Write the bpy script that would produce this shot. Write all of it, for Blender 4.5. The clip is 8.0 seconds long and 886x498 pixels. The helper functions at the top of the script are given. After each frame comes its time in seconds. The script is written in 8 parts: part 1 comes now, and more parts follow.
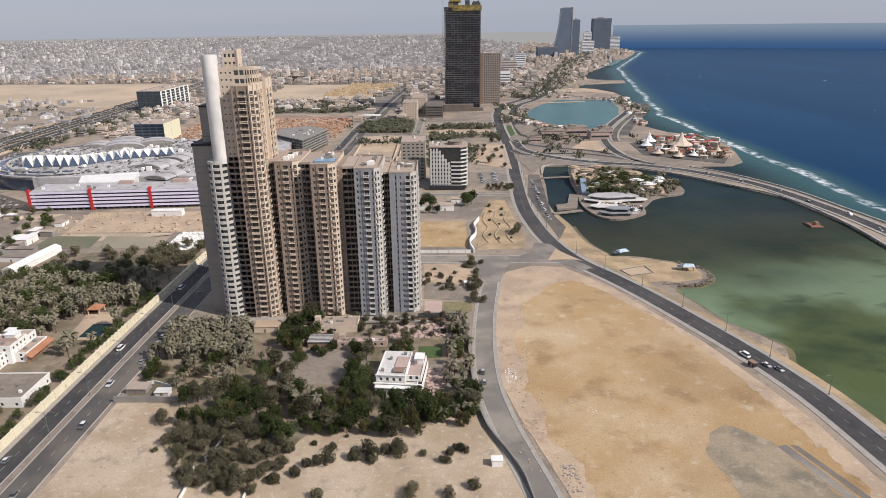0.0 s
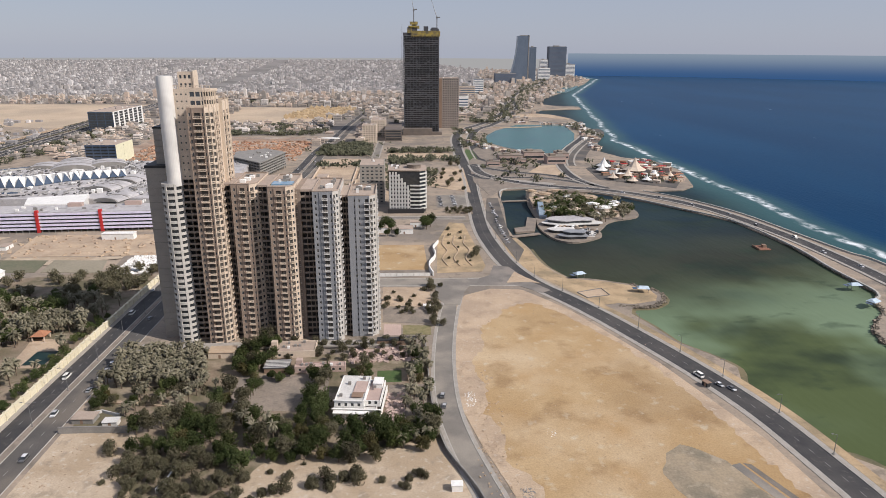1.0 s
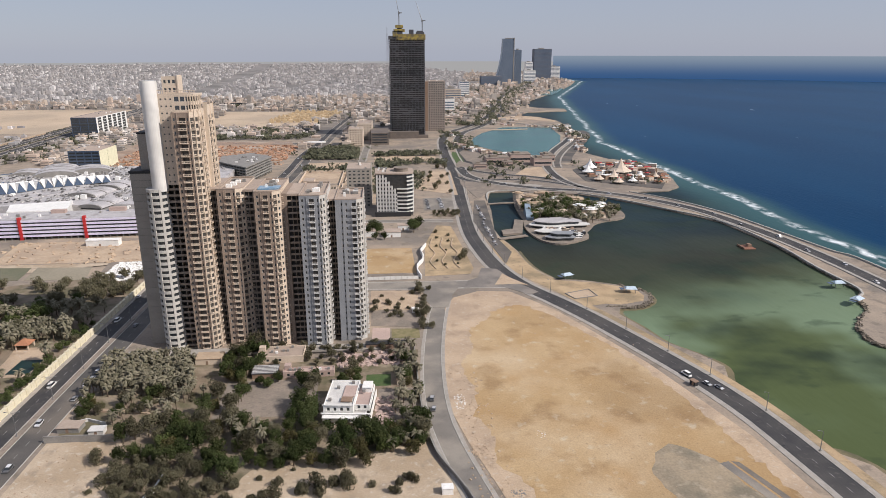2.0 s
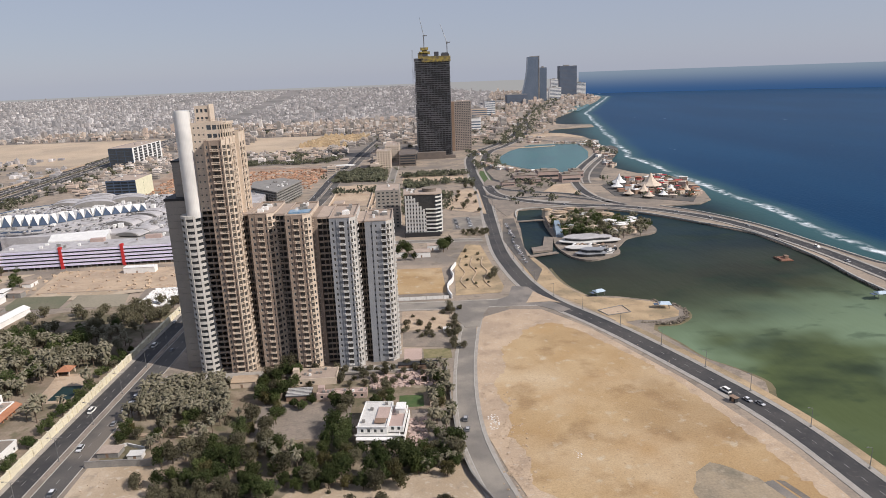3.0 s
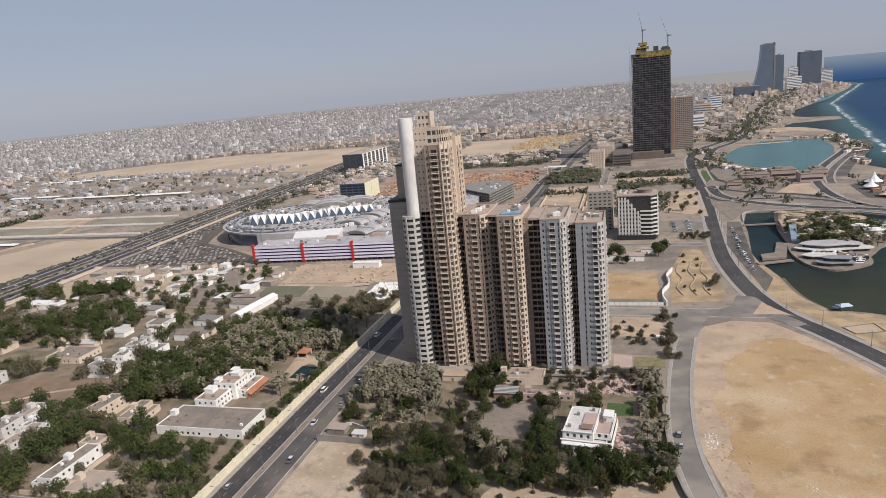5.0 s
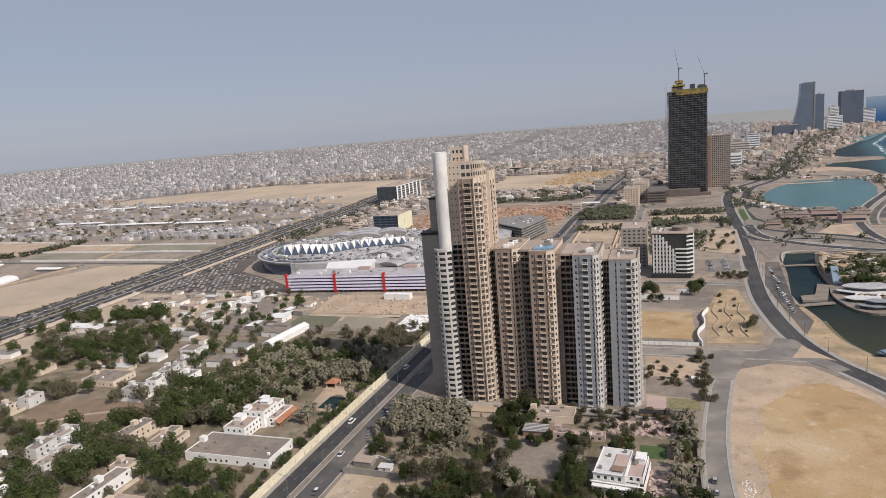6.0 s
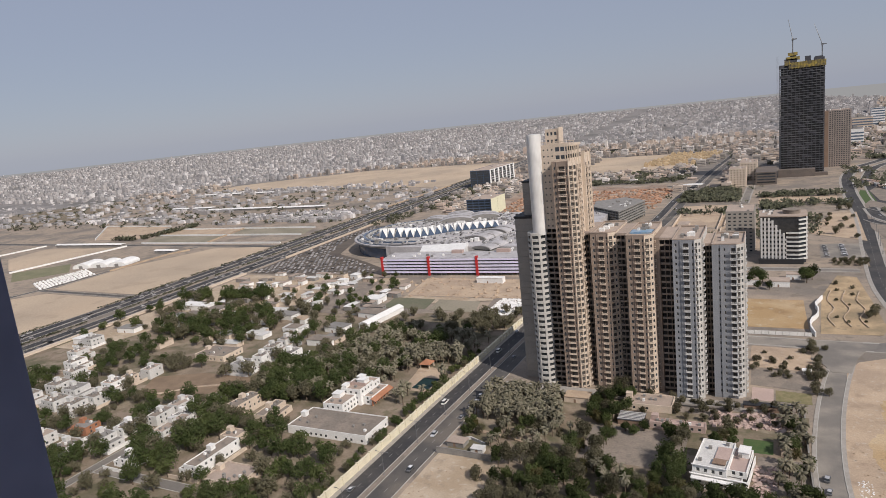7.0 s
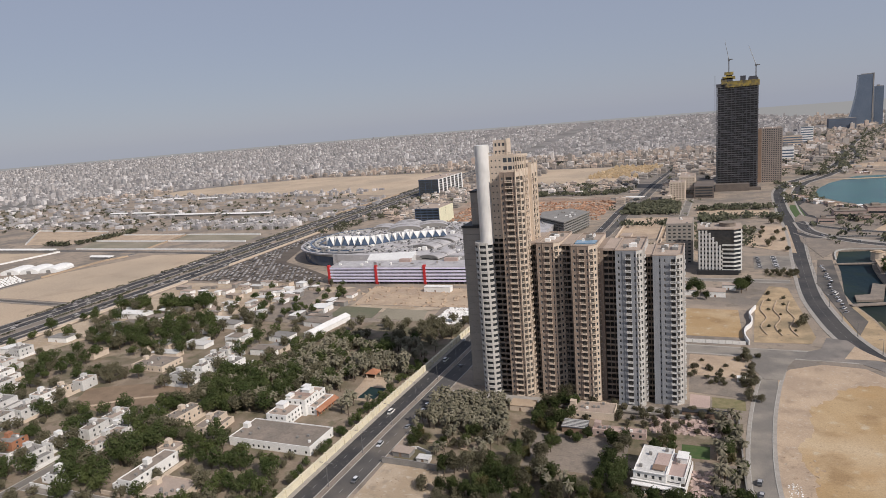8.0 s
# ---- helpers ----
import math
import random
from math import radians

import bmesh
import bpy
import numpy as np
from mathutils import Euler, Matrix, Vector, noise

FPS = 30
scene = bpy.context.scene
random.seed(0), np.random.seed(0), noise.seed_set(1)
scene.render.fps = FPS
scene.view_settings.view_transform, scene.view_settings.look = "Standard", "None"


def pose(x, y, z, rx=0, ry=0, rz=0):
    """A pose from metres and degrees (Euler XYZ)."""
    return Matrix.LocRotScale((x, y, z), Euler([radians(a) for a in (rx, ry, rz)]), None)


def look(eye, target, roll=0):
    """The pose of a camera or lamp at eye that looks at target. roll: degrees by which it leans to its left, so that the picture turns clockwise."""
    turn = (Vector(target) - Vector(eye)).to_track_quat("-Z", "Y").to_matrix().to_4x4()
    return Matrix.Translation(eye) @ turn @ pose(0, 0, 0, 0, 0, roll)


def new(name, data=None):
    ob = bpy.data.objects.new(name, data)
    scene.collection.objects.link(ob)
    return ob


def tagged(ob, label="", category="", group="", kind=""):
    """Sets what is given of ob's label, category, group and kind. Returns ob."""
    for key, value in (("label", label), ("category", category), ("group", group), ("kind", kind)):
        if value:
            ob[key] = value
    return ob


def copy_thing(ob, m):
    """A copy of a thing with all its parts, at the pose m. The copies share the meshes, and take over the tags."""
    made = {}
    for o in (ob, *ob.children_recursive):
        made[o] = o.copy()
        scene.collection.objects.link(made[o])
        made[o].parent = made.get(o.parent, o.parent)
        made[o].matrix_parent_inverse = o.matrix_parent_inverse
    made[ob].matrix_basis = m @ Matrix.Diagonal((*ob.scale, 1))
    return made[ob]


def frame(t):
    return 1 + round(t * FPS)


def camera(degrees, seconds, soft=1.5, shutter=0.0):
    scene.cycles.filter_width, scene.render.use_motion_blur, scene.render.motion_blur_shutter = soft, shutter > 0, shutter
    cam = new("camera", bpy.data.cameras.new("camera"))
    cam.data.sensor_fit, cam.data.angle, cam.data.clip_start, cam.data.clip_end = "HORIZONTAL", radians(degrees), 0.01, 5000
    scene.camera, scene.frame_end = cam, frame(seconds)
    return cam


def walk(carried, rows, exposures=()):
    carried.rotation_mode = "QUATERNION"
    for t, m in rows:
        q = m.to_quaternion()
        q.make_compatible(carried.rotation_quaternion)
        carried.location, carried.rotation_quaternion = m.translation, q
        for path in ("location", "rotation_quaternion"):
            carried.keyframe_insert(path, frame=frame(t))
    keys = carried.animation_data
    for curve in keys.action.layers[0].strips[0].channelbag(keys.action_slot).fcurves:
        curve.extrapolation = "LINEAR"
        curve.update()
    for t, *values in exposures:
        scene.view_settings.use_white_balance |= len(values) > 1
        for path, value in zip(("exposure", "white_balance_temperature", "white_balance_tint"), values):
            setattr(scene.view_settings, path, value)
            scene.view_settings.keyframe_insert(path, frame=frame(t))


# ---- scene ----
# ---------------- camera: held in the hand at a high opening, turning on the spot ----------------
cam = camera(67.94, 8.0, soft=0.6)
EYE = 155.0
ROWS = [
    (0.0, 0.00, -19.01, -0.71),
    (0.3, -2.12, -17.56, 0.02),
    (0.5, -2.52, -17.31, 0.05),
    (0.8, -3.28, -17.03, 0.16),
    (1.0, -3.74, -17.01, 0.31),
    (2.3, -4.92, -16.46, -0.10),
    (2.5, -3.97, -16.07, -0.33),
    (3.0, -2.19, -15.03, -2.12),
    (3.2, 2.15, -17.40, -3.50),
    (3.5, 10.12, -18.84, -4.67),
    (3.6, 12.56, -17.87, -5.02),
    (3.8, 16.70, -17.60, -5.80),
    (4.0, 17.64, -13.90, -6.60),
    (4.2, 17.23, -13.24, -6.45),
    (5.3, 16.63, -13.81, -5.02),
    (5.5, 17.58, -12.64, -5.09),
    (5.8, 18.25, -10.95, -4.75),
    (6.0, 19.02, -10.58, -4.62),
    (6.5, 23.23, -10.78, -4.84),
    (7.0, 27.35, -11.25, -6.00),
    (7.3, 28.50, -11.45, -6.25),
    (7.5, 27.96, -10.85, -5.98),
    (7.8, 25.20, -10.50, -5.15),
    (8.0, 22.67, -10.90, -4.58),
]


def held(yaw, pitch, roll):
    a = radians(yaw)
    return pose(-0.30 * math.sin(a), 0.30 * math.cos(a), EYE, 0, 0, yaw) @ pose(0, 0, 0, 90 + pitch) @ pose(0, 0, 0, 0, 0, roll)


walk(cam, [(t, held(y, p, r)) for t, y, p, r in ROWS], [(0.0, -0.03), (3.0, -0.04), (4.0, -0.17), (6.0, -0.18), (7.2, -0.28), (8.0, -0.28)])

# ---------------- light: hazy afternoon sun from the sea side, slightly behind ----------------
SUN_ELEV, SUN_DIR = radians(40), Vector((0.89, -0.455, 0)).normalized()
world = bpy.data.worlds.new("world")
scene.world = world
world.use_nodes = True
wn = world.node_tree.nodes
wn.clear()
sky = wn.new("ShaderNodeTexSky")
sky.sky_type, sky.sun_disc = "NISHITA", False
sky.sun_elevation, sky.sun_rotation = SUN_ELEV, math.atan2(SUN_DIR.x, SUN_DIR.y)
sky.altitude, sky.air_density, sky.dust_density, sky.ozone_density = 150, 1.0, 0.5, 1.5
bg, wout = wn.new("ShaderNodeBackground"), wn.new("ShaderNodeOutputWorld")
bg.inputs["Strength"].default_value = 0.085
haze = wn.new("ShaderNodeMix")  # an even pale haze over the whole sky
haze.data_type = "RGBA"
haze.inputs[0].default_value = 0.78
haze.inputs[7].default_value = (4.75, 5.2, 6.75, 1)
world.node_tree.links.new(sky.outputs[0], haze.inputs[6])
world.node_tree.links.new(haze.outputs[2], bg.inputs[0])
world.node_tree.links.new(bg.outputs[0], wout.inputs[0])

sun = new("sun", bpy.data.lights.new("sun", "SUN"))
sun.data.energy, sun.data.angle, sun.data.color = 5.0, radians(0.6), (1.0, 0.925, 0.87)
d = Vector((SUN_DIR.x * math.cos(SUN_ELEV), SUN_DIR.y * math.cos(SUN_ELEV), math.sin(SUN_ELEV)))
sun.matrix_world = look(d * 900, (0, 0, 0))

# ---------------- materials ----------------


def mat(name, a, b=None, scale=0.2, fine=6.0, rough=0.85, bump=0.0, metal=0.0, c=None, patch=0.02, rnd=0.0, island=0.0, spec=0.4, tones=(), more=()):
    """Base colour a mixed towards b by a middle noise, towards c in broad patches; grain by a fine noise."""
    m = bpy.data.materials.new(name)
    m.use_nodes = True
    n, l = m.node_tree.nodes, m.node_tree.links
    p = n["Principled BSDF"]
    p.inputs["Roughness"].default_value, p.inputs["Metallic"].default_value = rough, metal
    p.inputs["Specular IOR Level"].default_value = spec
    geo = n.new("ShaderNodeNewGeometry")

    def noi(s, detail=3.0):
        t = n.new("ShaderNodeTexNoise")
        t.inputs["Scale"].default_value, t.inputs["Detail"].default_value = s, detail
        l.new(geo.outputs["Position"], t.inputs["Vector"])
        return t.outputs["Fac"]

    def ramp(f, lo, hi):
        r = n.new("ShaderNodeMapRange")
        r.inputs["From Min"].default_value, r.inputs["From Max"].default_value = lo, hi
        l.new(f, r.inputs["Value"])
        return r.outputs["Result"]

    def mix(f, x, y, mode="MIX"):
        k = n.new("ShaderNodeMix")
        k.data_type, k.blend_type = "RGBA", mode
        for sock, v in ((k.inputs[0], f), (k.inputs[6], x), (k.inputs[7], y)):
            if isinstance(v, bpy.types.NodeSocket):
                l.new(v, sock)
            elif isinstance(v, tuple):
                sock.default_value = (*v, 1)
            else:
                sock.default_value = v
        return k.outputs[2]

    b = b or tuple(x * 0.8 for x in a)
    col = mix(ramp(noi(scale), 0.35, 0.65), a, b)
    if tones:
        tr = n.new("ShaderNodeValToRGB")
        tr.color_ramp.interpolation = "CONSTANT"
        for i, tone in enumerate(tones):
            e = tr.color_ramp.elements[i] if i < 2 else tr.color_ramp.elements.new(i / len(tones))
            e.position, e.color = i / len(tones), (*tone, 1)
        l.new(geo.outputs["Random Per Island"], tr.inputs[0])
        col = mix(0.75, col, tr.outputs[0])
    if c:
        col = mix(ramp(noi(patch, 4.0), 0.45, 0.62), col, c)
    for s_, lo, hi, tint, amount in more:
        f = n.new("ShaderNodeMath")
        f.operation = "MULTIPLY"
        l.new(ramp(noi(s_, 6.0), lo, hi), f.inputs[0])
        f.inputs[1].default_value = amount
        col = mix(f.outputs[0], col, tint)
    grain = ramp(noi(fine, 2.0), 0.3, 0.7)
    g = n.new("ShaderNodeMapRange")
    g.inputs["To Min"].default_value, g.inputs["To Max"].default_value = 0.86, 1.08
    l.new(grain, g.inputs["Value"])
    gv = n.new("ShaderNodeCombineColor")
    for k in range(3):
        l.new(g.outputs["Result"], gv.inputs[k])
    col = mix(1.0, col, gv.outputs[0], "MULTIPLY")
    for amount, src in ((rnd, "obj"), (island, "isl")):
        if amount:
            o = n.new("ShaderNodeObjectInfo").outputs["Random"] if src == "obj" else geo.outputs["Random Per Island"]
            hv = n.new("ShaderNodeHueSaturation")
            v = n.new("ShaderNodeMapRange")
            v.inputs["To Min"].default_value, v.inputs["To Max"].default_value = 1 - amount, 1 + amount
            l.new(o, v.inputs["Value"])
            l.new(v.outputs["Result"], hv.inputs["Value"])
            l.new(col, hv.inputs["Color"])
            col = hv.outputs[0]
    l.new(col, p.inputs["Base Color"])
    if bump:
        bp = n.new("ShaderNodeBump")
        bp.inputs["Strength"].default_value, bp.inputs["Distance"].default_value = bump, 0.3
        l.new(noi(fine * 0.5, 4.0), bp.inputs["Height"])
        l.new(bp.outputs[0], p.inputs["Normal"])
    return m


M_SAND = mat("dusty ground", (0.345, 0.278, 0.212), (0.282, 0.230, 0.180), 0.05, 0.8, 0.95, 0.4, c=(0.200, 0.172, 0.144), patch=0.014, more=((0.11, 0.55, 0.62, (0.158, 0.135, 0.107), 0.6), (0.03, 0.56, 0.66, (0.378, 0.300, 0.223), 0.7)))
M_GARDEN = mat("garden soil and dry grass", (0.205, 0.158, 0.112), (0.265, 0.21, 0.155), 0.09, 1.0, 0.95, 0.4, c=(0.125, 0.110, 0.066), patch=0.04, more=((0.05, 0.55, 0.64, (0.34, 0.275, 0.205), 0.6), (0.14, 0.56, 0.64, (0.11, 0.105, 0.055), 0.6)))
M_YARD = mat("dusty paved yard", (0.268, 0.222, 0.180), (0.222, 0.185, 0.150), 0.12, 1.0, 0.95, c=(0.205, 0.175, 0.144), patch=0.06, more=((0.3, 0.56, 0.64, (0.158, 0.135, 0.115), 0.5),))
M_FIELD = mat("grey dusty field", (0.255, 0.225, 0.165), (0.29, 0.255, 0.19), 0.03, 0.6, 0.95, c=(0.21, 0.19, 0.135), patch=0.02)
M_LILAC = mat("white panel", (0.72, 0.69, 0.82), (0.64, 0.61, 0.74), 0.1, 2.0, 0.7)
M_DECK = mat("pale roof deck", (0.45, 0.43, 0.43), (0.37, 0.355, 0.355), 0.05, 1.0, 0.9, more=((0.09, 0.53, 0.62, (0.24, 0.225, 0.215), 0.6), (0.2, 0.57, 0.66, (0.62, 0.60, 0.58), 0.5)))
M_YWALL = mat("yellow cream wall", (0.70, 0.635, 0.47), (0.63, 0.57, 0.42), 0.2, 2.0, 0.85)
M_YELLOWEND = mat("pale yellow render", (0.72, 0.69, 0.50), (0.66, 0.63, 0.45), 0.2, 2.0, 0.8)
M_CAR = mat("car paint", (0.42, 0.42, 0.43), (0.40, 0.40, 0.41), 1.0, 8.0, 0.3, rnd=0.9, island=0.0, spec=0.6)
M_LOT = mat("ochre sand", (0.40, 0.275, 0.142), (0.44, 0.315, 0.175), 0.04, 1.5, 0.95, 0.3, c=(0.37, 0.245, 0.12), patch=0.022, more=((0.018, 0.46, 0.66, (0.50, 0.385, 0.25), 0.85), (0.03, 0.52, 0.70, (0.37, 0.225, 0.095), 0.6), (0.012, 0.54, 0.62, (0.30, 0.20, 0.10), 0.6), (0.05, 0.55, 0.68, (0.26, 0.165, 0.08), 0.75), (0.16, 0.60, 0.72, (0.50, 0.43, 0.32), 0.6), (0.5, 0.62, 0.7, (0.25, 0.18, 0.11), 0.5)))
M_PLOT = mat("bare trodden sand", (0.47, 0.378, 0.278), (0.42, 0.335, 0.243), 0.07, 1.5, 0.95, 0.3, c=(0.37, 0.285, 0.195), patch=0.035, more=((0.15, 0.56, 0.66, (0.27, 0.22, 0.165), 0.6), (0.4, 0.58, 0.66, (0.52, 0.46, 0.38), 0.5)))
M_PALE = mat("pale sand", (0.475, 0.362, 0.255), (0.425, 0.32, 0.22), 0.06, 1.5, 0.95, 0.3, c=(0.375, 0.285, 0.205), patch=0.03, more=((0.12, 0.56, 0.66, (0.30, 0.225, 0.16), 0.5), (0.4, 0.58, 0.66, (0.50, 0.43, 0.35), 0.5)))
M_DESERT = mat("desert sand", (0.50, 0.395, 0.285), (0.45, 0.35, 0.25), 0.01, 0.5, 0.95, c=(0.40, 0.32, 0.235), patch=0.006, more=((0.03, 0.58, 0.66, (0.33, 0.26, 0.19), 0.5), (0.008, 0.5, 0.65, (0.54, 0.42, 0.30), 0.5)))
M_EARTH = mat("brown earth", (0.19, 0.135, 0.09), (0.25, 0.18, 0.12), 0.1, 2.0, 0.95, 0.3)
M_ASPHALT = mat("worn asphalt", (0.038, 0.037, 0.039), (0.052, 0.050, 0.050), 0.15, 3.0, 0.85, c=(0.072, 0.067, 0.063), patch=0.03, more=((0.4, 0.58, 0.66, (0.12, 0.108, 0.096), 0.4),))
M_TARMAC = mat("dusty dark tarmac", (0.080, 0.075, 0.070), (0.105, 0.096, 0.088), 0.06, 2.0, 0.9, c=(0.15, 0.13, 0.11), patch=0.03)
M_OLDROAD = mat("dusty old asphalt", (0.205, 0.185, 0.162), (0.172, 0.157, 0.139), 0.12, 3.0, 0.9, c=(0.28, 0.25, 0.21), patch=0.05)
M_PAVE = mat("paving", (0.36, 0.33, 0.295), (0.30, 0.275, 0.24), 0.3, 4.0, 0.9)
M_KERB = mat("kerb concrete", (0.45, 0.43, 0.39), None, 0.5, 4.0, 0.9)
M_LINE = mat("worn road paint", (0.30, 0.29, 0.27), None, 0.5, 4.0, 0.7)
M_GRASS = mat("lawn", (0.055, 0.10, 0.03), (0.08, 0.11, 0.04), 0.3, 4.0, 0.95)
M_DRYGRASS = mat("dry grass", (0.16, 0.15, 0.07), (0.24, 0.20, 0.11), 0.3, 3.0, 0.95)
# beige taken darker to hold the shade of the tower fronts
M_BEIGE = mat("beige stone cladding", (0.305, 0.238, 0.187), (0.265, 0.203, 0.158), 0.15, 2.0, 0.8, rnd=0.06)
M_BEIGED = mat("dull beige render", (0.306, 0.251, 0.202), (0.270, 0.220, 0.176), 0.15, 2.0, 0.85)
M_GREYST = mat("grey stone cladding", (0.342, 0.310, 0.270), (0.306, 0.279, 0.243), 0.2, 2.0, 0.75)
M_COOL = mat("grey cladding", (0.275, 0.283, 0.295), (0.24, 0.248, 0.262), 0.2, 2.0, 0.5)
M_WHITE = mat("white paint", (0.80, 0.785, 0.75), (0.72, 0.705, 0.67), 0.2, 2.0, 0.7)
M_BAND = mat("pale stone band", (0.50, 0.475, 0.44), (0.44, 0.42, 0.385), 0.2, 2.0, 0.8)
M_FIN = mat("off-white render", (0.60, 0.585, 0.555), (0.53, 0.515, 0.485), 0.2, 2.0, 0.8)
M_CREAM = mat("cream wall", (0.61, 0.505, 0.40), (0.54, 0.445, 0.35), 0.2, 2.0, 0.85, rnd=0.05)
M_SILVER = mat("white metal cladding", (0.72, 0.70, 0.66), (0.66, 0.645, 0.61), 0.05, 0.15, 0.38, metal=0.1)
# near-black base colour stands in for shade inside openings and recesses
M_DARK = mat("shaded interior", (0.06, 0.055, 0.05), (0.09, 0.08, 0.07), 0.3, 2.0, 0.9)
M_GLASS = mat("dark window glass", (0.035, 0.04, 0.045), (0.05, 0.055, 0.06), 0.4, 2.0, 0.12, rnd=0.4, spec=0.6)
M_BGLASS = mat("blue curtain glass", (0.075, 0.105, 0.155), (0.06, 0.085, 0.13), 0.05, 1.0, 0.15, spec=0.8)
M_ROOF = mat("dusty flat roof", (0.399, 0.317, 0.257), (0.342, 0.276, 0.225), 0.15, 2.0, 0.95, rnd=0.08)
M_CONC = mat("raw concrete", (0.26, 0.245, 0.225), (0.21, 0.20, 0.185), 0.15, 2.0, 0.9)
M_DCONC = mat("dark unfinished concrete", (0.062, 0.062, 0.072), (0.085, 0.084, 0.09), 0.05, 1.0, 0.9)
M_SLAB = mat("dusty slab edge", (0.15, 0.148, 0.15), (0.11, 0.11, 0.115), 0.03, 1.0, 0.9)
M_YELLOW = mat("yellow formwork", (0.36, 0.27, 0.06), (0.13, 0.11, 0.07), 0.2, 2.0, 0.7)
M_STEEL = mat("grey steel", (0.25, 0.25, 0.25), None, 1.0, 4.0, 0.5, metal=0.6)
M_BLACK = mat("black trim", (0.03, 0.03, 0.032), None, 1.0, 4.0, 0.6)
M_RED = mat("red panel", (0.50, 0.03, 0.03), (0.42, 0.03, 0.03), 0.2, 2.0, 0.6)
M_ORANGE = mat("terracotta tile", (0.34, 0.15, 0.08), (0.40, 0.19, 0.11), 0.3, 3.0, 0.85)
M_BROWN = mat("brown cladding", (0.23, 0.155, 0.11), (0.27, 0.185, 0.13), 0.1, 2.0, 0.8)
M_PINK = mat("pinkish facade", (0.460, 0.349, 0.301), (0.400, 0.301, 0.262), 0.1, 2.0, 0.8)
M_TAUPE = mat("grey-beige facade", (0.33, 0.275, 0.24), (0.28, 0.235, 0.205), 0.1, 2.0, 0.8)


def leafy(m, share=0.45):
    """Thin leaves: part of the light passes through."""
    n, l = m.node_tree.nodes, m.node_tree.links
    p, out = n["Principled BSDF"], n["Material Output"]
    tr, mx = n.new("ShaderNodeBsdfTranslucent"), n.new("ShaderNodeMixShader")
    l.new(p.inputs["Base Color"].links[0].from_socket, tr.inputs[0])
    mx.inputs[0].default_value = share
    l.new(p.outputs[0], mx.inputs[1])
    l.new(tr.outputs[0], mx.inputs[2])
    l.new(mx.outputs[0], out.inputs[0])
    return m


M_LEAF = leafy(mat("green foliage", (0.054, 0.073, 0.027), (0.086, 0.101, 0.042), 0.12, 1.2, 0.9, rnd=0.4, spec=0.06))
M_LEAF2 = leafy(mat("fresh green foliage", (0.078, 0.098, 0.034), (0.108, 0.122, 0.050), 0.12, 1.2, 0.9, rnd=0.35, spec=0.06))
M_LEAF3 = leafy(mat("yellowish foliage", (0.14, 0.12, 0.05), (0.11, 0.105, 0.055), 0.12, 1.2, 0.9, rnd=0.3, spec=0.06))
M_OLIVE = leafy(mat("dusty olive foliage", (0.128, 0.119, 0.074), (0.172, 0.156, 0.102), 0.15, 1.2, 0.9, rnd=0.3, spec=0.06))
M_PALM = leafy(mat("palm fronds", (0.150, 0.142, 0.094), (0.255, 0.228, 0.165), 0.4, 2.0, 0.8, rnd=0.3, spec=0.12), 0.25)
M_TRUNK = mat("bark", (0.15, 0.11, 0.08), (0.11, 0.085, 0.06), 0.8, 4.0, 0.95)
M_POST = mat("dark blue window post", (0.20, 0.215, 0.33), (0.215, 0.23, 0.345), 1.0, 8.0, 0.5)
# far glass lightened: distance haze is mixed into its base colour
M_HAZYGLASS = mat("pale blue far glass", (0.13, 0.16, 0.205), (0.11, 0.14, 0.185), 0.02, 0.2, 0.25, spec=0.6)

# ---------------- building tools ----------------


class Shape:
    """Collects boxes, prisms and sheets of one mesh."""

    def __init__(self):
        self.v, self.f, self.m = [], [], []

    def add(self, vs, fs, k=0):
        o = len(self.v)
        self.v += vs
        self.f += [tuple(i + o for i in q) for q in fs]
        self.m += [k] * len(fs)
        return self

    def box(self, x0, y0, z0, x1, y1, z1, k=0, m=None):
        vs = [(x, y, z) for z in (z0, z1) for y in (y0, y1) for x in (x0, x1)]
        if m is not None:
            vs = [tuple(m @ Vector(q)) for q in vs]
        return self.add(vs, [(0, 2, 3, 1), (4, 5, 7, 6), (0, 1, 5, 4), (2, 6, 7, 3), (0, 4, 6, 2), (1, 3, 7, 5)], k)

    def prism(self, poly, z0, z1, k=0, top=None, bottom=True):
        n = len(poly)
        tp = top or poly
        vs = [(x, y, z0) for x, y in poly] + [(x, y, z1) for x, y in tp]
        fs = [(i, (i + 1) % n, n + (i + 1) % n, n + i) for i in range(n)] + [tuple(range(n, 2 * n))]
        if bottom:
            fs.append(tuple(range(n - 1, -1, -1)))
        return self.add(vs, fs, k)

    def tube(self, a, b, r0, r1=None, n=6, k=0):
        r1 = r0 if r1 is None else r1
        a, b = Vector(a), Vector(b)
        q = (b - a).to_track_quat("Z", "Y").to_matrix()
        vs = []
        for c, r in ((a, r0), (b, r1)):
            vs += [tuple(c + q @ Vector((r * math.cos(2 * math.pi * i / n), r * math.sin(2 * math.pi * i / n), 0))) for i in range(n)]
        return self.add(vs, [(i, (i + 1) % n, n + (i + 1) % n, n + i) for i in range(n)] + [tuple(range(n - 1, -1, -1)), tuple(range(n, 2 * n))], k)

    def data(self, name, *mats):
        me = bpy.data.meshes.new(name)
        me.from_pydata(self.v, [], self.f)
        for m in mats:
            me.materials.append(m)
        if len(mats) > 1:
            me.polygons.foreach_set("material_index", self.m)
        me.update()
        return me


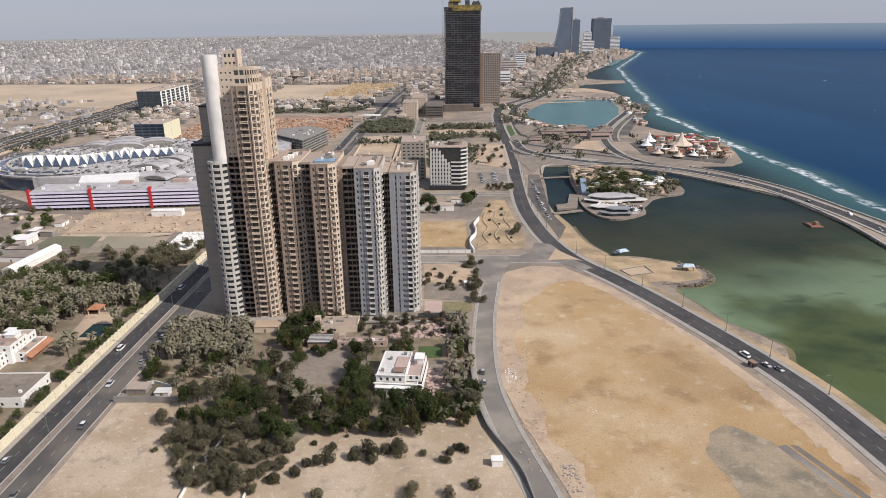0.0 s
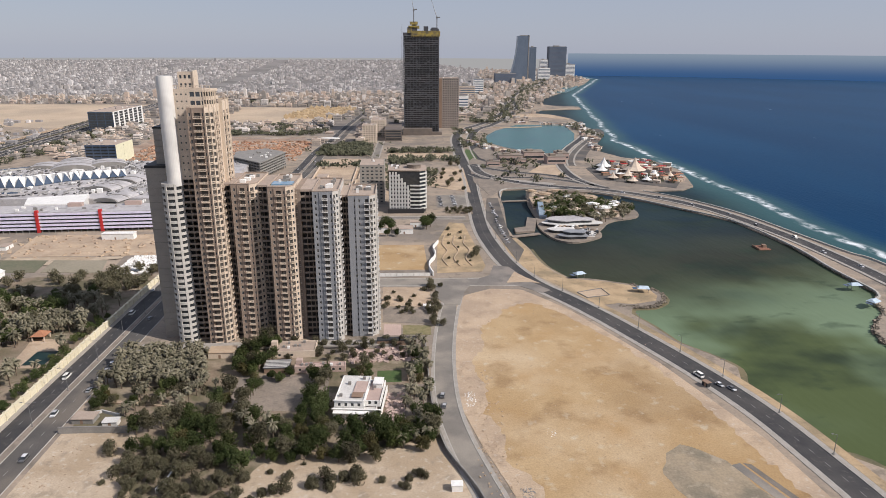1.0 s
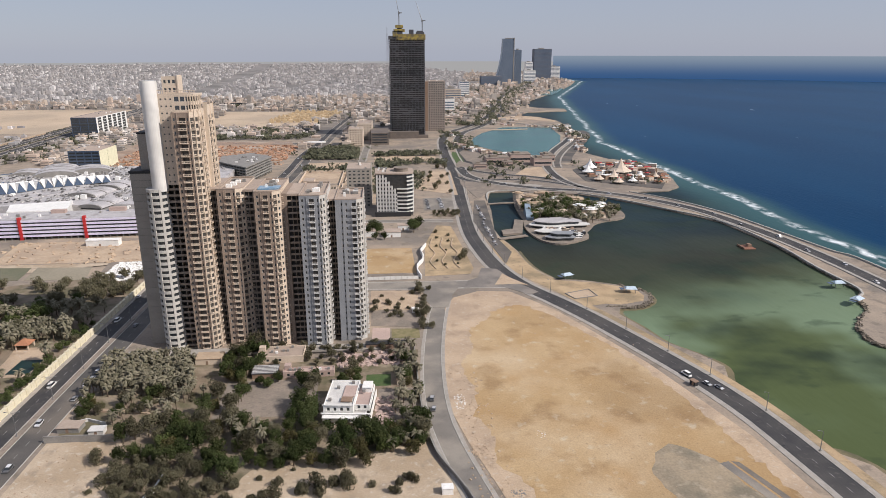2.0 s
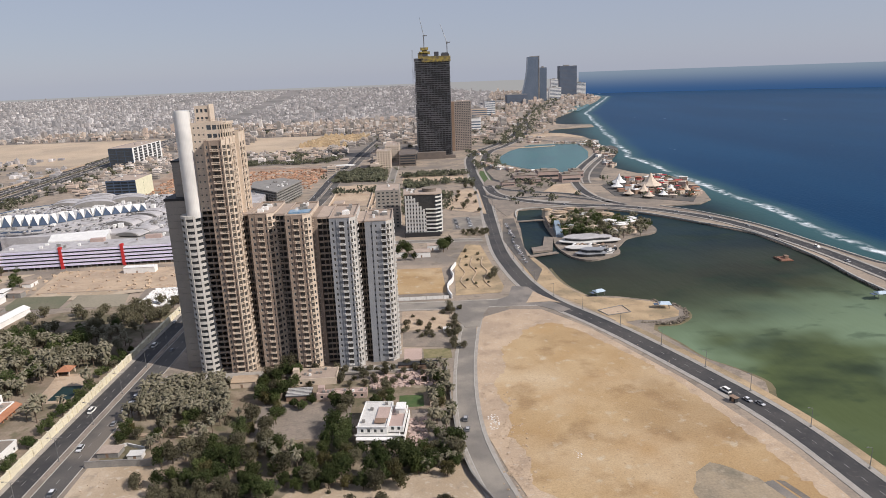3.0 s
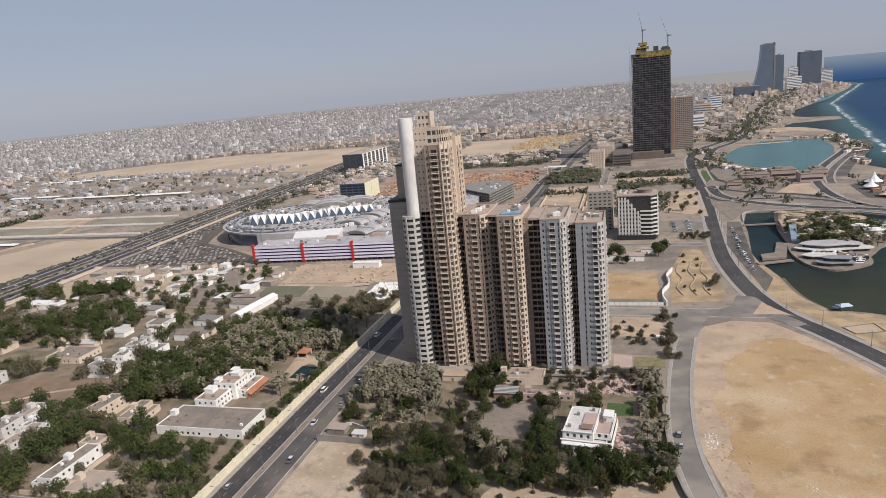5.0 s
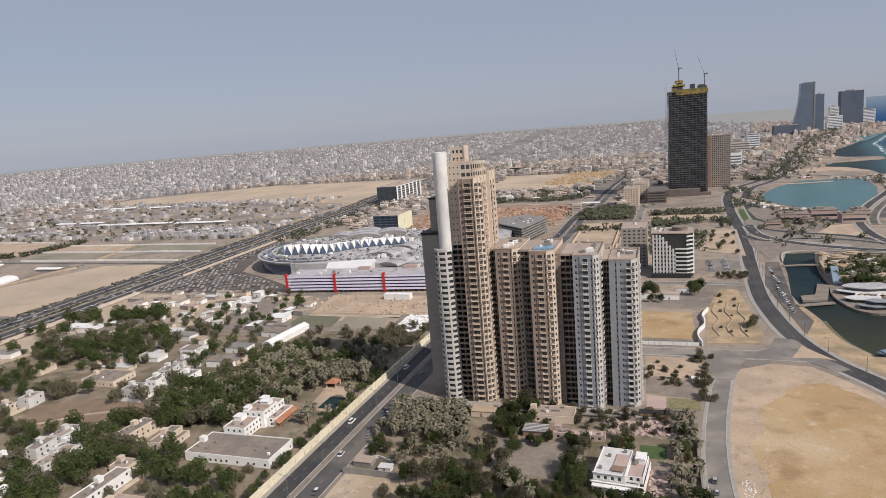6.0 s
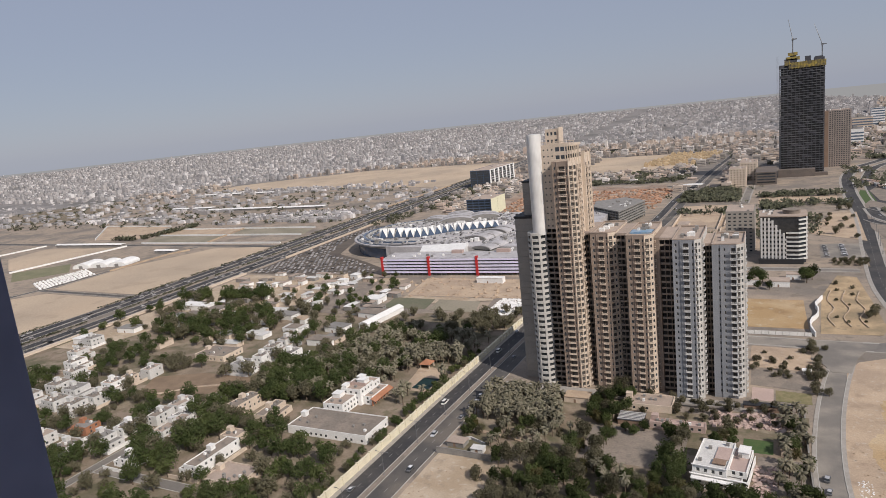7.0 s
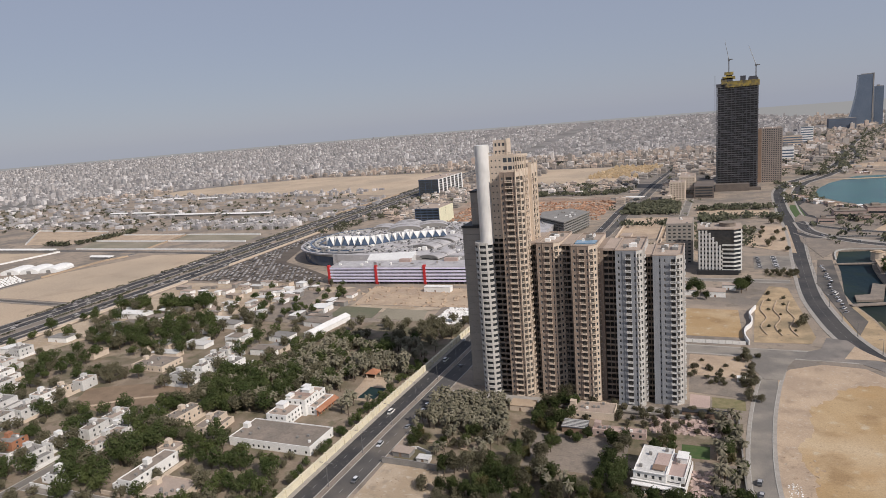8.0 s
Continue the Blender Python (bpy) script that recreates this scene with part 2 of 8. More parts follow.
def ring(cx, cy, r, n=24, ry=None, a0=0.0, a1=360.0):
    ry = ry or r
    full = abs(a1 - a0) >= 360
    k = n if full else n + 1
    return [(cx + r * math.cos(radians(a0 + (a1 - a0) * i / n)), cy + ry * math.sin(radians(a0 + (a1 - a0) * i / n))) for i in range(k)]


def smooth(pts, step=10.0):
    """A Catmull-Rom line through the points of a plan."""
    out, n = [], len(pts)
    for i in range(n - 1):
        p = [Vector((*pts[max(0, min(n - 1, j))][:2], 0)) for j in (i - 1, i, i + 1, i + 2)]
        k = max(1, int((p[2] - p[1]).length / step))
        for s in range(k):
            t = s / k
            q = 0.5 * (2 * p[1] + (p[2] - p[0]) * t + (2 * p[0] - 5 * p[1] + 4 * p[2] - p[3]) * t * t + (3 * p[1] - p[0] - 3 * p[2] + p[3]) * t ** 3)
            out.append((q.x, q.y))
    return out + [tuple(pts[-1][:2])]


def side(line, off):
    out = []
    for i, p in enumerate(line):
        a, b = line[max(0, i - 1)], line[min(len(line) - 1, i + 1)]
        dx, dy = b[0] - a[0], b[1] - a[1]
        s = math.hypot(dx, dy) or 1
        out.append((p[0] + dy / s * off, p[1] - dx / s * off))
    return out


def strip(sh, line, o0, o1, z0, z1, k=0):
    """A band between two offsets (to the right of the line) with a top and two sides."""
    a, b = side(line, o0), side(line, o1)
    n = len(line)
    vs = [(*p, z1) for p in a] + [(*p, z1) for p in b] + [(*p, z0) for p in a] + [(*p, z0) for p in b]
    fs = []
    for i in range(n - 1):
        fs += [(i, n + i, n + i + 1, i + 1), (i, i + 1, 2 * n + i + 1, 2 * n + i), (n + i + 1, n + i, 3 * n + i, 3 * n + i + 1)]
    fs += [(0, 2 * n, 3 * n, n), (n - 1, 2 * n - 1, 4 * n - 1, 3 * n - 1)]
    return sh.add(vs, fs, k)


def dashes(sh, line, off, length, gap, w, z):
    ln = side(line, off)
    acc = 0.0
    for a, b in zip(ln, ln[1:]):
        seg = math.hypot(b[0] - a[0], b[1] - a[1])
        if seg < 1e-6:
            continue
        u = ((b[0] - a[0]) / seg, (b[1] - a[1]) / seg)
        s = -acc
        while s < seg:
            if s >= 0:
                m = pose(a[0] + u[0] * s, a[1] + u[1] * s, 0, 0, 0, math.degrees(math.atan2(u[1], u[0])))
                sh.box(0, -w / 2, z - 0.01, length, w / 2, z, 0, m)
            s += length + gap
        acc = seg - (s - length - gap)
        acc = (acc) % (length + gap)


def thing(name, at, label, category, group="", kind="", rz=0.0):
    ob = new(name)
    ob.matrix_world = pose(*at, 0, 0, rz)
    ob.empty_display_size = 0.5
    return tagged(ob, label, category, group, kind)


def part(name, shape, materials, parent, label="", m=None):
    me = shape if isinstance(shape, bpy.types.Mesh) else shape.data(name, *(materials if isinstance(materials, (list, tuple)) else [materials]))
    ob = new(name, me)
    ob.parent = parent
    if m is not None:
        ob.matrix_basis = m
    return tagged(ob, label)


def solid(name, shape, materials, label, category, group="", kind=""):
    me = shape.data(name, *(materials if isinstance(materials, (list, tuple)) else [materials]))
    return tagged(new(name, me), label, category, group, kind)


def flat(name, poly, z, material, label, category, thick=0.5, kind="structure"):
    """A sheet of ground with the outline poly, its top at z."""
    bm = bmesh.new()
    f = bm.faces.new([bm.verts.new((x, y, z)) for x, y in poly])
    if f.normal.z < 0:
        f.normal_flip()
    f.normal_update()
    if f.normal.z < 0:
        f.normal_flip()
    ext = bmesh.ops.extrude_face_region(bm, geom=[f])
    vs = [q for q in ext["geom"] if isinstance(q, bmesh.types.BMVert)]
    bmesh.ops.translate(bm, verts=[v for v in bm.verts if v not in vs], vec=(0, 0, -thick))
    bmesh.ops.triangulate(bm, faces=bm.faces[:], ngon_method="EAR_CLIP")
    bmesh.ops.recalc_face_normals(bm, faces=bm.faces[:])
    me = bpy.data.meshes.new(name)
    bm.to_mesh(me)
    bm.free()
    me.materials.append(material)
    return tagged(new(name, me), label, category, "", kind)


def inside(x, y, poly):
    r, j = False, len(poly) - 1
    for i in range(len(poly)):
        (xi, yi), (xj, yj) = poly[i], poly[j]
        if (yi > y) != (yj > y) and x < (xj - xi) * (y - yi) / (yj - yi) + xi:
            r = not r
        j = i
    return r


# ---------------- land and sea ----------------
SHORE = [(205, -600), (205, 0), (196, 140), (186, 207), (172, 222), (168, 241), (165, 265), (165, 279), (170, 293), (164, 307), (152, 324), (146, 347), (140, 366), (144, 376), (157, 377),
         (168, 386), (171, 396), (168, 406), (159, 416), (143, 425), (132, 430), (118, 432), (112, 444), (107, 459), (104, 480), (103, 505), (99, 530), (96, 545), (95, 570)]
QUAY = [(104, 645), (107, 690), (116, 733), (153, 738), (192, 733), (244, 689), (283, 633), (313, 581), (321, 500), (317, 440), (316, 392), (303, 378), (298, 361), (280, 343), (271, 330), (268, 312),
        (290, 300), (316, 300), (320, -600), (346, -600), (362, 300), (364, 450), (356, 480), (346, 540), (333, 612), (305, 680), (275, 720)]
OUTER = [(323, 724), (345, 745), (359, 794), (374, 860), (366, 927), (330, 960), (314, 1016), (328, 1110), (355, 1163), (373, 1260), (389, 1386), (394, 1525), (370, 1615), (328, 1655), (372, 1738), (485, 1768), (498, 1843), (430, 1880), (398, 1964), (462, 2143), (556, 2357), (700, 2691), (860, 3100), (1005, 3530), (980, 3800), (1100, 4900)]
LAND = [(-4900, -600)] + SHORE + QUAY + OUTER + [(-4900, 4900)]
flat("ground", LAND, 0.0, M_SAND, "pale dusty beige ground of the coastal city", "ground", 5.0)


def sea_material():
    m = bpy.data.materials.new("sea water")
    m.use_nodes = True
    n, l = m.node_tree.nodes, m.node_tree.links
    p = n["Principled BSDF"]
    p.inputs["Roughness"].default_value, p.inputs["IOR"].default_value = 0.3, 1.33
    p.inputs["Specular IOR Level"].default_value = 0.015
    geo, sep = n.new("ShaderNodeNewGeometry"), n.new("ShaderNodeSeparateXYZ")
    l.new(geo.outputs["Position"], sep.inputs[0])

    def math_(op, a, b):
        k = n.new("ShaderNodeMath")
        k.operation = op
        for s, v in zip(k.inputs, (a, b)):
            if isinstance(v, bpy.types.NodeSocket):
                l.new(v, s)
            else:
                s.default_value = v
        return k.outputs[0]

    def noi(scale, detail, stretch=None):
        t = n.new("ShaderNodeTexNoise")
        t.inputs["Scale"].default_value, t.inputs["Detail"].default_value = scale, detail
        if stretch:
            mp = n.new("ShaderNodeMapping")
            mp.inputs["Scale"].default_value = stretch
            l.new(geo.outputs["Position"], mp.inputs[0])
            l.new(mp.outputs[0], t.inputs["Vector"])
        else:
            l.new(geo.outputs["Position"], t.inputs["Vector"])
        return t.outputs["Fac"]

    def rng(v, a, b):
        r = n.new("ShaderNodeMapRange")
        r.interpolation_type = "SMOOTHSTEP"
        r.inputs["From Min"].default_value, r.inputs["From Max"].default_value = a, b
        l.new(v, r.inputs["Value"])
        return r.outputs["Result"]

    def mix(f, a, b):
        k = n.new("ShaderNodeMix")
        k.data_type = "RGBA"
        for s, v in ((k.inputs[0], f), (k.inputs[6], a), (k.inputs[7], b)):
            if isinstance(v, tuple):
                s.default_value = (*v, 1)
            elif isinstance(v, bpy.types.NodeSocket):
                l.new(v, s)
            else:
                s.default_value = v
        return k.outputs[2]

    # depth: the lagoon's pale green bed by the near shore, seagrass further in, then the open sea past the reef
    wob = math_("MULTIPLY", math_("SUBTRACT", noi(0.008, 3), 0.5), 120.0)
    along = math_("ADD", sep.outputs["Y"], wob)
    bed = mix(rng(along, 300.0, 470.0), (0.080, 0.104, 0.046), (0.036, 0.039, 0.028))
    bed = mix(rng(along, 450.0, 620.0), bed, (0.013, 0.026, 0.035))
    weed = math_("MULTIPLY", rng(noi(0.016, 6, (0.7, 1.0, 1.0)), 0.48, 0.66), 0.75)
    bed = mix(weed, bed, (0.019, 0.030, 0.023))
    milk = math_("MULTIPLY", rng(noi(0.012, 3), 0.36, 0.62), math_("MULTIPLY", rng(along, 215.0, 300.0), math_("SUBTRACT", 0.85, math_("MULTIPLY", rng(along, 340.0, 450.0), 0.8))))
    bed = mix(milk, bed, (0.175, 0.240, 0.155))
    grass = math_("MULTIPLY", rng(noi(0.06, 6, (0.6, 1.0, 1.0)), 0.56, 0.70), 0.5)
    bed = mix(grass, bed, (0.030, 0.046, 0.030))
    # reef line: x of the reef as a function of y
    def ramp(v, a, b, lo, hi):
        r = n.new("ShaderNodeMapRange")
        for key, val in (("From Min", a), ("From Max", b), ("To Min", lo), ("To Max", hi)):
            r.inputs[key].default_value = val
        l.new(v, r.inputs["Value"])
        return r.outputs["Result"]

    reefx = math_("ADD", ramp(sep.outputs["Y"], 1150.0, 2350.0, 380.0, 612.0), ramp(sep.outputs["Y"], 2350.0, 3530.0, 0.0, 425.0))
    over = math_("SUBTRACT", math_("ADD", sep.outputs["X"], math_("MULTIPLY", wob, 0.25)), reefx)
    shelf = mix(rng(over, -70.0, -5.0), bed, (0.040, 0.095, 0.105))
    deep = mix(rng(noi(0.004, 3, (1, 0.3, 1)), 0.35, 0.7), (0.003, 0.035, 0.092), (0.005, 0.046, 0.112))
    col = mix(rng(over, 0.0, 45.0), shelf, deep)
    band = math_("MULTIPLY", rng(over, -7.0, 0.0), math_("SUBTRACT", 1.0, rng(over, 1.0, 12.0)))
    surf = math_("MULTIPLY", band, math_("MULTIPLY", rng(noi(0.02, 3), 0.30, 0.52), rng(noi(0.14, 6, (1.0, 0.6, 1.0)), 0.36, 0.66)))
    caps = math_("MULTIPLY", rng(over, 10.0, 60.0), rng(noi(0.05, 4, (1.0, 0.3, 1.0)), 0.735, 0.78))
    col = mix(math_("MAXIMUM", surf, math_("MULTIPLY", caps, 0.6)), col, (0.72, 0.76, 0.78))
    l.new(col, p.inputs["Base Color"])
    bp = n.new("ShaderNodeBump")
    bp.inputs["Strength"].default_value, bp.inputs["Distance"].default_value = 0.35, 0.5
    l.new(noi(0.25, 4, (1.0, 0.35, 1.0)), bp.inputs["Height"])
    l.new(bp.outputs[0], p.inputs["Normal"])
    return m


M_SEA = sea_material()
# dark tone is partly street, partly painted shade between houses
flat("city_ground", [(-2300, 1960), (-1290, 1960), (-670, 1925), (-640, 1340), (-400, 1235), (-125, 1225), (-60, 1290), (60, 1420), (300, 2250), (-2300, 2250)], 0.02, mat("dusty streets", (0.17, 0.15, 0.132), (0.13, 0.116, 0.103), 0.05, 0.3, 0.95, c=(0.25, 0.215, 0.18), patch=0.01), "dusty grey streets and yards between the city houses", "ground", 0.2)
flat("water", [(60, -600), (4900, -600), (4900, 4900), (60, 4900)], -1.2, M_SEA, "deep blue sea paling to a green shallow lagoon", "sea", 3.0)
M_TURQ = mat("turquoise lagoon water", (0.032, 0.125, 0.115), (0.036, 0.14, 0.125), 0.01, 0.5, 0.25, c=(0.025, 0.095, 0.095), patch=0.02, spec=0.3)

# ---------------- roads ----------------
COAST = smooth([(172, 120), (168, 180), (165, 211), (160, 248), (151, 282), (139, 316), (122, 359), (107, 391), (91, 422), (80, 461), (74, 512), (72, 574), (78, 690), (84, 782), (88, 870)], 6)
FARROAD = smooth([(88, 870), (89, 950), (91, 1041), (101, 1201), (128, 1322), (166, 1400), (208, 1512), (251, 1644), (299, 1858), (329, 2113), (387, 2381), (488, 2721), (613, 3015), (760, 3500)], 25)
SIDEROAD = smooth([(40, 120), (38, 160), (34, 186), (28, 212), (23, 236), (20, 261), (20, 294), (23, 334), (28, 372), (33, 400), (36, 424)], 5)
CROSS = smooth([(-140, 432), (-15, 429), (26, 427), (62, 427), (88, 424)], 8)
BOULEVARD = smooth([(-162, -300), (-158, 200), (-156, 345), (-152, 480), (-140, 700), (-128, 860), (-124, 1034), (-113, 1163), (-107, 1290), (-95, 1488), (-62, 1900)], 12)
HIGHWAY = smooth([(-578, -400), (-583, 340), (-589, 500), (-595, 650), (-602, 800), (-616, 1050), (-628, 1300), (-640, 1550), (-660, 2000), (-680, 3200)], 40)
CAUSEWAY = smooth([(100, 900), (104, 835), (134, 782), (181, 748), (231, 727), (274, 690), (311, 632), (331, 549), (339, 472), (340, 380), (336, 150)], 8)


def road(name, line, w, label, z=0.05, surface=None, pave=0.0, dash=True):
    r = thing(name, (0, 0, 0), label, "road", kind="structure")
    sh = Shape()
    strip(sh, line, -w / 2, w / 2, -0.2, z)
    part("carriageway", sh, surface or M_ASPHALT, r)
    for s in (-1, 1):
        k = Shape()
        a, b = (w / 2, w / 2 + 0.3) if s > 0 else (-w / 2 - 0.3, -w / 2)
        strip(k, line, a, b, -0.2, z + 0.14)
        part("kerb", k, M_KERB, r)
        if pave:
            k = Shape()
            a, b = (w / 2 + 0.3, w / 2 + 0.3 + pave) if s > 0 else (-w / 2 - 0.3 - pave, -w / 2 - 0.3)
            strip(k, line, a, b, -0.2, z + 0.11)
            part("footpath", k, M_PAVE, r)
    if dash:
        k = Shape()
        dashes(k, line, 0, 3.0, 6.0, 0.22, z + 0.012)
        part("lane_marking", k, M_LINE, r)
    return r


road("road", COAST, 12.0, "dark asphalt coast road with pale footpaths", 0.06, pave=2.6)
road("road", SIDEROAD, 9.0, "dusty grey side road beside the sand lot", 0.05, M_OLDROAD, 1.6, False)
road("road", CROSS, 13.0, "dusty grey cross road meeting the coast road", 0.045, M_OLDROAD, 1.5, False)
flat("junction", [(54, 433.8), (50, 420.2), (78, 419), (92, 403), (99, 408), (90, 424), (84, 440), (79, 458), (68, 462), (62, 440)], 0.225, mat("junction asphalt", (0.165, 0.15, 0.135), (0.205, 0.185, 0.165), 0.1, 2, 0.9, c=(0.25, 0.22, 0.19), patch=0.05), "worn grey asphalt where the roads meet", "road", 0.3)
flat("junction", [(22, 434), (22, 400), (27, 385), (36, 385), (41, 408), (46, 420), (46, 434)], 0.215, M_OLDROAD, "dusty asphalt mouth of the side road", "road", 0.3)

flat("traffic_island", [(72, 424), (88, 424.5), (95, 421), (86, 436), (81, 447)], 0.34, M_PALE, "pale sandy triangle between the meeting roads", "traffic island", 0.3)
# ---------------- facades ----------------
WINDOWS = {}


def window_mesh(w, h):
    key = (round(w, 2), round(h, 2))
    if key not in WINDOWS:
        f = 0.10
        o = [(0, 0), (w, 0), (w, h), (0, h)]
        q = [(f, f), (w - f, f), (w - f, h - f), (f, h - f)]
        vs = [(x, 0.14, z) for x, z in o] + [(x, 0.04, z) for x, z in o] + [(x, 0.04, z) for x, z in q] + [(x, 0.11, z) for x, z in q]
        s = Shape()
        s.v += vs
        for i in range(4):
            j = (i + 1) % 4
            s.f += [(i, j, 4 + j, 4 + i), (4 + i, 4 + j, 8 + j, 8 + i), (8 + i, 8 + j, 12 + j, 12 + i)]
            s.m += [0, 0, 0]
        s.f.append((12, 13, 14, 15))
        s.m.append(1)
        WINDOWS[key] = s.data("window", M_KERB, M_GLASS)
    return WINDOWS[key]


BALCONIES = {}


def balcony_mesh(w, d, material, rail=0.95):
    key = (round(w, 2), round(d, 2), material.name)
    if key not in BALCONIES:
        s = Shape()
        s.box(0, -d, -0.24, w, 0, 0.0)
        s.box(0, -d, rail - 0.28, w, -d + 0.1, rail).box(0, -d + 0.1, rail - 0.28, 0.1, 0, rail).box(w - 0.1, -d + 0.1, rail - 0.28, w, 0, rail)
        for i in range(4):
            u = i * (w - 0.12) / 3
            s.box(u, -d, 0, u + 0.12, -d + 0.1, rail - 0.28)
        BALCONIES[key] = s.data("balcony", material)
    return BALCONIES[key]


def facade(sh, par, at, ang, width, z0, floors, fh, ops, sill=0.95, head=2.55, balconies=(), bmat=None, k=0, windows=True, top=0.0, miss=None):
    """A wall skin with real openings; outward is to the right of the way along it. ops: (from, to) or (from, to, sill) along the wall."""
    m = pose(at[0], at[1], z0, 0, 0, ang)
    prev = 0.0
    for i in range(floors):
        hi = i * fh + head
        u = 0.0
        for a, b, *own in ops:
            if miss and miss.random() < 0.3:
                continue
            lo = i * fh + (own[0] if own else sill)
            sh.box(u, 0, prev, a, 0.35, hi, k, m).box(a, 0, prev, b, 0.35, lo, k, m)
            if windows and not own:
                part("window", window_mesh(b - a, hi - lo), None, par, m=m @ pose(a, 0.1, lo))
            u = b
        sh.box(u, 0, prev, width, 0.35, hi, k, m)
        for a, b, dep in balconies:
            part("balcony", balcony_mesh(b - a, dep, bmat or M_BEIGE), None, par, m=m @ pose(a, -0.002, i * fh + 0.05))
        prev = hi
    sh.box(0, 0, prev, width, 0.35, floors * fh + top, k, m)


def roof_bits(par, x0, y0, x1, y1, z, seed, n=5):
    rg = random.Random(seed)
    for i in range(n):
        w, dp, h = rg.uniform(1.0, 3.2), rg.uniform(1.0, 3.0), rg.uniform(0.8, 2.2)
        x, y = rg.uniform(x0 + 1, x1 - w - 1), rg.uniform(y0 + 1, y1 - dp - 1)
        s = Shape().box(x, y, z, x + w, y + dp, z + h).box(x + 0.1, y + 0.1, z + h, x + w - 0.1, y + dp - 0.1, z + h + 0.12)
        part("roof_unit", s, M_WHITE if i % 2 else M_CONC, par)


def wing(x0, y0, wf, c, dp, h, floors, wall, label, recess, setback, bmat, side_wall=None, solid_part=0.0, pool=False, plain=False, seed=1):
    """One tower of the apartment block: a front, a splayed corner full of balconies, a side, and an open stack of galleries on its shaded side."""
    t = thing("apartment_tower", (x0, y0, 0), label, "apartment building", "towers of the apartment block")
    w = wf + c
    # paler wall colour on sun-facing sides, darker on fronts: sunlight put into colour
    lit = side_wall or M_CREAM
    fh = (h - 1.2 - 2.0) / floors
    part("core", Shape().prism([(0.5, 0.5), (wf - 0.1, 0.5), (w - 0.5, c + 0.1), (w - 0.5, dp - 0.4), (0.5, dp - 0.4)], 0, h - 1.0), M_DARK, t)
    mid = wf * 0.62
    sh = Shape().box(0, 0, 0, wf, 0.35, 2.0)
    facade(sh, t, (0, 0), 0, wf, 2.0, floors, fh, [(3.0, 3.8), (5.4, 6.2), (wf - 2.4, wf - 0.4, 0.08)] if plain else [(1.1, 2.1), (mid - 1.3, mid + 1.1, 0.08), (wf - 1.3, wf - 0.5)],
           balconies=[(wf - 2.7, wf - 0.1, 1.2)] if plain else [(mid - 1.5, mid + 1.3, 1.2)], bmat=bmat, top=1.2)
    part("front_wall", sh, wall, t)
    for u in (0.0, wf * 0.34, wf - 0.4):
        part("rib", Shape().box(u, -0.30, 0, u + 0.4, -0.01, h - 0.5), wall, t)
    ln = c * math.sqrt(2)
    s1 = Shape().box(0, 0, 0, ln, 0.35, 2.0, 0, pose(wf, 0, 0, 0, 0, 45))
    facade(s1, t, (wf, 0), 45, ln, 2.0, floors, fh, [(0.5, ln - 2.4, 0.08), (ln - 1.6, ln - 0.5)], balconies=[(0.3, ln - 2.1, 0.8)], bmat=bmat, top=1.2)
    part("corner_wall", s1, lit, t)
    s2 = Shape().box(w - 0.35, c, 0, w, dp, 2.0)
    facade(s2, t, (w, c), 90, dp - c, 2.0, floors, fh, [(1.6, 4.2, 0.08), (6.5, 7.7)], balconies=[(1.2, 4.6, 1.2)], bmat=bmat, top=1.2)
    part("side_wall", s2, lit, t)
    for u in (0.3, 5.2, 8.6):
        part("rib", Shape().box(w + 0.01, c + u, 0, w + 0.34, c + u + 0.45, h - 0.5), lit, t)
    part("rear_wall", Shape().box(0, 0.36, 0, 0.35, dp, h).box(0.36, dp - 0.35, 0, w - 0.36, dp, h), M_BEIGED, t)
    rim_ = [(-0.15, -0.15), (wf + 0.1, -0.15), (w + 0.15, c - 0.1), (w + 0.15, dp), (-0.15, dp)]
    inn = [(0.35, 0.35), (wf - 0.1, 0.35), (w - 0.35, c + 0.1), (w - 0.35, dp - 0.4), (0.35, dp - 0.4)]
    part("roof", Shape().prism(inn, h - 1.0, h - 0.5), M_ROOF, t)
    k5 = Shape()
    for i in range(5):
        a, b, e, f = rim_[i], rim_[(i + 1) % 5], inn[(i + 1) % 5], inn[i]
        k5.prism([a, b, e, f], h, h + 0.45)
    part("parapet", k5, M_ROOF, t)
    roof_bits(t, 1, 5, w - 1.5, dp - 2, h - 0.5, seed, 7)
    if pool:
        part("roof_pool", Shape().box(0.8, 7.0, h - 0.5, w - 1.2, 15.0, h + 0.25), mat("pool blue", (0.13, 0.27, 0.42), (0.30, 0.38, 0.44), 0.3, 4, 0.3), t, "blue roof pool")
    if recess:
        # dark back wall carries the painted shade of the open galleries
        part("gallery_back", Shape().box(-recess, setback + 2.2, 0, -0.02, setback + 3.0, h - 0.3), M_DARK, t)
        s = Shape().box(-recess, setback, 1.72, -0.02, setback + 2.18, 2.0).box(-recess, setback, 2.0, -0.02, setback + 0.15, 2.85)
        for u in (0.33, 0.66):
            s.box(-recess * u - 0.15, setback + 0.2, 2.0, -recess * u + 0.15, setback + 2.18, 2.0 + fh - 0.29)
        gm = s.data("gallery", M_BEIGED)
        for i in range(floors):
            part("gallery", gm, None, t, m=pose(0, 0, i * fh))
        part("gallery_roof", Shape().box(-recess, setback - 0.5, h - 1.4, -0.02, dp, h - 0.2), M_ROOF, t)
    if solid_part:
        part("stair_wall", Shape().box(-recess - solid_part, setback - 0.8, 0, -recess - 0.02, dp, h - 0.1), M_BEIGE, t)
    return t


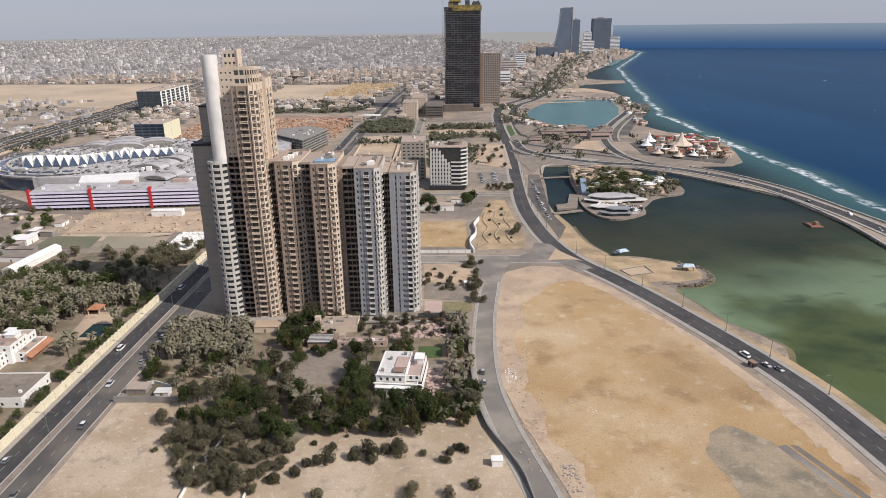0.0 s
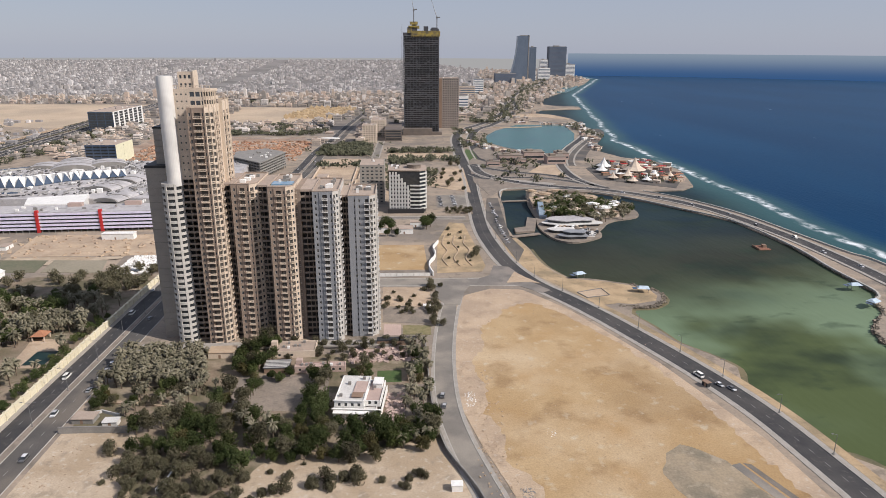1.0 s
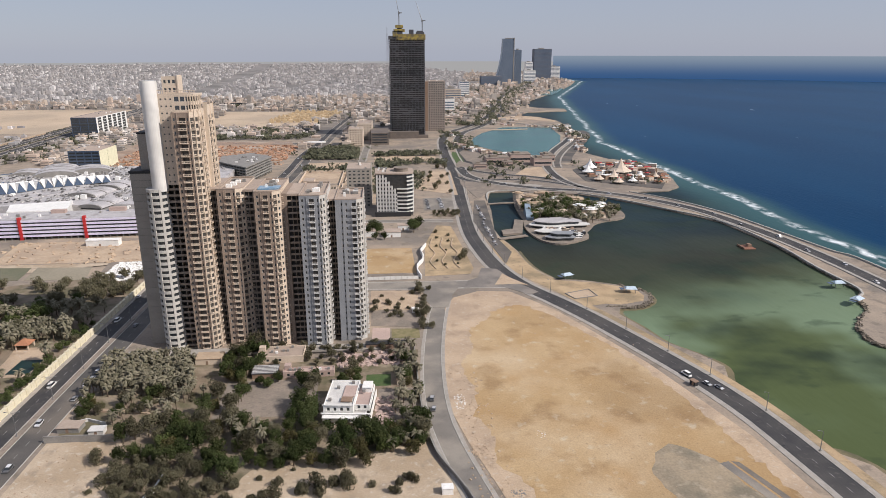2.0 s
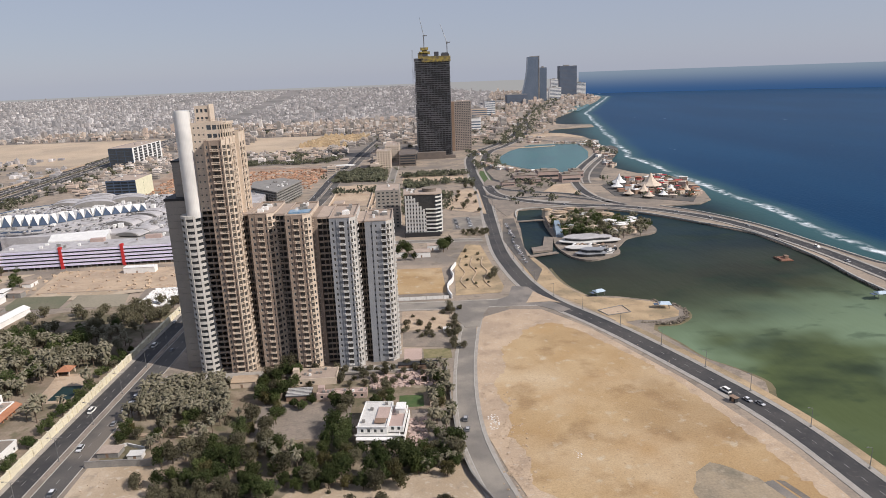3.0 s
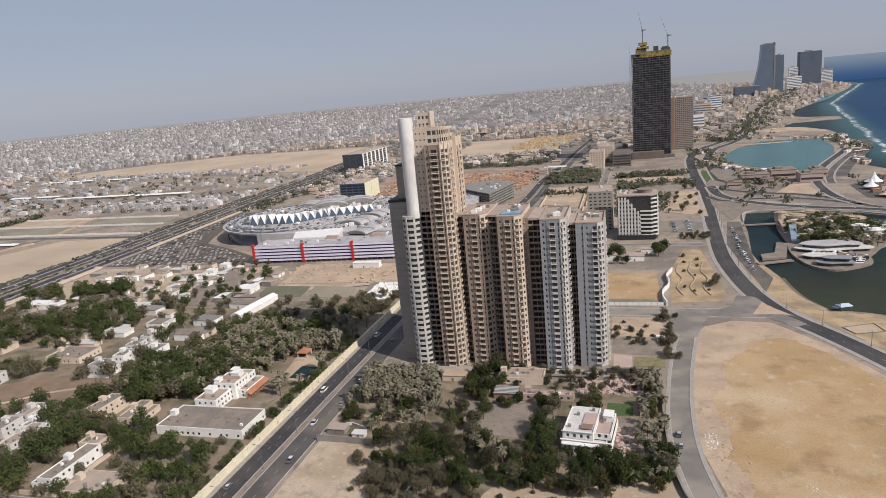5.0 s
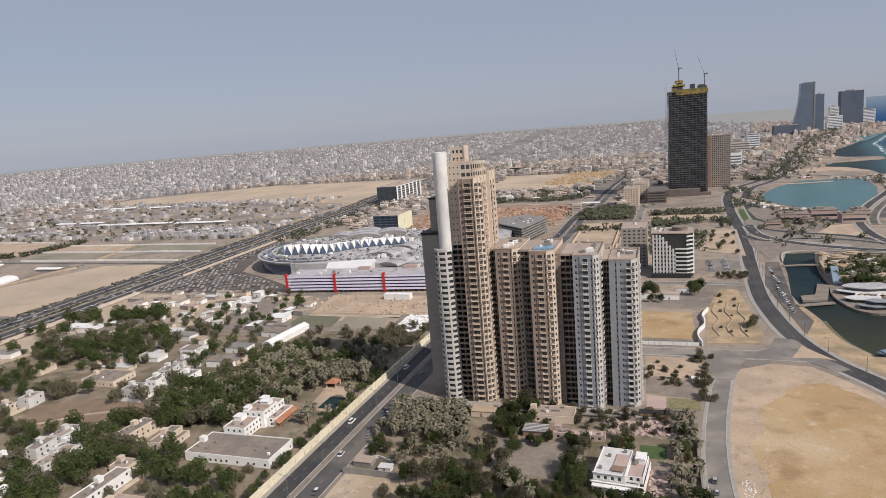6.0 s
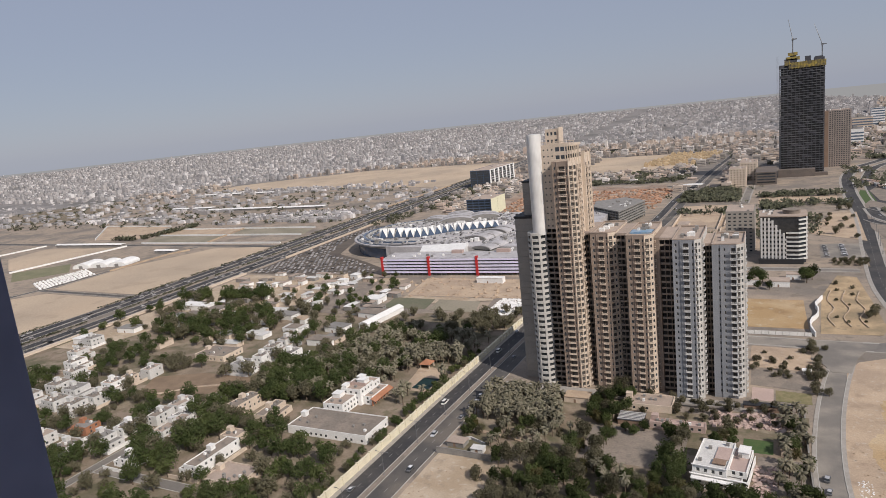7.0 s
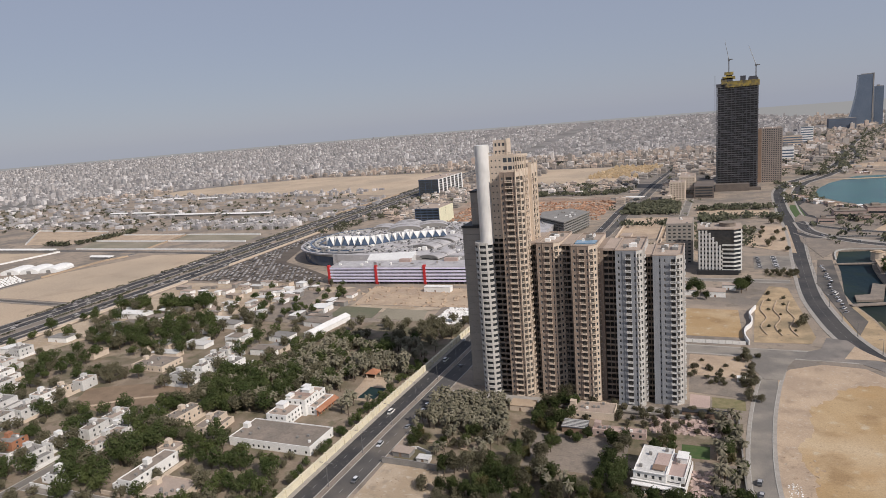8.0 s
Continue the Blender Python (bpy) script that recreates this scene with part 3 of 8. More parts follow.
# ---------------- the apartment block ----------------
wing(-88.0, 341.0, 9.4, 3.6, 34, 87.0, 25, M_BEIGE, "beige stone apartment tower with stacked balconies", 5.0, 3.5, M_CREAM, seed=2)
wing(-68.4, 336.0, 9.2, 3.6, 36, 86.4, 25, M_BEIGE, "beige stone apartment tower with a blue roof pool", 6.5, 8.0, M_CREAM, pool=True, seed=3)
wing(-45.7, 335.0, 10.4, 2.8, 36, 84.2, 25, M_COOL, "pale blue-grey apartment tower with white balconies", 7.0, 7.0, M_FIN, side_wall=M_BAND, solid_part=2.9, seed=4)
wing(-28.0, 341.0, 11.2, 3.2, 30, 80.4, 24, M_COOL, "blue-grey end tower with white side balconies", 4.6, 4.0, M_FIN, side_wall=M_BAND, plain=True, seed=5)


def tall_tower():
    t = thing("apartment_tower", (-104.4, 335, 0), "tall beige apartment tower with a white rounded stair shaft", "apartment building", "towers of the apartment block")
    fh, h, n = 3.25, 126.4, 38
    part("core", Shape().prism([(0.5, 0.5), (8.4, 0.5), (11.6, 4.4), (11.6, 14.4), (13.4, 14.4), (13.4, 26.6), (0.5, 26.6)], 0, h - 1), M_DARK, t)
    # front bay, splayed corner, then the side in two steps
    # front bay darkened as if shaded; corner and sides painted paler as sunlit
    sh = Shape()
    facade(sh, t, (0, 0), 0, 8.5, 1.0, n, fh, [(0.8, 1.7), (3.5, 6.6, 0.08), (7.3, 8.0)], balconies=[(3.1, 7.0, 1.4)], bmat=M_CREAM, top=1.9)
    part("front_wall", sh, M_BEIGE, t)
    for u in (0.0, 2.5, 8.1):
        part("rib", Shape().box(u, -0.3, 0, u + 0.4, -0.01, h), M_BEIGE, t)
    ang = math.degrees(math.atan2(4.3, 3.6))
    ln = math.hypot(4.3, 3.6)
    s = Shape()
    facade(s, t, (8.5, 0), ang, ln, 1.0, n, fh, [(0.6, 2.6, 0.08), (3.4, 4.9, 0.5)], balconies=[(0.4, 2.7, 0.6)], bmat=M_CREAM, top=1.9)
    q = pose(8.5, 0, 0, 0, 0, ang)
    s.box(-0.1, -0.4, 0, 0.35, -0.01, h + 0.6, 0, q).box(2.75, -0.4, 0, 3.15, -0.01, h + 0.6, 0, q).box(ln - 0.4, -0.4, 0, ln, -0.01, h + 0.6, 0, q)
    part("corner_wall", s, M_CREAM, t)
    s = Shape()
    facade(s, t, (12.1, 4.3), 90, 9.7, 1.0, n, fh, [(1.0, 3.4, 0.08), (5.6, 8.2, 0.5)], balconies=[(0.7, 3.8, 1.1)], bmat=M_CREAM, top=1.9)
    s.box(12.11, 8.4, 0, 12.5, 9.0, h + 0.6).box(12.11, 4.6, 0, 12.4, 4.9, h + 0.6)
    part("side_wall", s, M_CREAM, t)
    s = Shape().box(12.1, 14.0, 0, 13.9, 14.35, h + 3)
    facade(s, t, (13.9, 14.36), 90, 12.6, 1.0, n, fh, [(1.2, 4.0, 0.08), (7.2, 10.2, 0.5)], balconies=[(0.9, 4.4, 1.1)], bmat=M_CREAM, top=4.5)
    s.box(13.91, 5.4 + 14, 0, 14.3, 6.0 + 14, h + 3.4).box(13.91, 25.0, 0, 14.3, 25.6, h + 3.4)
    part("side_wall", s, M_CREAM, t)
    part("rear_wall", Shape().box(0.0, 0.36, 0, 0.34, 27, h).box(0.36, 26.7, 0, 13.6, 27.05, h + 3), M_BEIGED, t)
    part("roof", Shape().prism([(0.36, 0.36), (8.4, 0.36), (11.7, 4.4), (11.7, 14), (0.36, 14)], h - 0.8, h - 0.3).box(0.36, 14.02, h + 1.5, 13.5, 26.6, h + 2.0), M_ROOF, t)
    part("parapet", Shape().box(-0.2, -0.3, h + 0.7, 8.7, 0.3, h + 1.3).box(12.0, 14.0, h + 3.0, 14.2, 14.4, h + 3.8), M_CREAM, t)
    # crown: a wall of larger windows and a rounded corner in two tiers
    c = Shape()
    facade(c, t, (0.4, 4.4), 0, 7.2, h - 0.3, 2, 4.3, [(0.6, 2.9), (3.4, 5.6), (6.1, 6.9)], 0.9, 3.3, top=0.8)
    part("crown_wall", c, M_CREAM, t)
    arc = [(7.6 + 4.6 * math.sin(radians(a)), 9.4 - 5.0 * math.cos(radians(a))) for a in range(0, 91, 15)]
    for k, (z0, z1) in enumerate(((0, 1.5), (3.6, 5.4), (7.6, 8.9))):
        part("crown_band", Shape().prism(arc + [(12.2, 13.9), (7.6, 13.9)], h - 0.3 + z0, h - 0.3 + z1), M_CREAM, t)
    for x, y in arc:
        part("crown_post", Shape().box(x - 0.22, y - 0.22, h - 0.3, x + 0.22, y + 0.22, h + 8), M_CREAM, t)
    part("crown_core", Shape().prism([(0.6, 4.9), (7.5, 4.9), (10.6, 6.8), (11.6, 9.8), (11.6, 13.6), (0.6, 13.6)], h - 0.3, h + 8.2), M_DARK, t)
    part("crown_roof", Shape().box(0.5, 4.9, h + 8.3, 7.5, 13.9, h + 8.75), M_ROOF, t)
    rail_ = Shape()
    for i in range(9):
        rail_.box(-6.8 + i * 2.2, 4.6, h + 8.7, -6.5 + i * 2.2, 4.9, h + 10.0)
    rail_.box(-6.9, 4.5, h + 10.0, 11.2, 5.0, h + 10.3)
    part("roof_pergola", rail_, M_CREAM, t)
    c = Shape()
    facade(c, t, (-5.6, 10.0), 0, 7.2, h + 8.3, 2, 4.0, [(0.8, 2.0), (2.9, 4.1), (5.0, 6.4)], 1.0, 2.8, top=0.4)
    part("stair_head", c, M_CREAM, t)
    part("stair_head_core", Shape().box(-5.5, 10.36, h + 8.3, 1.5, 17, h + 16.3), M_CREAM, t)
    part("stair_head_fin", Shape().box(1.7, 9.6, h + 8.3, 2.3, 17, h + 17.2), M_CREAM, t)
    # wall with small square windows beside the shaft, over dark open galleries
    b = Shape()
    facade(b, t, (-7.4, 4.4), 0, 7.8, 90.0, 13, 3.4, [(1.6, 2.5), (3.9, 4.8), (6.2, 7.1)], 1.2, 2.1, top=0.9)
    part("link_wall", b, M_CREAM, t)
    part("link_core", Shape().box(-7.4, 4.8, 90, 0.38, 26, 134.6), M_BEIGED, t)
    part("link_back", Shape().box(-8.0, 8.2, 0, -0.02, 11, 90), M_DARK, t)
    gm = Shape().box(-8.0, 4.6, -0.3, -0.02, 8.2, 0).box(-8.0, 4.6, 0, -0.02, 4.78, 0.85).box(-4.4, 4.8, 0, -4.0, 8.2, 2.9).data("gallery", M_BEIGED)
    for i in range(28):
        part("gallery", gm, None, t, m=pose(0, 0, 1.0 + i * 3.2))
    # rounded stair shaft: smooth white cladding above, banded with dark glazing below
    lo = ring(-10.6, 5.2, 4.0, 32)
    part("shaft", Shape().prism(lo, 87.0, 140.4).prism(ring(-10.6, 5.2, 3.85, 32), 140.4, 141.2), M_SILVER, t, "smooth white metal shaft")
    cx, cy, r = -12.6, 6.2, 5.6
    part("shaft_glazing", Shape().prism(ring(cx, cy, r - 0.5, 28), 0, 88.0), M_GLASS, t, "dark glazing in the shaded shaft")
    # white bands toned to grey-cream, shade of the lower shaft in the colour
    bm_ = Shape().prism(ring(cx, cy, r, 28), 0, 1.5).data("shaft_band", M_BAND)
    for i in range(28):
        part("shaft_band", bm_, None, t, m=pose(0, 0, 0.4 + i * 3.2))
    for a in (-112, -62, -20):
        ca, sa = math.cos(radians(a)), math.sin(radians(a))
        part("shaft_mullion", Shape().box(-0.3, -0.6, 0, 0.16, 0.6, 88, 0, pose(cx + r * ca, cy + r * sa, 0, 0, 0, a)), M_BAND, t)
    # plain stone slab beyond the shaft, with joints
    part("slab_core", Shape().box(-27.0, 11.2, 0, -15, 30, 94.6), M_DARK, t)
    jm = Shape().box(-27.2, 11.0, 0.06, -14.6, 30.2, 3.6).data("stone_course", M_GREYST)
    for i in range(26):
        part("stone_course", jm, None, t, m=pose(0, 0, i * 3.65))
    j2 = Shape().box(-22.5, 15.0, 0.06, -12.6, 30.0, 3.0).data("stone_course", M_GREYST)
    for i in range(6):
        part("stone_course", j2, None, t, m=pose(0, 0, 96.2 + i * 3.06))
    part("slab_coping", Shape().box(-27.6, 10.6, 94.9, -14.4, 30.4, 96.2).box(-22.8, 14.7, 114.6, -12.4, 30.2, 115.4), M_BLACK, t)


tall_tower()
solid("podium", Shape().box(-140, 326, 0, -6, 333.9, 1.2).box(-112, 325, 1.2, -20, 325.4, 2.2), M_PAVE, "low paved podium in front of the apartment block", "podium", kind="structure")

# ---------------- ground sheets ----------------
LOT = [(34, 386), (41, 402), (59, 413), (80, 410), (92, 392), (104, 372), (116, 341), (132, 300), (142, 262), (150, 230), (154, 190), (156, 130), (47, 130), (43, 186), (37, 211), (31, 234), (26, 261), (26, 294), (29, 334)]
flat("sand_lot", LOT, 0.14, M_PALE, "empty sand lot with a pale trodden margin", "sand lot", 0.4)
jag = random.Random(17)
inner = smooth([(46, 352), (58, 366), (66, 380), (82, 384), (94, 372), (106, 350), (118, 325), (129, 290), (136, 258), (141, 225), (146, 190), (148, 130), (58, 130), (52, 180), (49, 205), (41, 222), (42, 240), (36, 256), (39, 280), (36, 305), (43, 325), (46, 352)], 3)
flat("sand_lot", [(x + jag.uniform(-1.6, 1.6), y + jag.uniform(-1.6, 1.6)) for x, y in inner[:-1]], 0.16, M_LOT, "ochre sand with damp brown stains", "sand lot", 0.1)
mud = smooth([(99, 212), (105, 222), (112, 227), (120, 222), (127, 216), (133, 192), (138, 170), (104, 168), (101, 190), (99, 212)], 4)
flat("mud_patch", [(x + jag.uniform(-1.2, 1.2), y + jag.uniform(-1.2, 1.2)) for x, y in mud[:-1]], 0.175, mat("grey mud", (0.29, 0.235, 0.165), (0.33, 0.265, 0.18), 0.08, 1.0, 0.9, 0.3, c=(0.19, 0.165, 0.12), patch=0.07, more=((0.2, 0.56, 0.66, (0.38, 0.32, 0.24), 0.6),)), "dried grey mud on the sand lot", "mud", 0.1)
flat("asphalt_strip", [(127, 213), (131, 214), (140, 186), (146, 160), (142, 160), (135, 188)], 0.19, M_OLDROAD, "old grey asphalt strip on the lot", "asphalt", 0.1)
flat("asphalt_strip", [(132, 214), (135, 213), (145, 184), (151, 160), (147.5, 160), (141, 187)], 0.19, mat("faded asphalt", (0.19, 0.165, 0.14), None, 0.2, 2, 0.9), "old faded asphalt strip on the lot", "asphalt", 0.1)
flat("sand_plot", [(-143, 100), (-143, 250), (-60, 252), (11, 252), (14, 230), (20, 214), (28, 194), (28, 100)], 0.03, M_PLOT, "pale bare sand plot scattered with shrubs", "sand plot", 0.2)
flat("desert_field", [(-1600, 1540), (-1250, 1500), (-672, 1345), (-690, 1905), (-1264, 1930), (-1620, 1700)], 0.03, M_DESERT, "wide empty desert field beside the highway", "desert field", 0.3)
flat("desert_lot", [(-784, 478), (-788, 588), (-745, 703), (-644, 712), (-634, 650), (-626, 520), (-621, 470)], 0.03, M_DESERT, "empty sand field beside the highway", "desert field", 0.3)
flat("desert_lot", [(-768, 459), (-638, 455), (-620, 452), (-618, 300), (-790, 300), (-795, 430)], 0.03, M_DESERT, "empty sand field beside the highway", "desert field", 0.3)
flat("desert_lot", [(-1126, 625), (-1145, 702), (-962, 712), (-975, 560), (-1008, 556)], 0.03, M_DESERT, "ploughed sand field behind a white wall", "desert field", 0.3)
M_SPIT = mat("yellow beach sand", (0.45, 0.335, 0.205), (0.39, 0.28, 0.165), 0.08, 1.5, 0.95, 0.3, c=(0.27, 0.21, 0.13), patch=0.04, more=((0.25, 0.56, 0.66, (0.20, 0.16, 0.11), 0.5),))
flat("beach", [(106, 461), (103, 482), (102, 505), (98, 530), (95, 545), (84, 520), (84, 470), (98, 434), (124, 380), (137, 383), (147, 381), (163, 386), (167, 395), (166, 404), (157, 414), (142, 423), (118, 430), (110, 444)], 0.035, M_SPIT, "sandy spit on the lagoon shore", "beach", 0.2)
ISLAND = smooth([(128, 600), (124, 575), (125, 550), (131, 528), (143, 519), (160, 526), (173, 538), (176, 554), (184, 568), (193, 583), (206, 592), (224, 600), (233, 618), (231, 655), (214, 684), (188, 704), (160, 712), (140, 702), (132, 668), (129, 630), (128, 600)], 5)[:-1]
flat("island", ISLAND, 0.4, M_YARD, "paved island in the lagoon", "island", 4.0)
flat("lagoon_pool", [(144, 1134), (160, 1220), (187, 1295), (243, 1389), (300, 1392), (345, 1378), (330, 1240), (290, 1090), (236, 995), (200, 1020), (175, 1060)], 0.15, M_TURQ, "still turquoise lagoon enclosed by the corniche", "lagoon", 0.3)

# ---------------- sheltered window post by the camera ----------------
post_az = radians(-61.4)
pd = Vector((math.sin(post_az), math.cos(post_az), 0)) * 1.55 + Vector((-0.139, 0.266, 0))
host = thing("host_tower", (0, -20, 0), "plain tower with a dark blue window post, from which the view is seen", "tower", kind="structure")
part("wall", Shape().box(-14, -14, 0, 8, 18.4, 185), M_GREYST, host)
pm = pose(pd.x, pd.y + 20, 0, 0, 0, 61.4)
part("window_post", Shape().box(-0.5, -0.15, EYE - 3.2, 0.0, 0.15, EYE + 3.0, 0, pm), M_POST, host, "dark blue painted window post")
part("floor_slab", Shape().box(-4.5, 18.4, EYE - 3.6, 3.0, 19.2, EYE - 3.2).box(-4.5, 18.4, EYE - 3.6, -1.6, 21.4, EYE - 3.2), M_CONC, host)

# ---------------- boulevard, highway and other roads ----------------
for off, w in ((-6.9, 9.6), (6.9, 10.6)):
    ln = side(BOULEVARD, off)
    road("road", ln, w, "dark asphalt carriageway of the boulevard", 0.05, M_ASPHALT if off < 0 else M_TARMAC)
med = thing("median", (0, 0, 0), "narrow planted median with pale kerbs", "median", kind="structure")
part("median_strip", strip(Shape(), BOULEVARD, -1.5, 1.0, -0.2, 0.24), M_YARD, med)
WALLLINE = [p for p in side(BOULEVARD, -14.2) if 60 < p[1] < 470]
part_wall = thing("garden_wall", (0, 0, 0), "long cream boundary wall along the boulevard", "wall", kind="structure")
part("wall", strip(Shape(), WALLLINE, -0.4, 0.4, -0.2, 3.6), M_YWALL, part_wall)
part("coping", strip(Shape(), WALLLINE, -0.6, 0.6, 3.6, 3.9), M_YWALL, part_wall)
for i in range(0, len(WALLLINE) - 1, 1):
    (ax, ay), (bx, by) = WALLLINE[i], WALLLINE[i + 1]
    for u in (0.0, 0.5):
        part("pier", Shape().box(-0.75, -0.35, -0.2, 0.75, 0.35, 4.3), M_YWALL, part_wall, m=pose(ax + (bx - ax) * u, ay + (by - ay) * u, 0))
part("verge", strip(Shape(), [p for p in side(BOULEVARD, -12.4) if 40 < p[1] < 480], -1.5, 1.1, -0.2, 0.2), M_PAVE, part_wall, "pale paved verge")
for off in (-27, -13, 13, 27):
    road("road", side(HIGHWAY, off), 11.5, "grey asphalt carriageway of the highway", 0.05)
road("road", FARROAD, 13.0, "dark asphalt coast road running along the corniche", 0.06, pave=3)
road("road", side(FARROAD, 27), 12.0, "second carriageway of the coast road", 0.06, pave=2)
road("road", smooth([(100, 905), (119, 868), (150, 842), (185, 822), (210, 795), (228, 752)], 6), 9.0, "dark slip road of the corniche junction", 0.42, M_ASPHALT, 0.8, False)
road("road", smooth([(90, 830), (104, 800), (140, 806), (178, 800), (214, 770), (240, 735)], 6), 8.0, "dark slip road of the corniche junction", 0.42, M_ASPHALT, 0.8, False)
road("road", CAUSEWAY, 11.0, "causeway road across the lagoon", 0.36, pave=2.5)
flat("verge_lawn", [(97, 930), (112, 930), (113, 1040), (104, 1050), (97, 1000)], 0.1, M_GRASS, "bright green lawn between the carriageways", "lawn", 0.2)

# ---------------- cities far off ----------------
rg = random.Random(11)
M_CITY = mat("pale city walls", (0.500, 0.437, 0.381), (0.420, 0.360, 0.307), 0.01, 0.2, 0.9, island=0.3, tones=((0.620, 0.566, 0.512), (0.500, 0.413, 0.335), (0.420, 0.346, 0.288), (0.550, 0.451, 0.363), (0.22, 0.20, 0.185), (0.660, 0.615, 0.572), (0.450, 0.345, 0.275), (0.16, 0.15, 0.135)))
M_CITYD = mat("city shade bands", (0.16, 0.15, 0.145), (0.12, 0.115, 0.11), 0.02, 0.2, 0.7)
NOGO = [[(-1640, 1560), (-1250, 1480), (-640, 1330), (-650, 1920), (-1264, 1950), (-1660, 1720)], [(-400, 1330), (-200, 1400), (-130, 1800), (-420, 1830)], [(-650, 700), (-620, 200), (-800, 200), (-800, 700)]]


def sea_x(y):
    pts = [(700, 110), (1000, 130), (1500, 250), (2000, 420), (2700, 640), (3530, 960), (4900, 1050)]
    for (a, b), (c, e) in zip(pts, pts[1:]):
        if y <= c:
            return b + (e - b) * max(0, y - a) / (c - a)
    return 1050


def road_clear(x, y):
    if abs(x + 592 + (y - 600) * 0.05) < 46:
        return False
    if abs(x + 112) < 26 and y < 1500:
        return False
    return True


def block(sh, x, y, w, dp, h, bands=True, k=0):
    sh.box(x, y, 0, x + w, y + dp, h, k)
    if bands:
        n = max(1, int(h / 3.4))
        for i in range(n):
            z = 1.2 + i * 3.3
            sh.box(x + 0.8, y - 0.12, z, x + w - 0.8, y, z + 1.3, 1)
            sh.box(x + w, y + 0.8, z, x + w + 0.12, y + dp - 0.8, z + 1.3, 1)
    if h > 6:
        sh.box(x + w * 0.3, y + dp * 0.4, h, x + w * 0.6, y + dp * 0.75, h + 2.6, k)



def rise(x, y):
    """The plain climbs gently towards the inland horizon."""
    r, az = math.hypot(x, y), math.degrees(math.atan2(x, y))
    k = max(0.0, min(1.0, (7.0 - az) / 7.0))
    return 70.0 * (max(0.0, r - 2300.0) / 2580.0) ** 1.35 * k * k * (3 - 2 * k)


pl = Shape()
NA, NR = 60, 16
vs = []
for j in range(NR + 1):
    for i in range(NA + 1):
        r, az = 2300 + 2585 * j / NR, radians(-98 + 106 * i / NA)
        x, y = r * math.sin(az), r * math.cos(az)
        vs.append((x, y, rise(x, y) + 0.3 * min(j, 1) - 0.5 * (j == 0)))
pl.add(vs, [(j * (NA + 1) + i, j * (NA + 1) + i + 1, (j + 1) * (NA + 1) + i + 1, (j + 1) * (NA + 1) + i) for j in range(NR) for i in range(NA)])
# plain darkened too, standing in for shaded gaps among its houses
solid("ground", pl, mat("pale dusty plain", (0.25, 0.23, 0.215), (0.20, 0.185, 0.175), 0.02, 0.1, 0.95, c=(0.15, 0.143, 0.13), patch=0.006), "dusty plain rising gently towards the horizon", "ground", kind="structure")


# far walls paled by haze in the base colour; low houses simply grey
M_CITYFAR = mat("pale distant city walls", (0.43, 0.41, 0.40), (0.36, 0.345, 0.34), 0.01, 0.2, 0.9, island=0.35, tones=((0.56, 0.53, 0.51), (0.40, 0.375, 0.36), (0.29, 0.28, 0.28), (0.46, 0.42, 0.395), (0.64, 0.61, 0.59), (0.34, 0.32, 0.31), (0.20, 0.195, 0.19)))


def city_block(sh, x, y, w, dp, h, bands):
    z, r = rise(x, y), math.hypot(x, y)
    k = (155.0 - z) / 155.0
    n0 = len(sh.v)
    if z <= 0.5:
        block(sh, x, y, w, dp, h, bands)
        return
    block(sh, 0, 0, w * k, dp * k, h * k, False)
    sh.v[n0:] = [(a + x, b + y, c + z - (1.5 if c == 0 else 0)) for a, b, c in sh.v[n0:]]


city, cityfar = Shape(), Shape()
count = 0
while count < 21000:
    q = rg.random()
    y = 1400 + 3450 * q ** 0.8
    x = rg.uniform(-min(4650, y * 1.9), min(sea_x(y), y * 0.4))
    if math.hypot(x, y) > 4870 or any(inside(x, y, q) for q in NOGO) or not road_clear(x, y) or abs(x - (88 + max(0, y - 1000) * 0.26)) < 40:
        continue
    if -660 < x < 150 and y < 1500 and rg.random() < 0.5:
        continue
    if -1650 < x < -660 and y < 1560:
        continue
    if noise.noise(Vector((x * 0.0035, y * 0.0035, 3.0))) < -0.42:
        continue
    w, dp = rg.uniform(7, 18), rg.uniform(7, 17)
    h = rg.choice((5, 6, 7, 8, 9, 10, 11, 12, 15)) * (1.0 if rg.random() < 0.96 else 2.0)
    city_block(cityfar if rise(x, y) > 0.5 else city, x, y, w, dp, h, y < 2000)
    count += 1
solid("city_houses", city, [M_CITY, M_CITYD], "pale flat-roofed houses of the city", "houses", kind="stuff")
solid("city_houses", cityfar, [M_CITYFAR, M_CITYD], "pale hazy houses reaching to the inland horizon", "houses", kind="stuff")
for poly in ([(560, 2420), (610, 2440), (760, 2850), (690, 2800)],):
    flat("inlet", smooth(poly + poly[:1], 30)[:-1], 0.12, M_TURQ, "shallow teal inlet along the far strand", "inlet", 0.3)
strand = Shape()
for i in range(420):
    y = rg.uniform(1430, 3700)
    x0 = 150 + (y - 1400) * 0.26
    x = rg.uniform(x0, sea_x(y) + 40)
    if x < x0 + 60 or (330 < x < 560 and 1690 < y < 2330 and rg.random() < 0.7):
        continue
    if not inside(x, y, LAND):
        continue
    block(strand, x, y, rg.uniform(5, 14), rg.uniform(5, 12), rg.choice((3, 4, 5, 7)), False)
solid("strand_houses", strand, [M_CITY, M_CITYD], "low kiosks and houses along the far strand", "houses", kind="stuff")

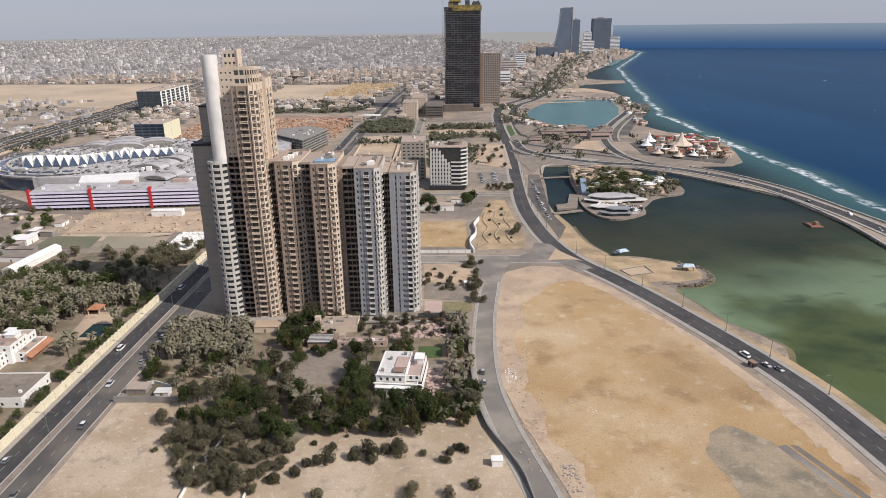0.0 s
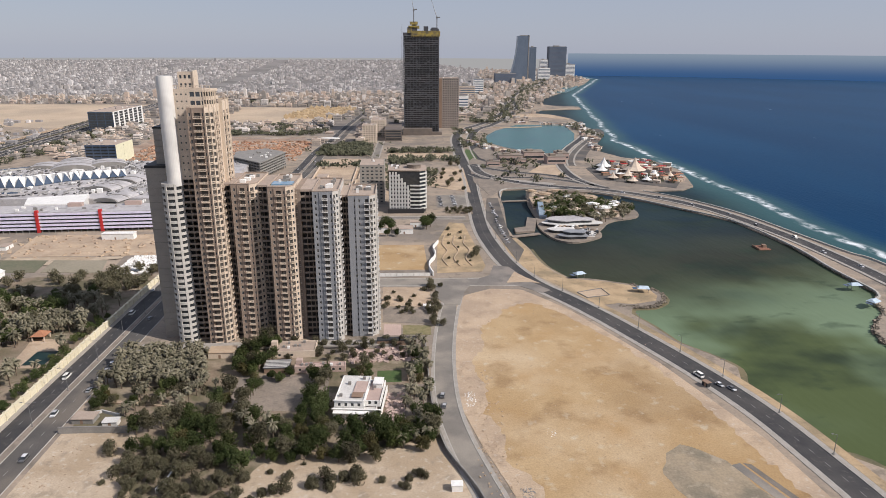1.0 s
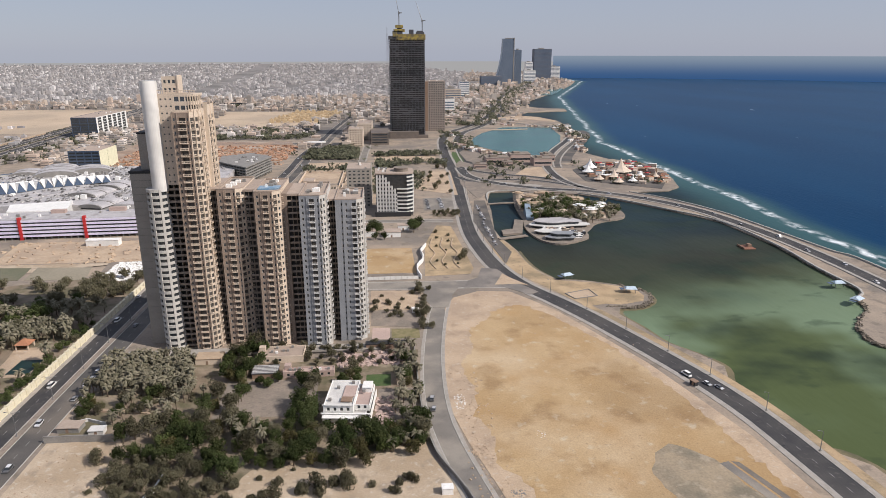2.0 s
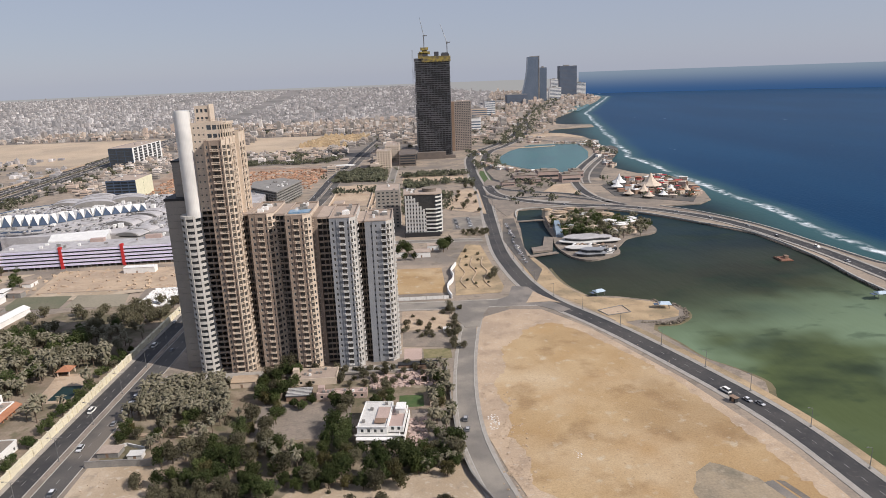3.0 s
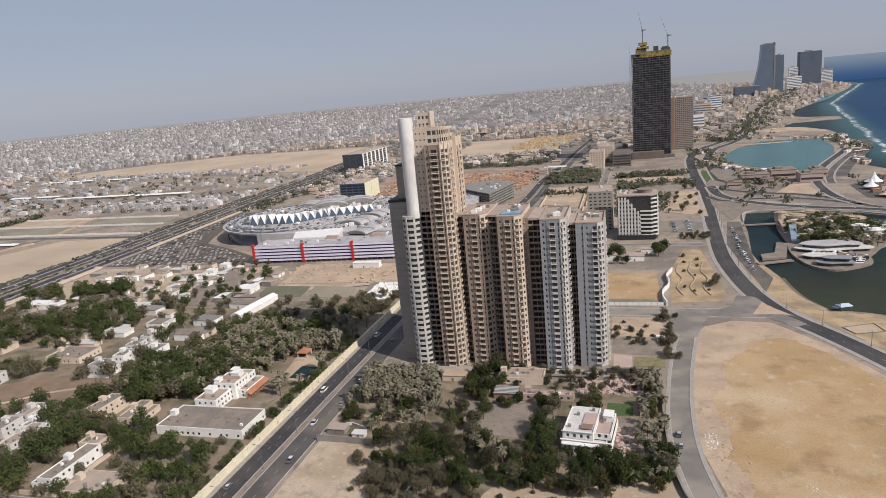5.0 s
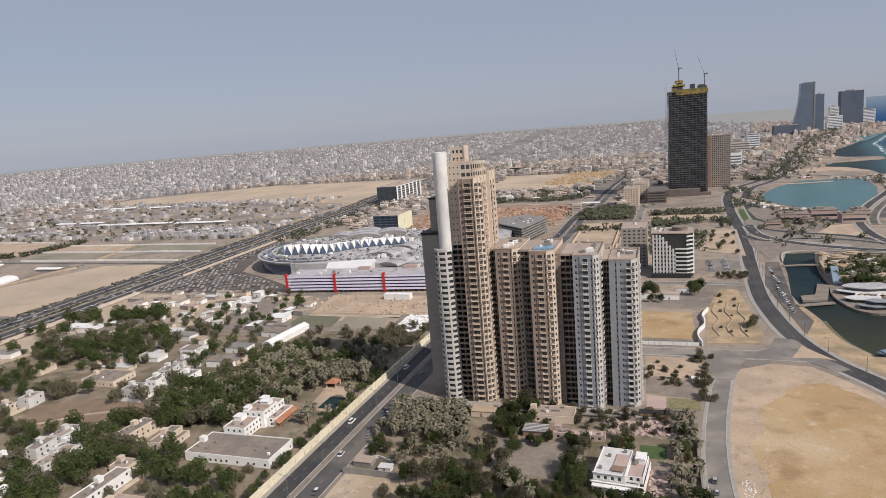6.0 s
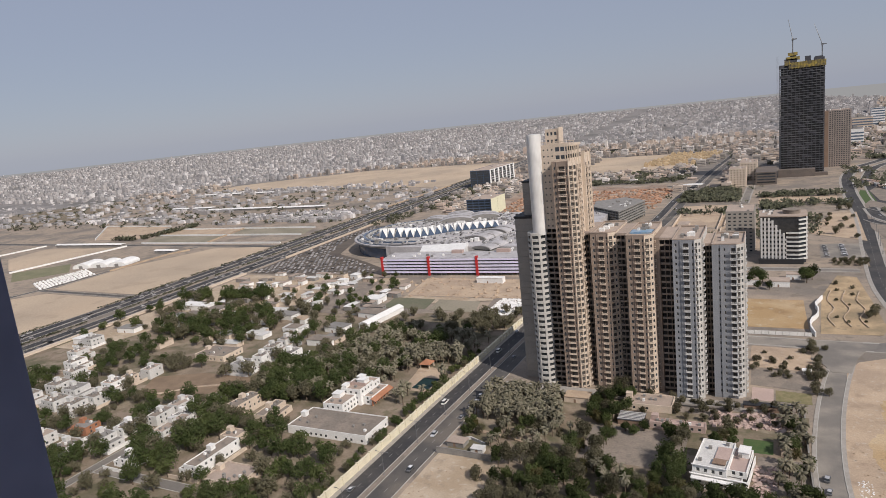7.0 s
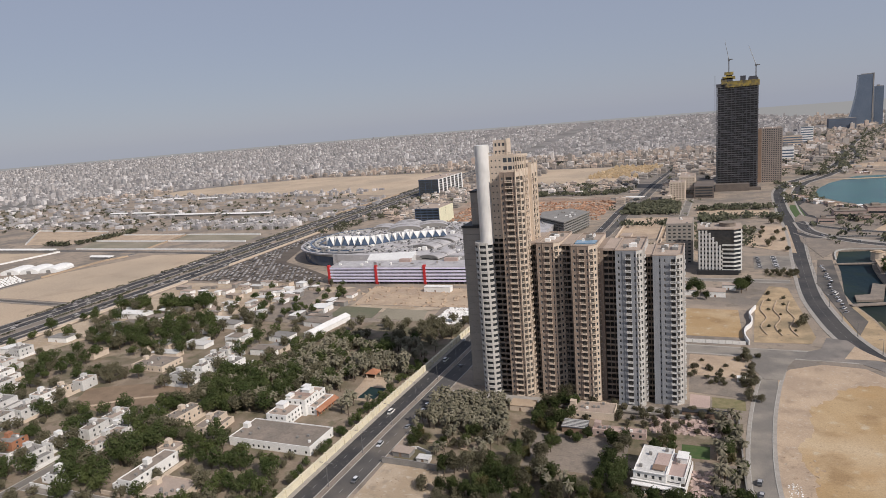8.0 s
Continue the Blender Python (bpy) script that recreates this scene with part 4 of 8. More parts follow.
low = Shape()
for i in range(420):
    y = rg.uniform(930, 1520)
    x = -1060 - rg.random() * max(0, y * 1.9 - 1060)
    if x > -y * 1.95 and not any(inside(x, y, q) for q in NOGO):
        block(low, x, y, rg.uniform(6, 22), rg.uniform(6, 14), rg.choice((3, 4, 5, 6, 8)), False)
for x0, x1, y0, y1, n, h in ((-960, -680, 900, 1010, 190, 5.0), (-1420, -1180, 950, 1010, 50, 5), (-720, -665, 900, 945, 16, 6), (-1500, -760, 1375, 1485, 170, 5), (-1000, -700, 1120, 1330, 60, 4), (-700, -650, 980, 1300, 30, 5)):
    for i in range(n):
        block(low, rg.uniform(x0, x1), rg.uniform(y0, y1), rg.uniform(5, 13), rg.uniform(5, 10), h * rg.uniform(0.7, 1.4), False)
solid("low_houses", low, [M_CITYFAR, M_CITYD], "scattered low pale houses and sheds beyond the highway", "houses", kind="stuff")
for x, y, w, dp in ((-1150, 1085, 190, 16), (-940, 1078, 120, 16), (-1310, 1125, 130, 16), (-1500, 1400, 150, 16), (-1290, 1390, 90, 12), (-830, 668, 40, 9), (-1138, 716, 170, 9)):
    t = thing("long_shed", (x, y, 0), "long low shed with a bright white roof", "shed", "long sheds")
    part("wall", Shape().box(0, 0, 0, w, dp, 4.2), M_CONC, t)
    part("roof", Shape().add([(-1, -1, 4.2), (w + 1, -1, 4.2), (w + 1, dp + 1, 4.2), (-1, dp + 1, 4.2), (-1, dp / 2, 6), (w + 1, dp / 2, 6)], [(0, 1, 5, 4), (2, 3, 4, 5), (0, 4, 3), (1, 2, 5), (3, 2, 1, 0)]), M_WHITE, t)
yh = Shape()
for i in range(9):
    for j in range(8):
        block(yh, -262 + i * 14 + j * 4 + rg.uniform(-1, 1), 1530 + j * 32 + rg.uniform(-3, 3), 9, 11, rg.choice((6, 7, 8)), False)
solid("yellow_houses", yh, [mat("yellow plaster", (0.52, 0.40, 0.25), (0.44, 0.33, 0.20), 0.05, 0.5, 0.9, island=0.15), M_CITYD], "rows of small yellow plaster houses", "houses", kind="stuff")

mid = Shape()
for i in range(700):
    x, y = rg.uniform(-590, 60), rg.uniform(880, 1420)
    if not road_clear(x, y) or (-220 < x < -60 and y < 1080) or (-60 < x) or (-440 < x < -150 and 960 < y < 1230) or (-560 < x < -200 and y < 960):
        continue
    block(mid, x, y, rg.uniform(8, 16), rg.uniform(8, 16), rg.choice((4, 7, 8, 10)), True)
solid("mid_houses", mid, [M_CITY, M_CITYD], "pale low houses between the roads", "houses", kind="stuff")

# glowing rim of land and sea, far beyond everything, with the haze painted in
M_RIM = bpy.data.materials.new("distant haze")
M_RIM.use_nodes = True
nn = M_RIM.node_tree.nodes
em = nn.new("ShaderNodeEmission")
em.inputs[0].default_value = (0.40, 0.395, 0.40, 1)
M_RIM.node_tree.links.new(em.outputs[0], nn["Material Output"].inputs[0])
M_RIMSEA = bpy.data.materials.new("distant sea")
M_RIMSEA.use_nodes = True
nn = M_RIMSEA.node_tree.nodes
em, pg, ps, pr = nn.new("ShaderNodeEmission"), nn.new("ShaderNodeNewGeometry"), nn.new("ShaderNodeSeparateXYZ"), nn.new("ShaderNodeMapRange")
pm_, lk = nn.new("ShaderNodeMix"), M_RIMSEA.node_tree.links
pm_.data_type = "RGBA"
# emission pales with height from sea blue to horizon haze
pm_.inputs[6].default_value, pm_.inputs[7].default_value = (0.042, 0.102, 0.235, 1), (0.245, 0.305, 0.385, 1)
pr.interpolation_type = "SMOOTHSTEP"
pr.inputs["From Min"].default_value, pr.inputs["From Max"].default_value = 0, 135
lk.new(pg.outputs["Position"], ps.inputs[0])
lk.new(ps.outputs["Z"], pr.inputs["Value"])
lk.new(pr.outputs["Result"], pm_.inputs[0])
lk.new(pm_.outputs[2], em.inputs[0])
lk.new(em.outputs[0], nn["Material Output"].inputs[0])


def rim(name, a0, a1, r, ztop, material, label, foot=None):
    s = Shape()
    pts = [(r * math.sin(radians(a0 + (a1 - a0) * i / 60)), r * math.cos(radians(a0 + (a1 - a0) * i / 60))) for i in range(61)]
    q = (foot or r) / r
    vs = [(x * q, y * q, -1.6 if foot else -3) for x, y in pts] + [(x, y, ztop) for x, y in pts]
    s.add(vs, [(i + 1, i, 61 + i, 62 + i) for i in range(60)])
    solid(name, s, material, label, "backdrop", kind="structure")


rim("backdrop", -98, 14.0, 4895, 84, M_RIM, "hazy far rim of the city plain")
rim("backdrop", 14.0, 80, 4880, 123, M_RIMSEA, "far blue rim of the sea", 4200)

# ---------------- towers and large buildings ----------------


def block_tower(name, label, x0, y0, x1, y1, h, floors, wall, sidew, front, sides, cat="building", roof=M_ROOF, wh=(0.9, 2.5), group="", seed=1, bits=4, winpart=True):
    t = thing(name, (x0, y0, 0), label, cat, group)
    w, dp = x1 - x0, y1 - y0
    fh = (h - 1.0) / floors
    part("core", Shape().box(0.4, 0.4, 0, w - 0.4, dp - 0.4, h - 0.8), M_GLASS, t)
    sh = Shape()
    facade(sh, t, (0, 0), 0, w, 0, floors, fh, front, wh[0], wh[1], windows=winpart, top=1.0)
    part("front_wall", sh, wall, t)
    s = Shape()
    facade(s, t, (w, 0.36), 90, dp - 0.36, 0, floors, fh, sides, wh[0], wh[1], windows=winpart, top=1.0)
    part("side_wall", s, sidew, t)
    part("rear_wall", Shape().box(0, 0.36, 0, 0.35, dp, h).box(0.36, dp - 0.35, 0, w - 0.36, dp, h), wall, t)
    part("roof", Shape().box(0.36, 0.36, h - 0.8, w - 0.36, dp - 0.36, h - 0.4), roof, t)
    roof_bits(t, 1, 1, w - 1, dp - 1, h - 0.4, seed, bits)
    return t


def every(w, n, ww):
    g = (w - n * ww) / (n + 1)
    return [(g + i * (ww + g), g + i * (ww + g) + ww) for i in range(n)]


def skyscraper():
    x0, y0, w, dp, h, n = 7, 1245, 66, 44, 176, 46
    t = thing("unfinished_skyscraper", (x0, y0, 0), "dark unfinished concrete skyscraper with yellow formwork on top", "skyscraper")
    fh = h / n
    # black core paints the shade within the open floors
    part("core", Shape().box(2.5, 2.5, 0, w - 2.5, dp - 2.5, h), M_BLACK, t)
    slab = Shape().box(0, 0, -0.45, w, dp, 0.0).box(0, 0.0, 0.0, w, 0.2, 0.5).data("floor_slab", M_SLAB)
    for i in range(n):
        part("floor_slab", slab, None, t, m=pose(0, 0, 0.5 + i * fh + 3.0))
    col = Shape().box(0, 0, 0, 0.9, 1.0, h).data("column", M_DCONC)
    for i in range(12):
        part("column", col, None, t, m=pose(0.6 + i * (w - 2.1) / 11, 0.4, 0))
    for i in range(6):
        part("column", col, None, t, m=pose(w - 1.5, 5 + i * (dp - 8) / 5, 0))
    r2 = random.Random(5)
    pnl = Shape().box(0, -0.15, 0, 4.9, 0.0, 2.4).data("infill_panel", M_DCONC)
    for i in range(120):
        a, k = r2.randrange(12), r2.randrange(2, n - 1)
        part("infill_panel", pnl, None, t, m=pose(1.5 + a * 5.3, 0, k * fh))
    crown = Shape()
    crown.box(14, -1.2, h - 1, w + 1, -1.0, h + 2).box(16, -1, h + 6, w + 1, -0.6, h + 8).box(w + 0.4, -1, h - 1, w + 1, dp, h + 4)
    crown.box(17, -1.25, h - 1.5, w + 1, -0.7, h + 6.5).box(w + 0.3, -0.6, h - 1.5, w + 0.9, dp, h + 6.5)
    for i in range(13):
        crown.box(15 + i * 4, -1.6, h - 3, 15.5 + i * 4, -1.3, h + 9)
    crown.box(10, 6, h + 12, 30, 20, h + 17).box(13, 8, h + 19, 27, 18, h + 24).box(8, 2, h + 4, 16, 8, h + 12)
    part("formwork", crown, M_YELLOW, t, "yellow climbing formwork")
    for a, b, c, e, z in ((8, 6, 26, 22, 14), (38, 8, 46, 20, 16), (52, 6, 63, 22, 14), (0.1, 0.1, 7.9, 8, 5), (16, 9, 25, 17, 22), (50, 4, 65, 9, 12)):
        part("lift_core", Shape().box(a, b, h, c, e, h + z), M_DCONC, t)
    mast = Shape()
    for k in range(70):
        mast.box(-3.2, 2, k * 2.8, -2.9, 2.3, k * 2.8 + 2.8).box(-3.2, 3.7, k * 2.8, -2.9, 4.0, k * 2.8 + 2.8).box(-3.2, 2, k * 2.8, -2.9, 4.0, k * 2.8 + 0.25)
        mast.box(-1.7, 2, k * 2.8, -1.4, 2.3, k * 2.8 + 2.8)
    part("hoist_mast", mast, M_STEEL, t)
    podium = Shape().box(-34, -100, 0, -4, -19, 20).box(-2, -20, 0, w - 14, -1.7, 12).box(w - 14, -16, 0, w + 4, -4, 5)
    part("podium", podium, mat("taupe podium wall", (0.165, 0.135, 0.115), (0.13, 0.11, 0.095), 0.08, 1.0, 0.85), t)
    for k in range(4):
        part("podium_window", Shape().box(-32, -100.3, 3 + k * 4.4, -6, -100.05, 5 + k * 4.4), M_GLASS, t)
    for cx, cy, z0, jib, turn in ((20, 14, h + 23, 34, 112), (62, 14, h + 10, 40, 125)):
        c = thing("tower_crane", (x0 + cx, y0 + cy, z0), "thin grey luffing tower crane on the unfinished skyscraper", "crane", "cranes")
        part("mast", Shape().box(-0.8, -0.8, 0, 0.8, 0.8, 22), M_STEEL, c)
        a = radians(turn)
        s = Shape().tube((0, 0, 22), (jib * math.cos(a) * 0.5, 0, 22 + jib * math.sin(a)), 0.6, 0.3)
        part("jib", s, M_STEEL, c)
        part("cab", Shape().box(-1.6, -1.6, 20, 1.6, 1.6, 23).box(1.6, -1, 21, 6, 1, 22.6), M_STEEL, c)


skyscraper()
block_tower("brown_tower", "brown and pink residential tower with gridded windows", 84, 1342, 118, 1385, 98, 28, M_TAUPE, M_TAUPE, every(34, 9, 2.0), every(42.6, 8, 2.0), "tower", wh=(0.6, 2.4), seed=7, winpart=False)
solid("blind_wall", Shape().box(76, 1340, 0, 83.8, 1380, 97), M_BROWN, "brown windowless side of the residential tower", "tower wall", kind="structure")


def hotel():
    t = thing("hotel", (-12, 632, 0), "white hotel with dark glass and white diagonal screen", "hotel")
    h, n = 42.0, 11
    fh = h / n
    body = [(0, 0), (30, -3), (36, 2), (36, 28), (0, 30)]
    part("glazing", Shape().prism(body, 0, h - 1), M_GLASS, t, "dark glass body")
    tops = [40, 40, 40, 38, 34, 30, 27]
    for i, tp in enumerate(tops):
        x = 0.6 + i * 2.9
        part("fin", Shape().box(x, -1.6 - i * 0.27, 3.5, x + 1.6, -0.2 - i * 0.27, tp), M_FIN, t)
        sp = Shape().box(x + 1.6, -1.2 - i * 0.27, 0, x + 2.9, -0.4 - i * 0.27, 1.7).data("spandrel", M_FIN)
        for k in range(int((tp - 5) / fh)):
            part("spandrel", sp, None, t, m=pose(0, 0, 5 + k * fh))
    for k in range(n):
        z = 3.4 + k * fh
        if z + 1.3 > h:
            break
        bp = [(20.5, -3.2), (30.5, -4.2), (37.2, 1.6), (37.2, 28.5), (35, 28.5), (35, 3), (29.5, -2), (20.5, -1)]
        if 27 + (1 if k < 8 else 0) > z or k < 7:
            part("balcony_band", Shape().prism(bp, z, z + 1.3), M_FIN, t)
        else:
            part("balcony_band", Shape().prism([(30.5, -4.2), (37.2, 1.6), (37.2, 28.5), (35, 28.5), (35, 3), (29.5, -2)], z, z + 1.3), M_FIN, t)
    part("roof", Shape().prism([(-0.5, -0.5), (30, -3.6), (37, 1.8), (37, 28.5), (-0.5, 30.5)], h - 1, h), M_ROOF, t)
    part("penthouse", Shape().prism(ring(25, 13, 7, 20, 7), h, h + 3.0).prism(ring(25, 13, 7.6, 20, 7.6), h + 3.0, h + 3.5), M_YARD, t)
    roof_bits(t, 1, 4, 14, 28, h, 33, 8)
    part("plinth", Shape().box(-1, -5.5, 0, 34, -1.7, 4.2), M_BLACK, t)


hotel()
block_tower("office_building", "white block with dark recessed balconies", -42, 672, -17, 712, 40, 11, M_GREYST, M_GREYST, every(25, 5, 2.6), every(39.6, 7, 2.6), seed=9)
def bare_frame():
    t = thing("unfinished_building", (-170, 803, 0), "grey unfinished concrete frame with open floors", "building")
    plan = [(-42, 46), (0, 0), (17, 87), (-16, 120), (-50, 92)]
    cx, cy = sum(p[0] for p in plan) / 5, sum(p[1] for p in plan) / 5
    part("core", Shape().prism([(cx + (x - cx) * 0.82, cy + (y - cy) * 0.82) for x, y in plan], 0, 19), M_DARK, t)
    slab = Shape().prism(plan, 0, 0.6).prism([(cx + (x - cx) * 0.995, cy + (y - cy) * 0.995) for x, y in plan], 0.6, 1.3, bottom=False).data("floor_slab", M_CONC)
    for i in range(6):
        part("floor_slab", slab, None, t, m=pose(0, 0, 3.2 + i * 3.3))
    col = Shape().box(-0.5, -0.5, 0, 0.5, 0.5, 20).data("column", M_CONC)
    for (ax, ay), (bx, by), k in ((plan[0], plan[1], 9), (plan[1], plan[2], 13)):
        for i in range(k + 1):
            u = 0.02 + 0.96 * i / k
            x, y = ax + (bx - ax) * u, ay + (by - ay) * u
            part("column", col, None, t, m=pose(cx + (x - cx) * 0.97, cy + (y - cy) * 0.97, 0))
    roof_bits(t, -22, 30, 6, 90, 21.0, 10, 14)


bare_frame()
block_tower("office_building", "blue glass office block with white fins", -588, 1300, -542, 1450, 36, 7, M_BGLASS, M_WHITE, every(46, 3, 14), every(149.6, 6, 17), wh=(0.3, 4.7), seed=11, winpart=False)
block_tower("office_building", "dark glass office block with a pale yellow end", -429, 925, -388, 985, 26, 6, M_BGLASS, M_YELLOWEND, every(41, 4, 9), [(26, 27.2)], wh=(0.8, 3.2), seed=12, winpart=False)
block_tower("apartment_block", "sand-coloured apartment block with small windows", -64, 1124, -40, 1160, 30, 8, M_CREAM, M_CREAM, every(24, 5, 2.2), every(35.6, 6, 2.2), seed=13, winpart=False)
block_tower("apartment_block", "sand-coloured apartment block with small windows", -52, 1206, -26, 1270, 30, 7, M_CREAM, M_CREAM, every(26, 5, 2.2), every(63.6, 10, 2.2), seed=14, winpart=False)

solid("screen_wall", Shape().box(-505, 1985, 0, -380, 1987, 11).box(-507, 1985, 0, -505, 2060, 11), M_BLACK, "dark screened wall of a compound in the city", "wall", kind="structure")
station = thing("station_canopy", (-121, 1146, 0), "white flat canopy beside the roundabout", "canopy")
part("canopy", Shape().prism(ring(0, 0, 17, 20, 7), 5.0, 6.2), M_WHITE, station)
for x, y in ((-9, -3), (9, -3), (-9, 3), (9, 3)):
    part("post", Shape().box(x - 0.4, y - 0.4, 0, x + 0.4, y + 0.4, 5.0), M_WHITE, station)
# far towers on the coast
fs = thing("curved_tower", (546, 3180, 0), "dark blue glass tower with a swept concave side", "tower")
n = 14
lower = [(-34 + 40 * (1 - (1 - v * 15.0 / 210.0) ** 2.0), v * 15.0) for v in range(n + 1)]
vs = [(x, 0, z) for x, z in lower] + [(x, 40, z) for x, z in lower] + [(56, 0, z) for x, z in lower] + [(56, 40, z) for x, z in lower]
k = n + 1
fs_ = []
for i in range(n):
    fs_ += [(i, 2 * k + i, 2 * k + i + 1, i + 1), (k + i + 1, 3 * k + i + 1, 3 * k + i, k + i), (k + i, i, i + 1, k + i + 1), (2 * k + i, 3 * k + i, 3 * k + i + 1, 2 * k + i + 1)]
fs_.append((n, 2 * k + n, 3 * k + n, k + n))
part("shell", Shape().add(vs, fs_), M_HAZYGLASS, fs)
part("side_fin", Shape().box(56, -1, 0, 60, 41, 214), M_CONC, fs)
part("crown_bar", Shape().box(14, 2, 210, 54, 5, 213), M_CONC, fs)
part("podium", Shape().box(-60, -20, 0, 70, 30, 14), M_CREAM, fs)
# blue-grey of these walls is distance haze painted into the colour
M_HAZYWALL = mat("slate blue panels", (0.085, 0.10, 0.135), (0.11, 0.125, 0.155), 0.03, 0.3, 0.6)
for x, y, w, dp, h, mt, lab in ((632, 3300, 33, 30, 160, M_HAZYGLASS, "slim pale blue glass tower"), (837, 3790, 98, 60, 165, M_HAZYWALL, "dark blue-grey unfinished tower"), (770, 3700, 40, 30, 95, M_WHITE, "white tower"),
                                (432, 3050, 96, 50, 45, M_HAZYWALL, "slate grey broad office block"), (247, 2260, 34, 30, 56, M_WHITE, "white apartment block"), (700, 3400, 60, 30, 60, M_WHITE, "white apartment block"),
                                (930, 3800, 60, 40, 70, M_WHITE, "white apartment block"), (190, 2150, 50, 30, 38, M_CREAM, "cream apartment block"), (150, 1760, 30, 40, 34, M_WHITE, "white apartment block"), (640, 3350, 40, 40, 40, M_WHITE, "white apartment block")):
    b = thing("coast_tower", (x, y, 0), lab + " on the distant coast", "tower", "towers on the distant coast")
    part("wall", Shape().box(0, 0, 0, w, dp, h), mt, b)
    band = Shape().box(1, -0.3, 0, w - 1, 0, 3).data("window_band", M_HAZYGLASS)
    for i in range(int(h / 7)):
        part("window_band", band, None, b, m=pose(0, 0, 3 + i * 7))
    part("roof", Shape().box(2, 2, h, w - 2, dp - 2, h + 1).box(w * 0.3, dp * 0.3, h + 1, w * 0.6, dp * 0.7, h + 6), M_CONC, b)


# ---------------- shopping mall ----------------
def mall():
    g = thing("parking_garage", (-366, 567, 0), "white five-level parking garage with red pillars", "parking garage", rz=3.5)
    w, dp, h = 190, 24, 17.5
    part("inner_wall", Shape().box(0.5, 9, 0, w, dp, h - 0.6), M_CONC, g)
    slab = Shape().box(0, 0.2, -0.3, w, 9, 0.0).data("floor_slab", M_CONC)
    band = Shape().box(0, -0.15, -0.55, w, 0.2, 1.35).data("parapet", M_LILAC)
    for i in range(5):
        part("floor_slab", slab, None, g, m=pose(0, 0, 3.0 + i * 3.2))
        part("parapet", band, None, g, m=pose(0, 0, 3.0 + i * 3.2))
    cm = Shape().box(0, 0.3, 0, 0.6, 0.9, h - 0.8).data("column", M_CONC)
    for i in range(36):
        part("column", cm, None, g, m=pose(2 + i * 5.3, 0, 0))
    pil = Shape().box(-1.2, -1.0, 0, 1.2, 2.4, h + 2.0).data("red_pillar", M_RED)
    for x in (0, 53, 105, 158):
        part("red_pillar", pil, None, g, "red pillar", pose(x, 0, 0))
    part("roof_deck", Shape().box(0, 0.4, h - 0.5, w, 30, h), M_DECK, g, "pale roof deck")
    part("white_roof", Shape().prism([(30, 30.2), (80, 30.2), (70, 72), (20, 60)], 0, h + 1.0), M_WHITE, g, "cream flat hall roof")
    part("lower_deck", Shape().box(84.2, 30.2, 0, w, 84, h - 2.5), M_CONC, g)
    roof_bits(g, 90, 34, 180, 80, h - 2.5, 61, 10)
    roof_bits(g, 4, 4, 180, 22, h, 62, 10)
    part("hall_stair", Shape().box(70, 22, h, 82, 27, h + 3).box(118, 24, h, 132, 28, h + 3.4), M_PINK, g, "pink stair heads on the deck")
    m = thing("shopping_mall", (-402, 730, 0), "oval shopping mall with a zigzag skylight", "shopping mall")
    part("glass_wall", Shape().prism(ring(4, 3, 88, 64, 91), 0, 12.5), M_BGLASS, m, "dark blue glass wall")
    fin = Shape().box(87.4, -0.25, 0.2, 89.4, 0.25, 12.4).data("wall_fin", M_DCONC)
    for a in range(150, 286, 5):
        part("wall_fin", fin, None, m, m=pose(4, 3, 0, 0, 0, a))
    part("rim", Shape().prism(ring(4, 3, 91, 64, 94), 12.6, 14.4), M_CONC, m)
    part("roof", Shape().prism(ring(0, 0, 80, 48, 82), 14.4, 16.8), M_DECK, m)
    part("sunken_roof", Shape().prism(ring(-22, -14, 44, 40, 36), 16.8, 17.2), M_BGLASS, m, "dark blue glazed oval of the roof")
    part("sunken_deck", Shape().prism(ring(-16, -20, 40, 40, 29), 17.2, 17.5), M_YARD, m)
    part("hall_roof", Shape().box(0, -96, 0, 215, 125, 15.8), M_DECK, m)
    for rr, zz, mt_ in ((87, 14.4, M_DECK), (83, 14.4, M_BGLASS), (76, 16.8, M_BGLASS), (70, 16.8, M_KERB)):
        arc = [(math.cos(radians(q)), 1.03 * math.sin(radians(q))) for q in range(95, 299, 6)]
        part("roof_ring", strip(Shape(), [(rr * x, rr * y) for x, y in arc], -1.5, 1.5, zz, zz + 1.4), mt_, m)
    # the zigzag: dark glazed gables in a white folded roof
    path = smooth([(-32, -57), (-12, -49), (20, -47), (47, -17), (71, -3), (99, 12)], 0.5)
    acc, last, teeth = [0.0], path[0], []
    for p in path[1:]:
        acc.append(acc[-1] + math.hypot(p[0] - last[0], p[1] - last[1]))
        last = p
    nt = 17
    marks = [path[min(range(len(acc)), key=lambda i: abs(acc[i] - acc[-1] * k / nt))] for k in range(nt + 1)]
    for k in range(nt):
        (ax, ay), (bx, by) = marks[k], marks[k + 1]
        w, a = math.hypot(bx - ax, by - ay), math.degrees(math.atan2(by - ay, bx - ax))
        hh = 11.5 - 5.0 * k / nt
        q = pose(ax, ay, 17.3, 0, 0, a)
        part("gable_glass", Shape().add([(0.3, 0.3, 0), (w - 0.3, 0.3, 0), (w / 2, 2.2, hh - 0.6)], [(0, 1, 2)]), M_BGLASS, m, "dark blue gable glass", q)
        part("gable_roof", Shape().add([(0, 0, 0), (w / 2, 2, hh), (w / 2, 13, hh * 0.92), (0, 13, hh * 0.8), (w, 0, 0), (w, 13, hh * 0.8)], [(0, 1, 2, 3), (1, 4, 5, 2)]), M_WHITE, m, "white folded gable roof", q)
        part("gable_back", Shape().box(0, 13, -1, w, 13.5, hh * 0.9), M_WHITE, m, m=q)
